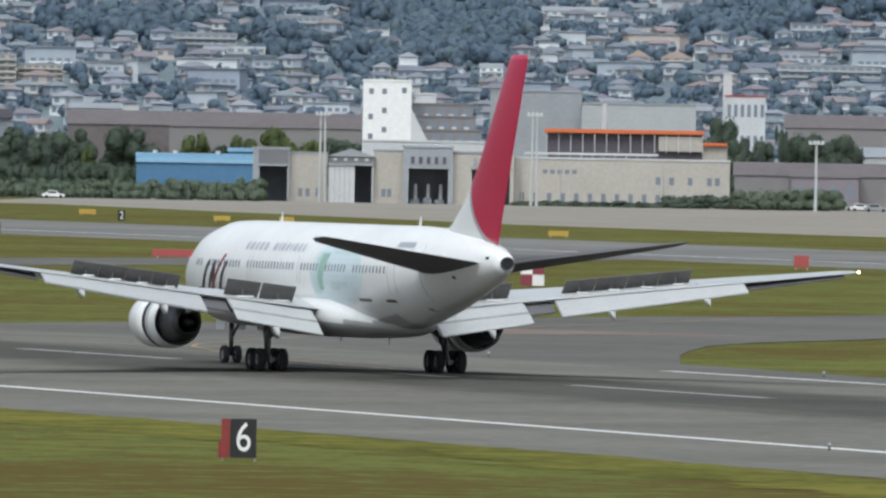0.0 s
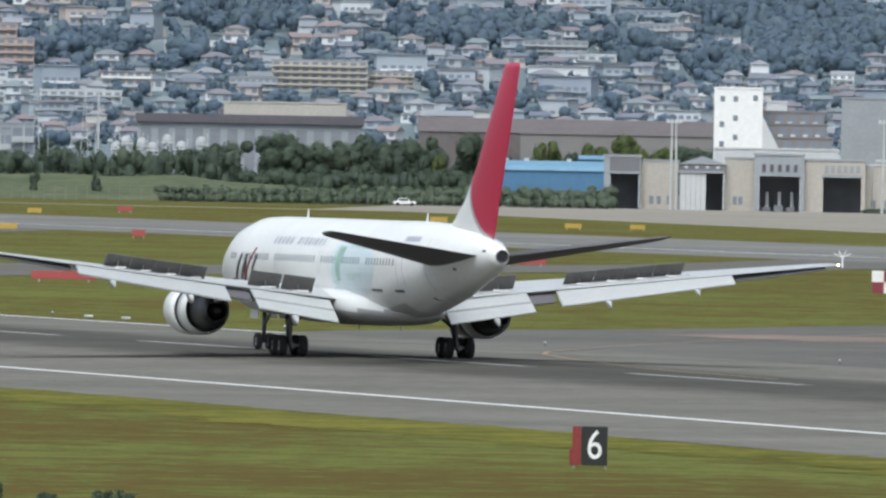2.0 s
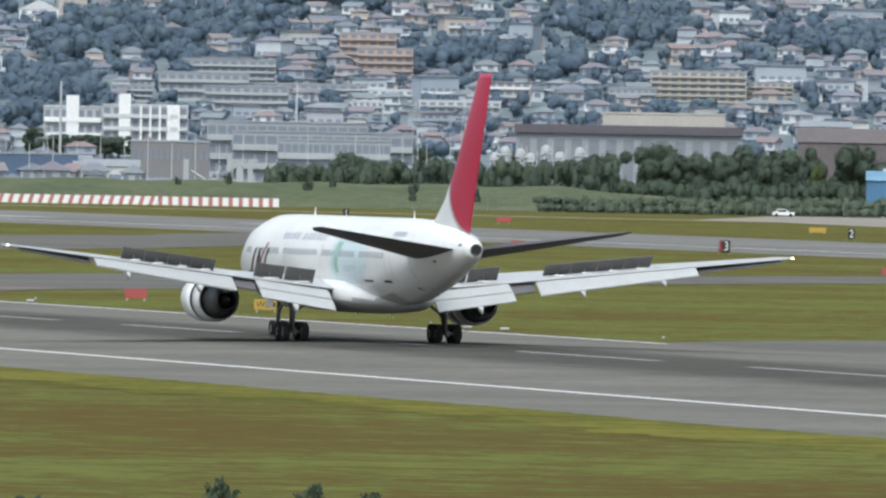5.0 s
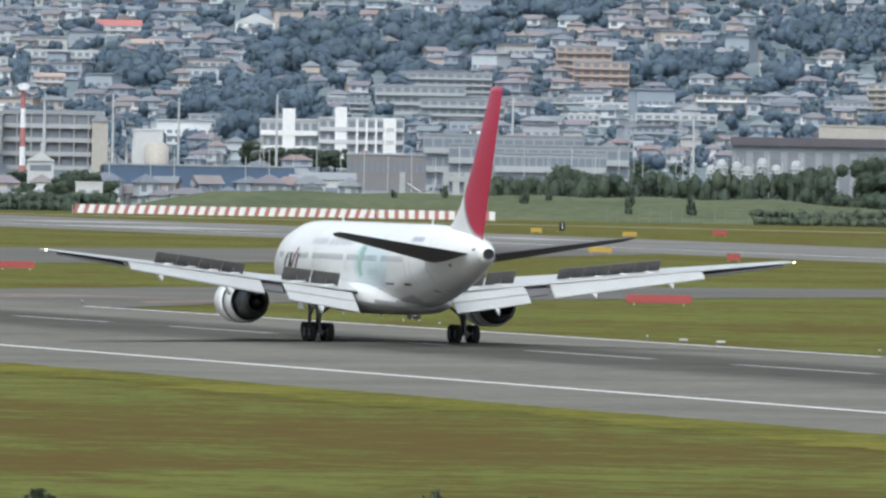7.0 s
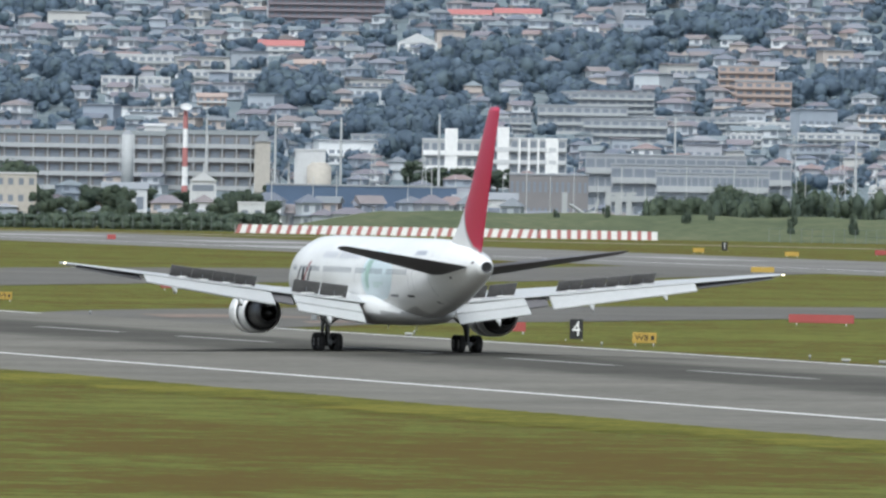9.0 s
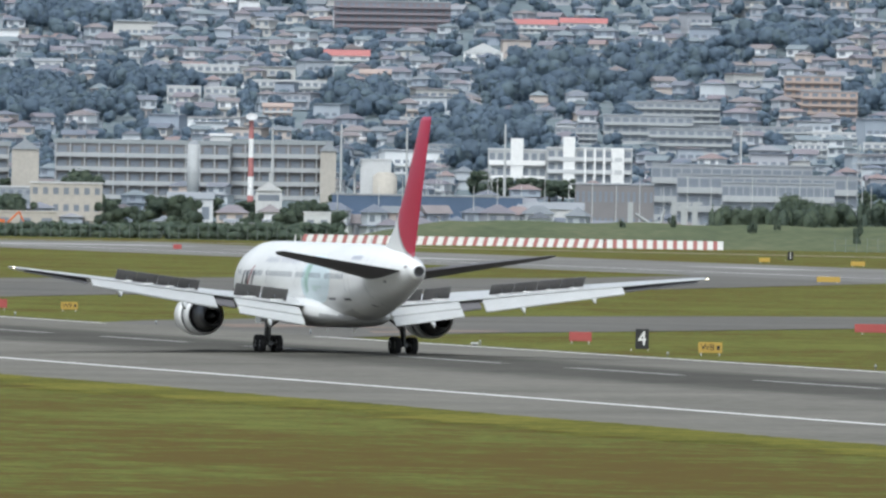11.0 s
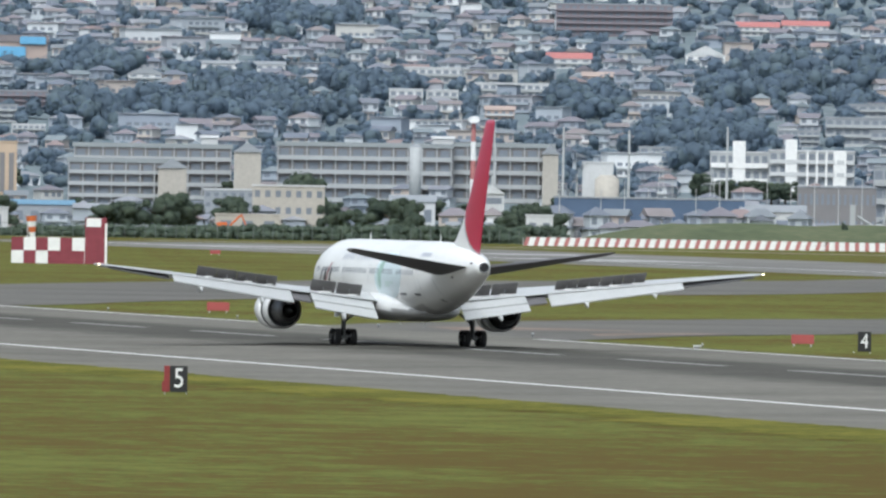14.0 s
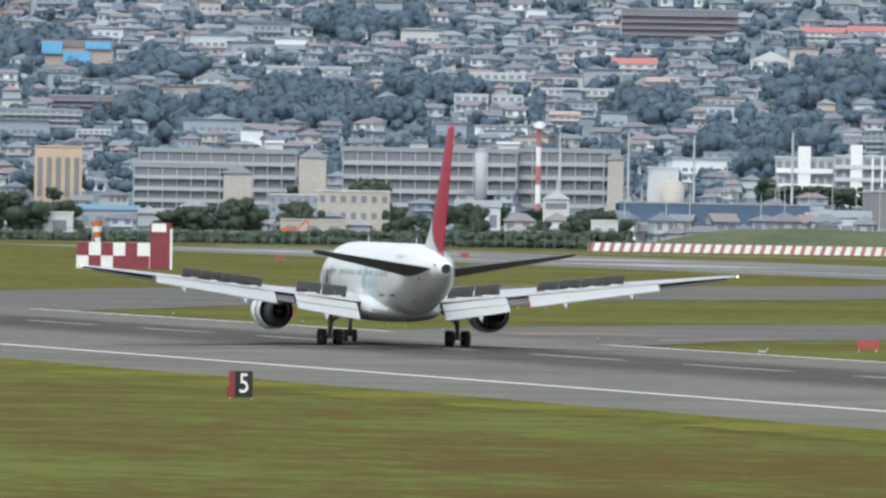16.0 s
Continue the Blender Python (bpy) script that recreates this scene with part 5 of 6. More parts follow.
for i, (u0, u1, vt) in enumerate(((738, 852, 232), (732, 842, 208), (726, 838, 186))):
    d = 3194 + 4 * i
    b, bw, bt = block("terrace_floor", "stepped apartment floor with white balconies", "apartment building", u0, u1, vt, d, 10, TERRACE, TERRACE, group="stepped apartment floors")
    for c in range(5):
        window(b, -bw / 2 + bw * (c + 0.5) / 5, bt - 1.4, bw / 5 * 0.6, 1.5)
        part("balcony_wall", boxes((-bw / 2 + bw * c / 5 + 0.2, -bw / 2 + bw * (c + 0.45) / 5, -1.0, -0.05, bt - 2.9, bt - 1.9)), OFFWHITE, b)
block("roof_cabin", "white rooftop machine room", "building", 735, 772, 168, 3206, 6, OFFWHITE, OFFWHITE, cols=3, floors=1)

# -- larger sheds and works behind
def works(rows):
    for u0, u1, vt, d, wall, roof, rh, lab, cols, fl in rows:
        block("works_building" if rh == 0 else "shed", lab, "building", u0, u1, vt, d, 16, wall, roof, cols, fl, (0.5, 0.4), rh)


works((
    (868, 1030, 163, 3330, GREYWALL, GREYROOF, 0, "large grey factory building", 0, 0),
    (1030, 1232, 186, 3320, LIGHTGREY, GREYROOF, 0, "pale grey factory hall", 0, 0),
    (120, 640, 198, 3350, BROWNROOF, BROWNROOF, 3.0, "long low factory shed with brown roof", 0, 0),
    (300, 640, 206, 3330, TERRACE, BROWNROOF, 2.4, "long factory shed with brown roof", 0, 0),
    (1300, 1700, 290, 3140, TERRACE, BROWNROOF, 2.6, "low grey shed by the car park", 0, 0),
    (1390, 1700, 205, 3330, TERRACE, BROWNROOF, 2.8, "long factory shed with brown roof", 0, 0),
    (1500, 1690, 262, 3220, LIGHTGREY, GREYROOF, 2.0, "pale shed with grey gable", 3, 1),
    (1400, 1520, 300, 3125, DULLBROWN, BROWNROOF, 1.6, "small brown shed by the car park", 4, 1),
    (-225, -8, 170, 3420, CREAM, CREAM, 0, "long cream flat-roofed hall", 8, 1),
    (125, 215, 182, 3380, OFFWHITE, GREYROOF, 1.2, "white hall with grey roof", 5, 1),
))
works((
    (1280, 1296, 132, 3400, OFFWHITE, OFFWHITE, 0, "slim white tower behind the sheds", 0, 0),
    (1285, 1355, 172, 3395, OFFWHITE, RED, 0, "pale shop building with red sign band", 6, 3),
    (-1490, -1153, 240, 3330, DULLBLUE, GREYROOF, 0, "long dull blue works building", 0, 0),
    (-1160, -1045, 250, 3325, OFFWHITE, GREYROOF, 1.5, "white workshop with grey gable roof", 3, 1),
    (-1060, -920, 220, 3370, TERRACE, GREYROOF, 0, "grey office building with window bands", 14, 2),
    (-2330, -1790, 292, 3262, OFFWHITE, GREYROOF, 0, "long low white wall building", 0, 0),
    (-2024, -1896, 217, 3330, CREAM, OFFWHITE, 0, "cream two-storey house with flat roof", 7, 3),
    (-2090, -1975, 268, 3290, CREAM, CREAM, 0, "cream low workshop by the fence", 3, 1),
    (-2110, -1960, 224, 3395, GREYWALL, OFFWHITE, 0, "grey shed with white roof edge", 10, 3),
    (-2505, -2456, 255, 3150, OFFWHITE, OFFWHITE, 0, "small white equipment cabin", 1, 1),
))
works((
    (-1540, -1492, 270, 3260, OFFWHITE, OFFWHITE, 0, "small white cabin by the fence", 2, 1),
    (-1680, -1600, 280, 3275, OFFWHITE, GREYROOF, 0.8, "low white shed by the road", 3, 1),
    (-2450, -2340, 240, 3360, GREYWALL, BLUEROOF, 1.0, "low shed with blue roof", 4, 1),
    (-2340, -2260, 246, 3350, OFFWHITE, GREYROOF, 1.0, "white low building in the town", 4, 1),
    (-1780, -1700, 232, 3370, OFFWHITE, GREYROOF, 1.4, "white gabled hall in the town", 3, 1),
))

for u0, u1, vt, d in ((-925, -640, 186, 3412), (-880, -560, 204, 3392), (-800, -600, 218, 3372)):
    block("station_hall", "wide grey railway hall with open gallery floors", "building", u0, u1, vt, d, 12, GREYWALL, GREYROOF, 16, 3, (0.8, 0.5), band=LIGHTGREY, balcony=True)

# -- long four-storey dormitory blocks with balconies and gable ends
for u0, u1, vt, d in ((-2340, -2060, 140, 3440), (-1980, -1670, 139, 3440), (-1670, -1490, 140, 3445), (-2350, -2170, 166, 3415)):
    n = max(4, round((u1 - u0) / 26))
    s, w, top = block("dormitory", "long grey four-storey housing block with balconies", "apartment building", u0, u1, vt, d, 10, TERRACE, DORMROOF, n, 4, (0.62, 0.5), 1.0, True, LIGHTGREY, True, "housing blocks")
    for c in range(n + 1):
        x = -w / 2 + 0.2 + (w - 0.4) * c / n
        part("partition", boxes((x - 0.13, x + 0.13, -0.93, -0.003, 0.0, top)), LIGHTGREY, s)
for u0, u1, vt, d in ((-2056, -2008, 138, 3425), (-2190, -2140, 166, 3405), (-1510, -1482, 142, 3432)):
    block("dormitory_end", "pale gable end wing of the housing block", "apartment building", u0, u1, vt, d, 12, CREAM, GREYROOF, 0, 0, roof_h=2.2, gable_x=False, group="housing block ends")
tw = thing("round_stair_tower", "pale round stair tower of the housing block", "building", stand(-1735, 3425, 150))
part("shaft", tube(bmesh.new(), (0, 0, 0), (0, 0, height(-1735, 148, 3425)), 1.3, k=20), LIGHTGREY, tw, smooth=True)
part("cap", tube(bmesh.new(), (0, 0, height(-1735, 148, 3425)), (0, 0, height(-1735, 140, 3425)), 1.3, 0.4, k=20), GREYROOF, tw)
for u0, u1, vt in ((-2115, -2085, 126), (-1705, -1668, 128)):
    block("roof_cabin", "small white rooftop cabin", "building", u0, u1, vt, 3448, 5, OFFWHITE, OFFWHITE, roof_h=0.6)

# -- arched white hall front
s, w, top = block("white_hall", "white three-storey hall with arched gable", "building", -1625, -1578, 214, 3330, 8, OFFWHITE, OFFWHITE, 1, 3, (0.8, 0.4), 1.9, False)
# -- red and white banded tower with a dish
s = thing("banded_tower", "red and white banded radio tower with round dish", "tower", stand(-1634, 3410, 200))
h0, h1 = 0.0, height(-1634, 104, 3410)
for i in range(5):
    za, zb = h0 + (h1 - h0) * i / 5, h0 + (h1 - h0) * (i + 1) / 5
    part("band", tube(bmesh.new(), (0, 0, za), (0, 0, zb), 0.72 - 0.05 * i, 0.67 - 0.05 * i, 14), PALERED if i % 2 == 0 else MWHITE, s)
part("dish", turned([(0, 0.02), (0.25, 0.8), (0.7, 1.3), (0.78, 1.3), (0.3, 0.8), (0.1, 0.02)], axis_y=False, k=20), OFFWHITE, s, "white round dish").matrix_basis = pose(0, 0, h1, 35)
# -- water tank works
s, w, top = block("tank_house", "pale concrete works with a stepped top", "works", -1440, -1385, 176, 3400, 9, OFFWHITE, OFFWHITE)
part("drum", tube(bmesh.new(), (2, -3.5, 0), (2, -3.5, height(-1400, 205, 3400)), 2.6, k=24), CREAM, s, "round pale storage tank", smooth=True)
part("drum_cap", tube(bmesh.new(), (2, -3.5, height(-1400, 205, 3400)), (2, -3.5, height(-1400, 197, 3400)), 2.6, 1.5, k=24), CREAM, s)
part("chute", slab([(-3.2, -1, top), (-3.2, 1, top), (-9, 1, 1), (-9, -1, 1)], 0.5), GREYWALL, s)

# -- white apartment with bright end faces
s, w, top = block("white_apartment", "bright white apartment block with balconies and two lift towers", "apartment building", -1110, -958, 156, 3480, 10, LIGHTGREY, OFFWHITE, 9, 4, (0.6, 0.55), band=OFFWHITE, balcony=True)
for x in (-4.5, 6.0):
    part("lift_tower", boxes((x - 1.3, x + 1.3, -0.8, 4, 0, top + (2.6 if x < 0 else 0.3))), MWHITE, s)
for i in range(5):
    x = -w / 2 + w * (0.45 + 0.11 * i)
    part("party_wall", boxes((x - 0.22, x + 0.22, -1.2, -0.005, 0, top)), MWHITE, s)
s, w, top = block("white_apartment", "bright white apartment block on the slope", "apartment building", -1214, -1110, 158, 3490, 10, LIGHTGREY, OFFWHITE, 7, 3, (0.6, 0.5), band=MWHITE, balcony=True)
part("lift_tower", boxes((-1.5, 1.3, -0.8, 4, 0, top + 2.6)), MWHITE, s)
# -- ochre building
s, w, top = block("ochre_block", "ochre building with tall vertical window bays", "building", -2524, -2440, 138, 3440, 10, YELLOWB, YELLOWB)
for i in range(5):
    x = -w / 2 + w * (i + 0.6) / 5.2
    part("tall_window", boxes((x - 0.55, x + 0.55, -0.12, -0.003, 1.0, top - 2.2)), TERRACE, s)
# -- pale steel frames on the bank
for u in (-962, -885, -868, -848):
    s = thing("steel_frame", "pale bent steel frame standing on the bank", "sculpture", stand(u, 3180, 260), "pale frames")
    hh = height(u, 250, 3180)
    part("upright", boxes((-0.55, 0.55, -0.4, 0.4, 0, hh)), LIGHTGREY, s)
    if u > -950:
        part("arm", boxes((0.55, 1.5, -0.3, 0.3, hh - 0.5, hh)), LIGHTGREY, s)
        part("arm", boxes((0.55, 1.3, -0.3, 0.3, hh - 1.7, hh - 1.2)), LIGHTGREY, s)
s = thing("steel_frame", "pale bent steel frame standing on the bank", "sculpture", stand(-925, 3182, 260), "pale frames")
bm = tube(bmesh.new(), (-3.2, 0, 6.5), (0, 0, 4.5), 0.3)
tube(bm, (0, 0, 4.5), (2.0, 0, 4.9), 0.3), tube(bm, (2.0, 0, 4.9), (2.6, 0, 7.5), 0.3), tube(bm, (0, 0, 0), (0, 0, 4.5), 0.25)
part("bent_tube", bm, LIGHTGREY, s)

# -- long works hall with a dark fascia
s, w, top = block("works_hall", "long grey works hall under a dark brown fascia", "building", -378, 20, 208, 3375, 12, GREYROOF, GREYROOF)
part("fascia", bevelled((-w / 2 - 0.4, w / 2 + 0.4, -1.0, 12.3, top + 0.25, top + height(-180, 190, 3375) - height(-180, 208, 3375)), r=0.08), DARKWALL, s, "dark brown sheet fascia")
# flat panels; the dimness inside open bays is put into their colour
for i in range(13):
    x = -w / 2 + w * (i + 0.5) / 13
    part("bay_shade_panel", boxes((x - 1.1, x + 1.1, -0.08, -0.01, 0.3, top - 0.9)), DARKIN, s, "darker flat panel standing for a dim open bay")
# -- storage drums of the works
for u, vt in ((-415, 236), (-397, 226), (-370, 230), (-352, 238), (-325, 224), (-300, 236), (-265, 228)):
    s = thing("storage_drum", "pale grey domed storage drum at the works", "tank", stand(u, 3340, 230), "works drums")
    hh = height(u, vt, 3340)
    part("shell", tube(bmesh.new(), (0, 0, 0), (0, 0, hh - 1.2), 1.1, k=18), GREYWALL, s, smooth=True)
    part("dome", turned([(hh - 1.2, 1.1), (hh - 0.6, 1.0), (hh - 0.15, 0.6), (hh, 0.01)], axis_y=False, k=18), LIGHTGREY, s, smooth=True)
    part("ladder_pipe", tube(bmesh.new(), (1.25, -0.6, 0), (1.25, -0.6, hh + 0.5), 0.08, k=6), POLE, s)
    part("catwalk", boxes((-1.3, 1.5, -1.25, -1.1, hh - 1.9, hh - 1.7)), POLE, s)

# -- apartment blocks on the hillside
CLEAR = [(-2530, -2370, -14, 26)]


def hill_blocks(rows):
    for u0, u1, vt, vb, wall, lab, cols, fl in rows:
        CLEAR.append((u0 - 10, u1 + 10, vb - 6, vb + 11))
        u = (u0 + u1) / 2
        d = foot(u, vb)
        block("hill_apartment", lab, "apartment building", u0, u1, vt, d, 9, wall, GREYROOF if wall is not OFFWHITE else OFFWHITE, cols, fl, (0.6, 0.5), band={PINK: PINK, DULLBROWN: DULLBROWN, CREAM: CREAM}.get(wall, LIGHTGREY), balcony=True)


hill_blocks((
    (-968, -803, 75, 122, GREYWALL, "grey terraced apartment block on the slope", 10, 4),
    (-690, -590, 28, 90, PINK, "stepped salmon apartment block on the slope", 6, 5),
    (-668, -613, 148, 182, OFFWHITE, "white low apartment block", 5, 3),
    (-550, -405, 148, 180, OFFWHITE, "white low school building", 9, 3),
    (-140, 30, 95, 150, CREAM, "cream apartment block on the slope", 10, 5),
    (32, 112, 115, 150, CREAM, "cream apartment block on the slope", 6, 4),
    (-215, -130, 125, 160, GREYWALL, "grey apartment block on the slope", 7, 3),
    (-1786, -1646, 8, 36, OFFWHITE, "long white low apartment block", 10, 2),
    (-1630, -1500, 36, 62, OFFWHITE, "long white low apartment block", 10, 2),
    (-1782, -1722, 46, 78, OFFWHITE, "white rendered house block on the slope", 4, 2),
    (-1716, -1660, 48, 76, OFFWHITE, "white rendered house block on the slope", 4, 2),
    (-1486, -1280, -104, -46, DULLBROWN, "large dull brown apartment block on the hill", 16, 5),
    (-1370, -1300, 102, 130, OFFWHITE, "white balconied block on the slope", 6, 2),
    (-2586, -2440, 72, 104, GREYWALL, "grey terraced block with white bands", 10, 3),
))
hill_blocks((
    (-2450, -2390, 108, 126, OFFWHITE, "white low block on the slope", 6, 2),
    (-2500, -2380, 48, 76, DULLBROWN, "dull brown apartment block on the slope", 9, 3),
    (-1340, -1150, 150, 178, GREYWALL, "grey apartment block on the slope", 10, 3),
    (-850, -640, 118, 148, GREYWALL, "grey terraced housing block", 12, 3),
    (300, 420, 60, 90, GREYWALL, "grey apartment block on the slope", 8, 3),
    (-1830, -1600, 190, 210, OFFWHITE, "pale low town building", 12, 2),
    (1380, 1560, 118, 150, GREYWALL, "grey apartment block on the slope", 12, 3),
    (490, 585, 30, 55, GREYWALL, "long grey block on the hill", 8, 2),
    (400, 470, 85, 108, OFFWHITE, "white block among houses", 4, 2),
    (-1095, -1020, 120, 150, GREYWALL, "grey apartment block on the slope", 6, 3),
    (-330, -230, 60, 84, OFFWHITE, "pale apartment block on the slope", 6, 2),
    (-1010, -850, 98, 150, GREYWALL, "grey terraced apartment block on the slope", 10, 3),
    (-930, -780, 122, 168, GREYWALL, "grey terraced apartment block on the slope", 9, 3),
    (-660, -560, 55, 110, PINK, "stepped salmon apartment block on the slope", 6, 4),
))


def hill_houses(rows):
    """Large houses that stand out on the slope."""
    for u0, u1, vt, vb, wall, roof, lab, cols, fl, rh, gx in rows:
        u = (u0 + u1) / 2
        CLEAR.append((u0 - 8, u1 + 8, vb - 6, vb + 12))
        block("large_house", lab, "house", u0, u1, vt, foot(u, vb), 7, wall, roof, cols, fl, (0.5, 0.42), rh, gx, band=OFFWHITE, balcony=fl > 1)


hill_houses((
    (-1167, -1092, -74, -46, OFFWHITE, PALERED, "white terrace house with faded red roof on the slope", 6, 2, 1.4, True),
    (-1086, -1004, -76, -48, OFFWHITE, PALERED, "white terrace house with faded red roof on the slope", 6, 2, 1.4, True),
    (-1257, -1187, -32, 6, MWHITE, OFFWHITE, "large white gabled house on the slope", 4, 2, 2.6, False),
    (-1503, -1424, -20, 10, OFFWHITE, PALERED, "white house with faded red roof on the slope", 4, 2, 1.6, True),
    (-1440, -1385, 14, 44, PINK, PINK, "salmon rendered house on the slope", 4, 2, 1.2, True),
    (-1612, -1560, 74, 104, PINK, PINK, "salmon rendered house on the slope", 4, 2, 1.0, True),
    (-2232, -2194, -16, 10, OFFWHITE, PALERED, "white gabled house with faded red roof", 3, 2, 2.0, False),
    (-2244, -2180, 4, 36, OFFWHITE, GREYROOF, "white gabled house on the slope", 3, 2, 1.8, False),
    (-2128, -1966, -6, 26, OFFWHITE, GREYROOF, "long pale apartment house on the slope", 9, 2, 0.8, True),
    (-650, -560, 128, 150, OFFWHITE, OFFWHITE, "bright white low building in the town", 6, 2, 0.0, True),
    (455, 520, -14, 16, OFFWHITE, GREYROOF, "white gabled house on the slope", 4, 2, 1.4, False),
    (960, 1075, 12, 40, OFFWHITE, GREYROOF, "white terrace house on the slope", 8, 2, 1.2, True),
    (850, 890, 112, 140, MWHITE, GREYROOF, "small white house at the foot of the wood", 3, 2, 1.0, True),
    (1110, 1150, 88, 122, PINK, PINK, "ochre gabled house on the slope", 2, 2, 1.8, False),
    (1170, 1225, 90, 118, YELLOWB, PINK, "ochre gabled house on the slope", 3, 2, 1.8, False),
))


# -- fences along the boundary
def fence(u0, u1, d, h, n, label):
    s = thing("boundary_fence", label, "fence", pose(0, 0, 0), "boundary fences")
    a, b = sight(u0, 300, d), sight(u1, 300, d)
    a.z = b.z = 0
    for z in (0.15, h * 0.5, h):
        part("rail", tube(bmesh.new(), a + Vector((0, 0, z)), b + Vector((0, 0, z)), 0.03, k=4), FENCE, s)
    first = None
    for i in range(n):
        p = a.lerp(b, i / (n - 1))
        if first is None:
            first = ob = part("post", tube(bmesh.new(), (0, 0, -0.1), (0, 0, h + 0.15), 0.05, k=5), FENCEPOST, s)
            ob.location = p
        else:
            share("post", first, s, Matrix.Translation(p))
    return s


fence(-2760, -2050, 3120, 2.6, 40, "wire mesh boundary fence with pale posts before a hedge")
fence(-2040, -1500, 3125, 2.6, 32, "wire mesh boundary fence with pale posts before a hedge")
fence(-600, 450, 3070, 2.6, 56, "wire mesh boundary fence with pale posts before trees")


# -- vehicles near the boundary
def car(u, v, d, body, label, L=4.4, hgt=1.45, name="car", cat="car", yaw=0.0, boxy=False):
    m = stand(u, d, v)
    s = thing(name, label, cat, m @ pose(0, 0, 0, 0, 0, yaw))
    if boxy:
        part("body", bevelled((-L / 2, L / 2 - L * 0.2, -1.1, 1.1, 0.7, hgt), r=0.08), body, s)
        part("cab", bevelled((L / 2 - L * 0.19, L / 2, -1.05, 1.05, 0.5, hgt * 0.85), r=0.12), ORANGE, s)
        part("cab_window", boxes((L / 2 - L * 0.16, L / 2 - 0.15, -1.09, -1.055, hgt * 0.5, hgt * 0.75)), GLASS, s)
    else:
        part("body", bevelled((-L / 2, L / 2, -0.85, 0.85, 0.3, hgt * 0.6), r=0.12), body, s)
        cab = bmesh.new()
        vs = [[cab.verts.new((x, y, z)) for x, y in ((-a, -b), (c, -b), (c, b), (-a, b))] for z, a, b, c in ((hgt * 0.6, L * 0.36, 0.8, L * 0.25), (hgt, L * 0.26, 0.68, L * 0.1))]
        cab.faces.new(vs[1])
        for j in range(4):
            cab.faces.new((vs[0][j], vs[0][(j + 1) % 4], vs[1][(j + 1) % 4], vs[1][j]))
        part("cabin", cab, body, s)
        part("side_window", boxes((-L * 0.26, L * 0.12, -0.79, -0.755, hgt * 0.66, hgt * 0.92)), GLASS, s)
    for x in (-L * 0.31, L * 0.31):
        for y in (-0.82, 0.82):
            part("wheel", tube(bmesh.new(), (x, y - 0.1, 0.32), (x, y + 0.1, 0.32), 0.32, k=14), TYRE, s)
    return s


car(95, 349, 3060, MWHITE, "white saloon car parked on the perimeter road")
car(1525, 360, 3110, MWHITE, "white car parked by the sheds", 4.6, 1.5)
car(1550, 365, 3095, GREYROOF, "grey car parked by the sheds", 4.6, 1.5)
car(1490, 360, 3120, GREYWALL, "light grey car parked by the sheds", 4.4, 1.5)
car(-1700, 280, 3238, MWHITE, "white lorry with orange cab", 9.5, 2.8, "lorry", "truck", boxy=True)
car(-1622, 282, 3228, MWHITE, "white bus on the boundary road", 6.5, 2.6, "bus", "bus")
s = thing("excavator", "orange excavator with raised arm behind the fence", "excavator", stand(-2075, 3255, 262))
part("tracks", bevelled((-1.6, 1.6, -1.2, 1.2, 0, 0.9), r=0.2), TYRE, s)
part("cab", bevelled((-1.4, 0.8, -1.0, 1.0, 0.95, 3.0), r=0.15), ORANGE, s)
part("boom", tube(bmesh.new(), (0.6, 0, 1.6), (3.6, 0, 4.6), 0.28, 0.22, 6), ORANGE, s)
part("dipper", tube(bmesh.new(), (3.6, 0, 4.6), (4.8, 0, 2.0), 0.22, 0.15, 6), ORANGE, s)
part("bucket", bevelled((4.4, 5.3, -0.4, 0.4, 1.3, 2.1), r=0.1), DARKWALL, s)

# ---- greenery ----
G_ = 0.850651
H_ = 0.525731
ICO = [(-H_, G_, 0), (H_, G_, 0), (-H_, -G_, 0), (H_, -G_, 0), (0, -H_, G_), (0, H_, G_), (0, -H_, -G_), (0, H_, -G_), (G_, 0, -H_), (G_, 0, H_), (-G_, 0, -H_), (-G_, 0, H_)]
ICOF = [(0, 11, 5), (0, 5, 1), (0, 1, 7), (0, 7, 10), (0, 10, 11), (1, 5, 9), (5, 11, 4), (11, 10, 2), (10, 7, 6), (7, 1, 8), (3, 9, 4), (3, 4, 2), (3, 2, 6), (3, 6, 8), (3, 8, 9), (4, 9, 5), (2, 4, 11), (6, 2, 10), (8, 6, 7), (9, 8, 1)]


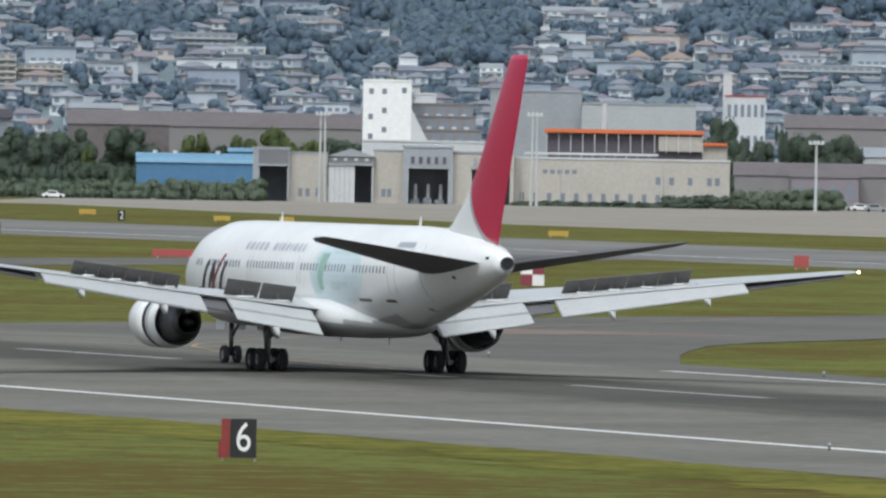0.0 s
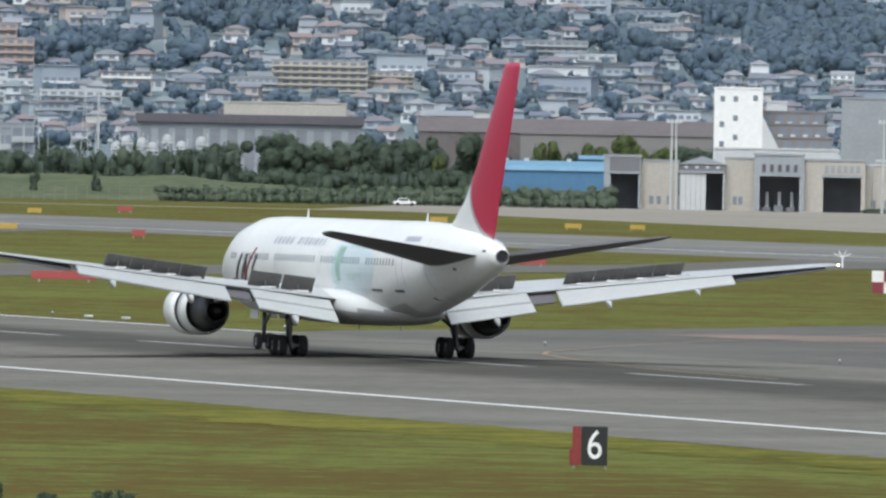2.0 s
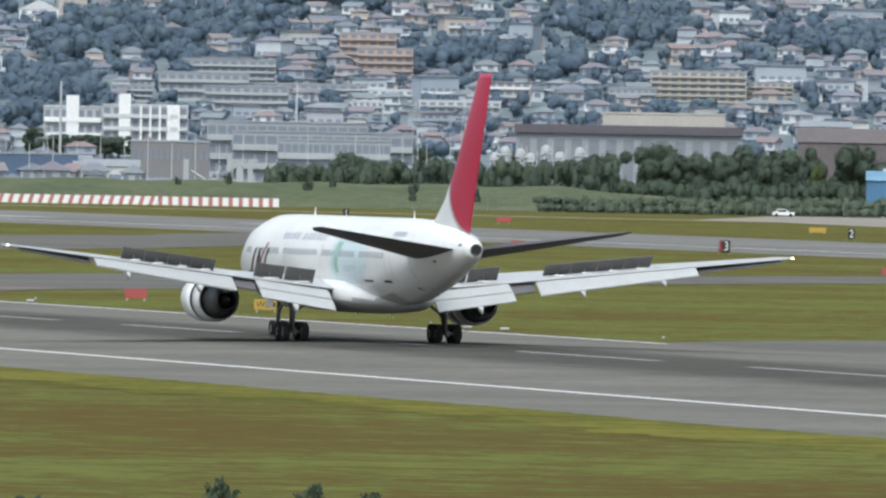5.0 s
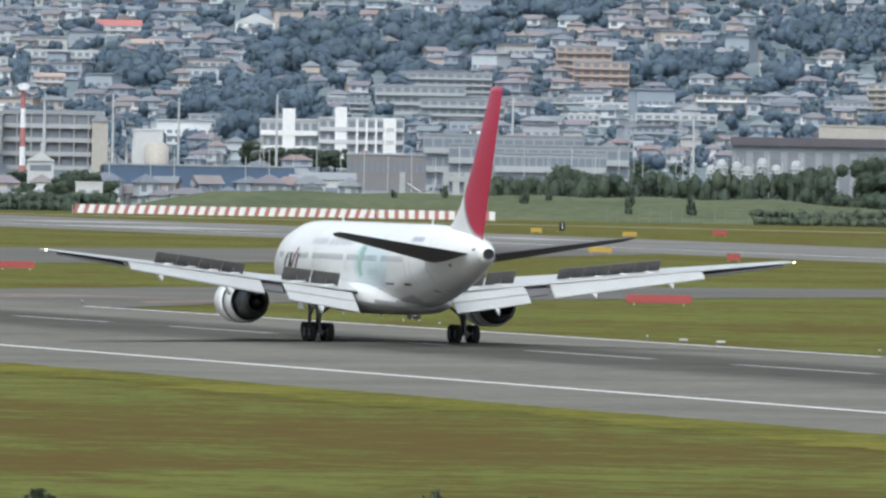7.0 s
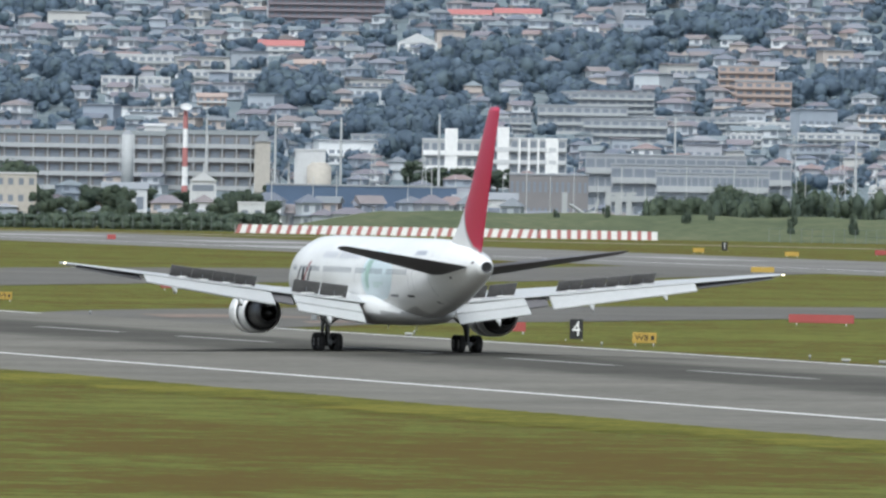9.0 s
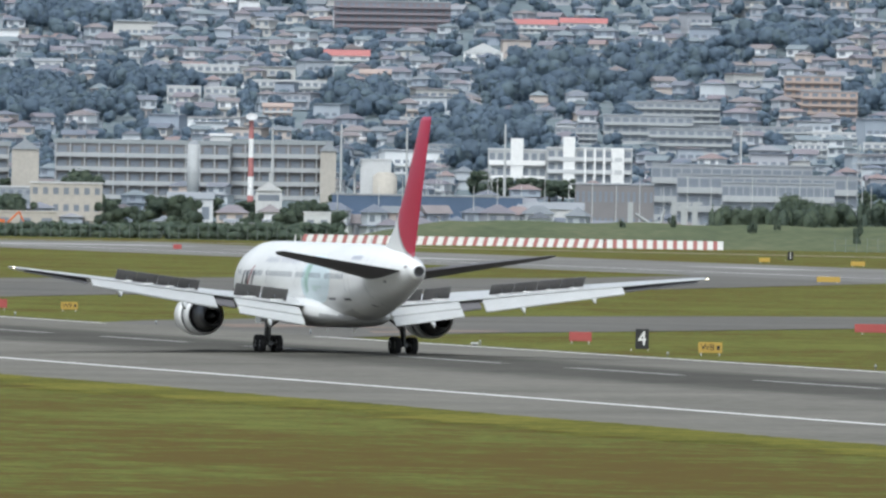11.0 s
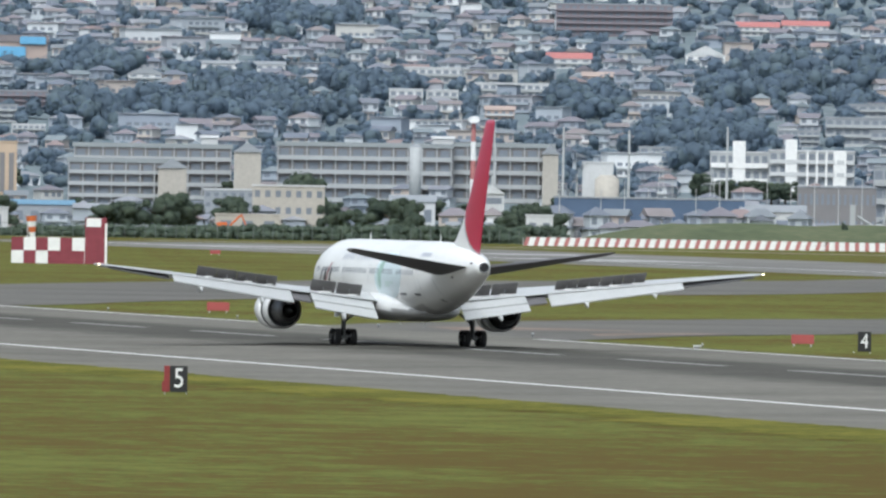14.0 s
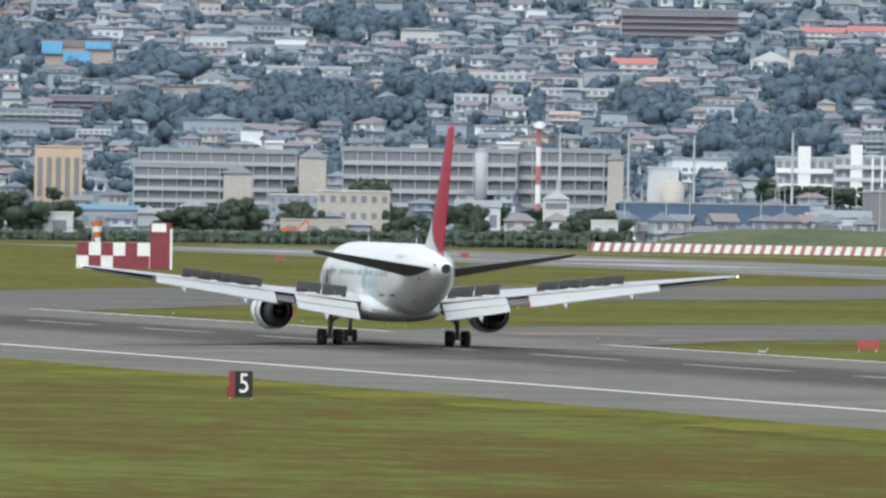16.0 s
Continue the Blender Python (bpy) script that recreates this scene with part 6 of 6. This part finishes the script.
def leaf_cloud(rnd, lobes, n, size):
    """Small leaf clumps spread over the lobes of a crown."""
    vs, fs = [], []
    for _ in range(n):
        c, r = lobes[rnd.randrange(len(lobes))]
        v = Vector((rnd.gauss(0, 1), rnd.gauss(0, 1), rnd.gauss(0, 1))).normalized() * (rnd.uniform(0.88, 1.14))
        p = Vector((c[0] + v.x * r[0], c[1] + v.y * r[1], c[2] + v.z * r[2]))
        up = (v + Vector((rnd.uniform(-0.25, 0.25), rnd.uniform(-0.25, 0.25), rnd.uniform(0.0, 0.5)))).normalized()
        q = up.to_track_quat("Z", "Y")
        s = size * rnd.uniform(0.5, 1.25)
        k = len(vs)
        for a in ((-s, -s * 0.7, 0), (s, -s * 0.6, 0.1 * s), (s * 0.7, s, 0), (-s * 0.8, s * 0.8, -0.1 * s)):
            vs.append(p + q @ Vector(a))
        fs.append((k, k + 1, k + 2, k + 3))
    # a dense leafy heart in each lobe
    for c, r in lobes:
        k = len(vs)
        j = [rnd.uniform(0.86, 1.02) for _ in range(12)]
        vs.extend(Vector((c[0] + v[0] * r[0] * q, c[1] + v[1] * r[1] * q, c[2] + v[2] * r[2] * q)) for v, q in zip(ICO, j))
        fs.extend((k + a, k + b, k + d) for a, b, d in ICOF)
    return vs, fs


def mesh_ob(name, vs, fs, mats, parent=None, mi=None, smooth=False):
    me = bpy.data.meshes.new(name)
    me.from_pydata([tuple(v) for v in vs], [], fs)
    for m in mats:
        me.materials.append(m)
    if mi is not None:
        me.polygons.foreach_set("material_index", mi)
    if smooth:
        me.polygons.foreach_set("use_smooth", [True] * len(me.polygons))
    me.update()
    ob = new(name, me)
    ob.parent = parent
    return ob


def tree_kind(seed, h, w, leaf, label):
    rnd = random.Random(seed)
    t = thing("tree", label, "tree", pose(0, 0, 0), "boundary trees")
    bm = bmesh.new()
    tube(bm, (0, 0, -0.3), (0.1, 0, h * 0.5), 0.035 * h, 0.02 * h, 8)
    for _ in range(6):
        a = rnd.uniform(0, 6.28)
        z = h * rnd.uniform(0.25, 0.5)
        tube(bm, (0, 0, z), (w * 0.32 * math.cos(a), w * 0.32 * math.sin(a), z + h * rnd.uniform(0.15, 0.3)), 0.014 * h, 0.006 * h, 6)
    part("trunk", bm, BARK, t)
    lobes = []
    for _ in range(22):
        a, q = rnd.uniform(0, 6.28), rnd.uniform(0, 0.40) * w
        z = h * rnd.uniform(0.28, 0.82)
        r = w * rnd.uniform(0.09, 0.19)
        lobes.append(((q * math.cos(a), q * math.sin(a), z), (r, r, min(r * 0.9, h - z))))
    vs, fs = leaf_cloud(rnd, lobes, 3600, 0.021 * h)
    mesh_ob("crown", vs, fs, [leaf], t, smooth=True)
    return t


KINDS = [tree_kind(5 + i, 10, 10, LEAF, "dark green broad-crowned tree by the boundary") for i in range(5)] + \
        [tree_kind(20 + i, 10, 9, LEAFLIGHT, "yellow-green round-crowned tree by the boundary") for i in range(2)]
used = set()


def plant(kind, u, vt, du, d):
    """A tree at reading u with its top at vt, du wide."""
    m = stand(u, d, vt)
    h, w = height(u, vt, d), across(du, d)
    m = m @ pose(0, 0, 0, 0, 0, (u * 37) % 360) 
    sc = Matrix.Diagonal((w / 10, w / 10, h / 10, 1))
    if kind not in used:
        used.add(kind)
        ob = KINDS[kind]
    else:
        ob = copy_thing(KINDS[kind], m)
    ob.matrix_basis = m @ sc
    return ob


rt = random.Random(3)
def grove(rows):
    for u, vt, du, d in rows:
        plant(rt.randrange(5), u, vt, du, d)


grove(((25, 215, 100, 3240), (62, 225, 80, 3230), (105, 206, 110, 3250), (150, 240, 70, 3225),
       (225, 208, 115, 3240), (-215, 215, 110, 3240), (-130, 208, 120, 3250), (-60, 215, 110, 3240),
       (-20, 235, 90, 3235), (-270, 240, 90, 3240), (-670, 230, 90, 3230), (-640, 240, 70, 3225),
       (400, 245, 70, 3260), (520, 236, 80, 3260), (590, 236, 90, 3255), (620, 240, 80, 3260)))
grove(((1270, 190, 90, 3270), (1245, 225, 70, 3260), (1345, 222, 80, 3265), (1300, 235, 70, 3260),
       (1440, 222, 110, 3200), (1490, 228, 90, 3210), (1545, 262, 80, 3230), (1400, 240, 60, 3205),
       (1385, 195, 30, 3240), (-2150, 218, 95, 3290), (-2190, 230, 70, 3285), (-1925, 185, 100, 3360),
       (-1960, 195, 60, 3358), (-1765, 222, 80, 3300), (-1740, 235, 60, 3296), (-2250, 236, 80, 3290)))
grove(((-2290, 244, 70, 3288), (-1560, 250, 70, 3280), (-1510, 244, 90, 3290), (-1580, 260, 60, 3276),
       (-1880, 240, 60, 3300), (-1630, 262, 50, 3278), (-2560, 205, 130, 3150), (-2620, 210, 120, 3160),
       (-2700, 205, 130, 3155), (-2470, 225, 70, 3330), (-1830, 250, 60, 3290), (-2040, 240, 60, 3300)))
for u, vt, du, d in ((340, 218, 70, 3235), (440, 225, 80, 3245), (478, 212, 90, 3250), (545, 232, 70, 3245), (505, 236, 60, 3240), (365, 240, 50, 3238), (160, 250, 40, 3222)):
    plant(5 + rt.randrange(2), u, vt, du, d)


grove([(-1225 + 24 * i, 188 + (i * 11) % 13 + 2 * i, 58, 3462 - 3 * (i % 3)) for i in range(8)])
grove([(-2330 + 88 * i, 226 + (i * 13) % 18, 60 + (i * 7) % 30, 3372 + (i * 11) % 30) for i in range(10)])
# young trees on the bank
for u, vt, du, d in ((-978, 270, 15, 3150), (-888, 268, 16, 3148), (-745, 278, 22, 3140), (-700, 272, 17, 3146), (-560, 284, 20, 3120), (-450, 288, 22, 3118)):
    plant(rt.randrange(5), u, vt, du, d)


def hedge(u0, u1, d, vtop, jitter, depth, name, label, leaf=LEAF, size=0.5, dens=1.0):
    rnd = random.Random(int(u0 + d))
    lobes = []
    L = across(u1 - u0, d)
    n = int(L / 0.75)
    vs, fs = [], []
    for i in range(n):
        u = u0 + (u1 - u0) * (i + rnd.random()) / n
        top = max(0.8, height(u, vtop + rnd.uniform(-jitter, jitter), d))
        dd = d + rnd.uniform(0, depth)
        p = sight(u, vtop, dd)
        z0 = rise(p.x, p.y)
        q, r = rnd.uniform(0.45, 0.82), rnd.uniform(0.6, 1.7)
        lobes.append(((p.x, p.y, z0 + top * q), (r, r, top * (1 - q))))
        lobes.append(((p.x + rnd.uniform(-1, 1), p.y - rnd.uniform(0, 1), z0 + top * 0.28), (rnd.uniform(1.0, 1.9), 1.2, top * 0.3)))
    vs, fs = leaf_cloud(rnd, lobes, int(n * 76 * dens), size * 0.55)
    ob = mesh_ob(name, vs, fs, [leaf], smooth=True)
    tagged(ob, label, "hedge", kind="stuff")


hedge(-640, -200, 3205, 256, 16, 14, "shrub_belt", "dense dark green shrub belt behind the fence", dens=1.6)
hedge(-200, 245, 3200, 290, 5, 8, "shrub_belt", "clipped dark green hedge behind the fence", dens=1.6)
hedge(-820, -640, 3190, 258, 4, 5, "shrub_belt", "clipped green hedge on the bank", dens=1.4)
hedge(-2760, -1470, 3140, 286, 4, 6, "shrub_belt", "long dark boundary hedge", LEAFMID, dens=1.5)
hedge(-340, 460, 3085, 320, 7, 10, "shrub_belt", "low green growth along the fence", LEAFWEED, dens=1.4)
hedge(1180, 1400, 3098, 350, 6, 3, "shrub_belt", "low shrubs before the workshop wall", dens=1.2)
hedge(1300, 1480, 3090, 340, 8, 3, "shrub_belt", "uneven green growth before the sheds", LEAFWEED, dens=1.0)
hedge(910, 1180, 3098, 358, 3, 2, "shrub_belt", "low planting along the workshop wall", dens=0.8)


def bank():
    """A grassed embankment behind the marker fence."""
    bm = bmesh.new()
    rows = []
    for i in range(41):
        u = -1500 + 1720 * i / 40
        e = min(1, i / 5, (40 - i) / 12)
        row = []
        for d, z in ((3095, -0.02), (3125, 2.0), (3150, 4.0), (3170, 4.6), (3240, 4.4), (3300, -0.02)):
            p = sight(u, 300, d)
            row.append(bm.verts.new((p.x, p.y, max(-0.02, z * e + (0.25 * math.sin(i * 1.3 + d) if z > 0 else 0) * e))))
        rows.append(row)
    for a, b in zip(rows, rows[1:]):
        for j in range(5):
            bm.faces.new((a[j], b[j], b[j + 1], a[j + 1]))
    bmesh.ops.recalc_face_normals(bm, faces=bm.faces[:])
    tagged(part("embankment", bm, BANK, smooth=True), "grassed embankment beyond the runway end", "embankment", kind="structure")


bank()

# ---- the hillside town ----
WOODS = [(-2130, 96, 300, 22), (-1250, 160, 120, 46), (-1445, 88, 85, 22), (-1130, 55, 110, 30), (800, 70, 130, 60), (700, 20, 120, 30), (-900, 30, 90, 26), (-960, 105, 40, 40), (200, 60, 160, 26), (-200, 30, 120, 30), (1300, 60, 120, 26), (1000, -30, 200, 26), (-1120, 40, 100, 26),
         (-2350, 20, 120, 18), (-2560, -20, 110, 20), (-500, 85, 110, 16), (480, 95, 90, 18), (-1820, 60, 90, 14), (-700, -20, 120, 22), (100, -60, 240, 22), (-1960, -60, 120, 16), (1500, 20, 100, 24), (-2050, 60, 80, 12), (-300, 108, 60, 12), (640, 120, 60, 20)]


def wooded(u, v):
    return any(((u - a) / c) ** 2 + ((v - b) / e) ** 2 < 1 for a, b, c, e in WOODS)


def cleared(u, v):
    return any(a < u < b and c < v < e for a, b, c, e in CLEAR)


def reading(x, y, z):
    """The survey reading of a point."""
    d = math.hypot(x, y)
    v = LEVEL - (z - EYE.z) / d * UNIT
    u = 784 + (math.atan2(x, y) - BEARING0) * UNIT
    return u, v + LEAN * (u - 784)


def house_bits(w, dp, h, rh, hip, two, balcony=False):
    """Walls, roof and windows of a house as vertex and face lists; the front looks along -y."""
    a, b = w / 2, dp / 2
    wv, wf, rv, rf, wins = [], [], [], [], []

    def cuboid(x0, x1, y0, y1, z0, z1):
        k = len(wv)
        wv.extend([(x0, y0, z0), (x1, y0, z0), (x1, y1, z0), (x0, y1, z0), (x0, y0, z1), (x1, y0, z1), (x1, y1, z1), (x0, y1, z1)])
        wf.extend([tuple(k + i for i in f) for f in ((0, 1, 5, 4), (1, 2, 6, 5), (2, 3, 7, 6), (3, 0, 4, 7), (4, 5, 6, 7))])

    def hipped(x0, x1, y0, y1, z, rise_, share_):
        k, ym = len(rv), (y0 + y1) / 2
        q = min((y1 - y0) / 2 * share_, (x1 - x0) * 0.48)
        rv.extend([(x0, y0, z), (x1, y0, z), (x1, y1, z), (x0, y1, z), (x0 + q, ym, z + rise_), (x1 - q, ym, z + rise_)])
        rf.extend([tuple(k + i for i in f) for f in ((0, 1, 5, 4), (1, 2, 5), (2, 3, 4, 5), (3, 0, 4), (3, 2, 1, 0))])

    def pane(c, hw, z, hz, y):
        wins.append([(c - hw, y, z - hz), (c + hw, y, z - hz), (c + hw, y, z + hz), (c - hw, y, z + hz)])

    o = 0.45
    if two:
        low = h * 0.5
        cuboid(-a, a, -b, b, -1.5, low)
        hipped(-a - o, a + o, -b - o, b + o, low - 0.08, 0.55, 1.0)
        x0, x1 = -a * 0.86, a * (0.86 if balcony else 0.7)
        cuboid(x0, x1, -b + 0.45, b - 0.2, low - 0.3, h)
        hipped(x0 - o, x1 + o, -b + 0.45 - o, b - 0.2 + o, h - 0.08, rh, hip)
        for f in (-0.5, 0.4):
            pane(f * a, 0.20 * a, low + (h - low) * 0.55, (h - low) * 0.26, -b + 0.41)
        if balcony:
            cuboid(x0 + 0.3, x1 - 0.3, -b - 0.45, -b + 0.3, low + 0.05, low + 0.62)
        for f in (-0.6, -0.05, 0.55):
            pane(f * a, 0.17 * a, low * 0.52, low * 0.26, -b - 0.04)
    else:
        cuboid(-a, a, -b, b, -1.5, h)
        hipped(-a - o, a + o, -b - o, b + o, h - 0.08, rh, hip)
        for f in (-0.55, 0.1, 0.6):
            pane(f * a, 0.17 * a, h * 0.5, h * 0.22, -b - 0.04)
    return (wv, wf), (rv, rf), wins


STYLES = []
rs = random.Random(11)
for i in range(10):
    STYLES.append((rs.uniform(4.6, 7.6), rs.uniform(4.0, 5.6), rs.choice((2.3, 3.8, 4.2, 4.0)), rs.uniform(0.9, 1.4), rs.choice((1.0, 0.8, 0.0, 1.0)), i % 3 == 0))
HOUSES = []
for i, (w, dp, h, rh, hip, bal) in enumerate(STYLES):
    e = thing("house", ("two-storey" if h > 3 else "single-storey") + " tiled-roof house on the wooded hillside", "house", pose(0, 0, 0), "hillside houses")
    wall, roof, wins = house_bits(w, dp, h, rh, hip, h > 3, bal)
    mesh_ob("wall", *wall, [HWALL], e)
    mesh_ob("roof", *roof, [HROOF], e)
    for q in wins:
        mesh_ob("window", q, [(0, 1, 2, 3)], [WINHAZE], e)
    HOUSES.append(e)


def town():
    rnd = random.Random(21)
    spots = []
    d = 3500.0
    while d < 4900:
        u = -2800 + rnd.uniform(0, 60)
        while u < 1800:
            dd = d + rnd.uniform(-9, 9)
            p = sight(u, 200, dd)
            z = rise(p.x, p.y)
            uu, vv = reading(p.x, p.y, z)
            if not wooded(uu, vv) and not cleared(uu, vv) and rnd.random() < 0.50:
                spots.append((dd, p.x, p.y, z))
            u += rnd.uniform(40, 82) * 4200 / d
        d += 20
    spots.sort()
    seen = set()
    wv, wf, rv, rf, gv, gf, bv, bf = [], [], [], [], [], [], [], []
    tv, tf = [], []

    def grow(x, y, z, r, h, n, size, lobes_n):
        lobes = [((x + rnd.uniform(-r, r) * 0.6, y + rnd.uniform(-r, r) * 0.6, z + h * rnd.uniform(0.35, 0.72)), (r * rnd.uniform(0.5, 0.8), r * rnd.uniform(0.5, 0.8), h * rnd.uniform(0.26, 0.40))) for _ in range(lobes_n)]
        a, b = leaf_cloud(rnd, lobes, n, size)
        o = len(tv)
        tv.extend(a)
        tf.extend(tuple(j + o for j in f) for f in b)

    for k, (dd, x, y, z) in enumerate(spots):
        i = rnd.randrange(10)
        bearing = math.atan2(x, y)
        yaw = -math.degrees(bearing) + rnd.choice((0, 0, 14, -18, 90, 25, -30)) + rnd.uniform(-8, 8)
        m = pose(x, y, z, 0, 0, yaw)
        # garden trees before and beside the house
        for _ in range(rnd.choice((0, 1, 1, 2))):
            gx, gy = rnd.uniform(-5.5, 5.5), rnd.uniform(3.2, 6.0)
            px, py = x + gx * math.cos(bearing) - gy * math.sin(bearing), y - gx * math.sin(bearing) - gy * math.cos(bearing)
            grow(px, py, rise(px, py), rnd.uniform(1.1, 2.0), rnd.uniform(2.0, 3.6), 34, 0.30, 2)
        if k < 150:
            if i not in seen:
                seen.add(i)
                HOUSES[i].matrix_basis = m
            else:
                copy_thing(HOUSES[i], m)
            continue
        w, dp, h, rh, hip, bal = STYLES[i]
        flat = rnd.random() < 0.13
        if flat:
            w, dp, h, rh, hip = rnd.uniform(6, 14), rnd.uniform(4.5, 6), rnd.uniform(3.6, 5.8), 0.2, 0.0
        wall, roof, wins = house_bits(w * rnd.uniform(0.85, 1.2), dp, h * rnd.uniform(0.9, 1.15), rh, hip, h > 3 and not flat, rnd.random() < 0.4)
        if flat:
            a, b, n = w * 0.42, dp / 2 + 0.04, int(w / 2.1)
            wins = []
            for f in range(int(h / 1.9)):
                for j in range(n):
                    c, zz = -a + 2 * a * (j + 0.5) / n, 1.0 + 1.9 * f
                    wins.append([(c - 0.62, -b, zz - 0.42), (c + 0.62, -b, zz - 0.42), (c + 0.62, -b, zz + 0.42), (c - 0.62, -b, zz + 0.42)])
                # a balcony front on each floor
                o = len(bv)
                bv.extend(m @ Vector(q) for q in ((-a, -b - 0.7, 0.05 + 1.9 * f), (a, -b - 0.7, 0.05 + 1.9 * f), (a, -b - 0.7, 0.62 + 1.9 * f), (-a, -b - 0.7, 0.62 + 1.9 * f), (-a, -b, 0.62 + 1.9 * f), (a, -b, 0.62 + 1.9 * f), (-a, -b, 0.05 + 1.9 * f), (a, -b, 0.05 + 1.9 * f)))
                bf.extend(tuple(o + j for j in q) for q in ((0, 1, 2, 3), (3, 2, 5, 4), (0, 3, 4, 6), (2, 1, 7, 5)))
        for (vs, fs), V, F in ((wall, wv, wf), (roof, rv, rf)):
            o = len(V)
            V.extend(m @ Vector(q) for q in vs)
            F.extend(tuple(j + o for j in f) for f in fs)
        for q in wins:
            o = len(gv)
            gv.extend(m @ Vector(c) for c in q)
            gf.append((o, o + 1, o + 2, o + 3))
    e = thing("hillside_town", "many small houses with grey tiled roofs among trees, paled for haze", "town", pose(0, 0, 0), kind="stuff")
    for nm, V, F, mt in (("town_walls", wv, wf, HWALLS), ("town_roofs", rv, rf, HROOFS), ("town_windows", gv, gf, WINHAZE), ("town_balconies", bv, bf, HWALLS)):
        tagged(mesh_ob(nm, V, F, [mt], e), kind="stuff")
    # trees over the hillside
    d = 3470.0
    while d < 4930:
        u = -2820 + rnd.uniform(0, 40)
        while u < 1820:
            dd = d + rnd.uniform(-8, 8)
            p = sight(u, 200, dd)
            z = rise(p.x, p.y)
            uu, vv = reading(p.x, p.y, z)
            if cleared(uu, vv):
                u += 30
            elif wooded(uu, vv):
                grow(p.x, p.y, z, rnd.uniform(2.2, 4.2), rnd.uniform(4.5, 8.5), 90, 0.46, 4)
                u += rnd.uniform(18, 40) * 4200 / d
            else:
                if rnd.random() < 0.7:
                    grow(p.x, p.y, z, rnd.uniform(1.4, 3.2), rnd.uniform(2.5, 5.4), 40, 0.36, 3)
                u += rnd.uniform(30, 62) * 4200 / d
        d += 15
    tagged(mesh_ob("hillside_trees", tv, tf, [LEAFHAZE], smooth=True), "dense blue-green trees between the hillside houses, tinted for haze", "trees", kind="stuff")


town()

# low houses and gardens between the fence and the hill
rl = random.Random(8)

for row, (d0, vlow) in enumerate(((3308, 0), (3330, 0), (3352, 0), (3378, 0), (3404, 0), (3436, 0), (3462, 0))):
    u = -2750 + rl.uniform(0, 40)
    while u < 1650:
        if (u < -640 or u > 640) and rl.random() < (0.6 if u < 0 else 0.25):
            m = stand(u, d0 + rl.uniform(-8, 8)) @ pose(0, 0, 0, 0, 0, rl.choice((0, 15, -20, 90)) + rl.uniform(-6, 6))
            copy_thing(HOUSES[rl.randrange(10)], m @ Matrix.Diagonal((1.0, 1.0, 1.35 if row == 0 else 0.9, 1)))
        elif rl.random() < 0.5:
            KIND = KINDS[rl.randrange(5)]
            copy_thing(KIND, stand(u, d0)).scale = (0.45, 0.45, rl.uniform(0.35, 0.6))
        u += rl.uniform(50, 115)

for i in range(13):
    copy_thing(HOUSES[(i * 7) % 10], stand(-1485 + 36 * i, 3303 + 4 * (i % 2)) @ pose(0, 0, 0, 0, 0, (-12, 8, 20)[i % 3]) @ Matrix.Diagonal((1.15, 1.1, 1.5, 1)))

# blue sheeting over a building under repair
s, w, top = block("sheeted_house", "house roof partly under bright blue sheeting", "house", -2510, -2386, -52, foot(-2450, -10), 8, PINK, BROWNROOF, roof_h=1.8)
for x0, x1, z0, z1 in ((-w / 2 - 0.3, -w / 2 + 5.0, top - 1.9, top + 1.3), (w / 2 - 7.0, w / 2 - 0.4, top - 0.6, top + 1.4), (-w / 2 + 5.2, w / 2 - 5.5, top - 4.0, top - 1.2)):
    part("blue_sheet", bevelled((x0, x1, -0.75, -0.4, z0, z1), r=0.15), SHEETBLUE, s, "bright blue sheeting")



motions()
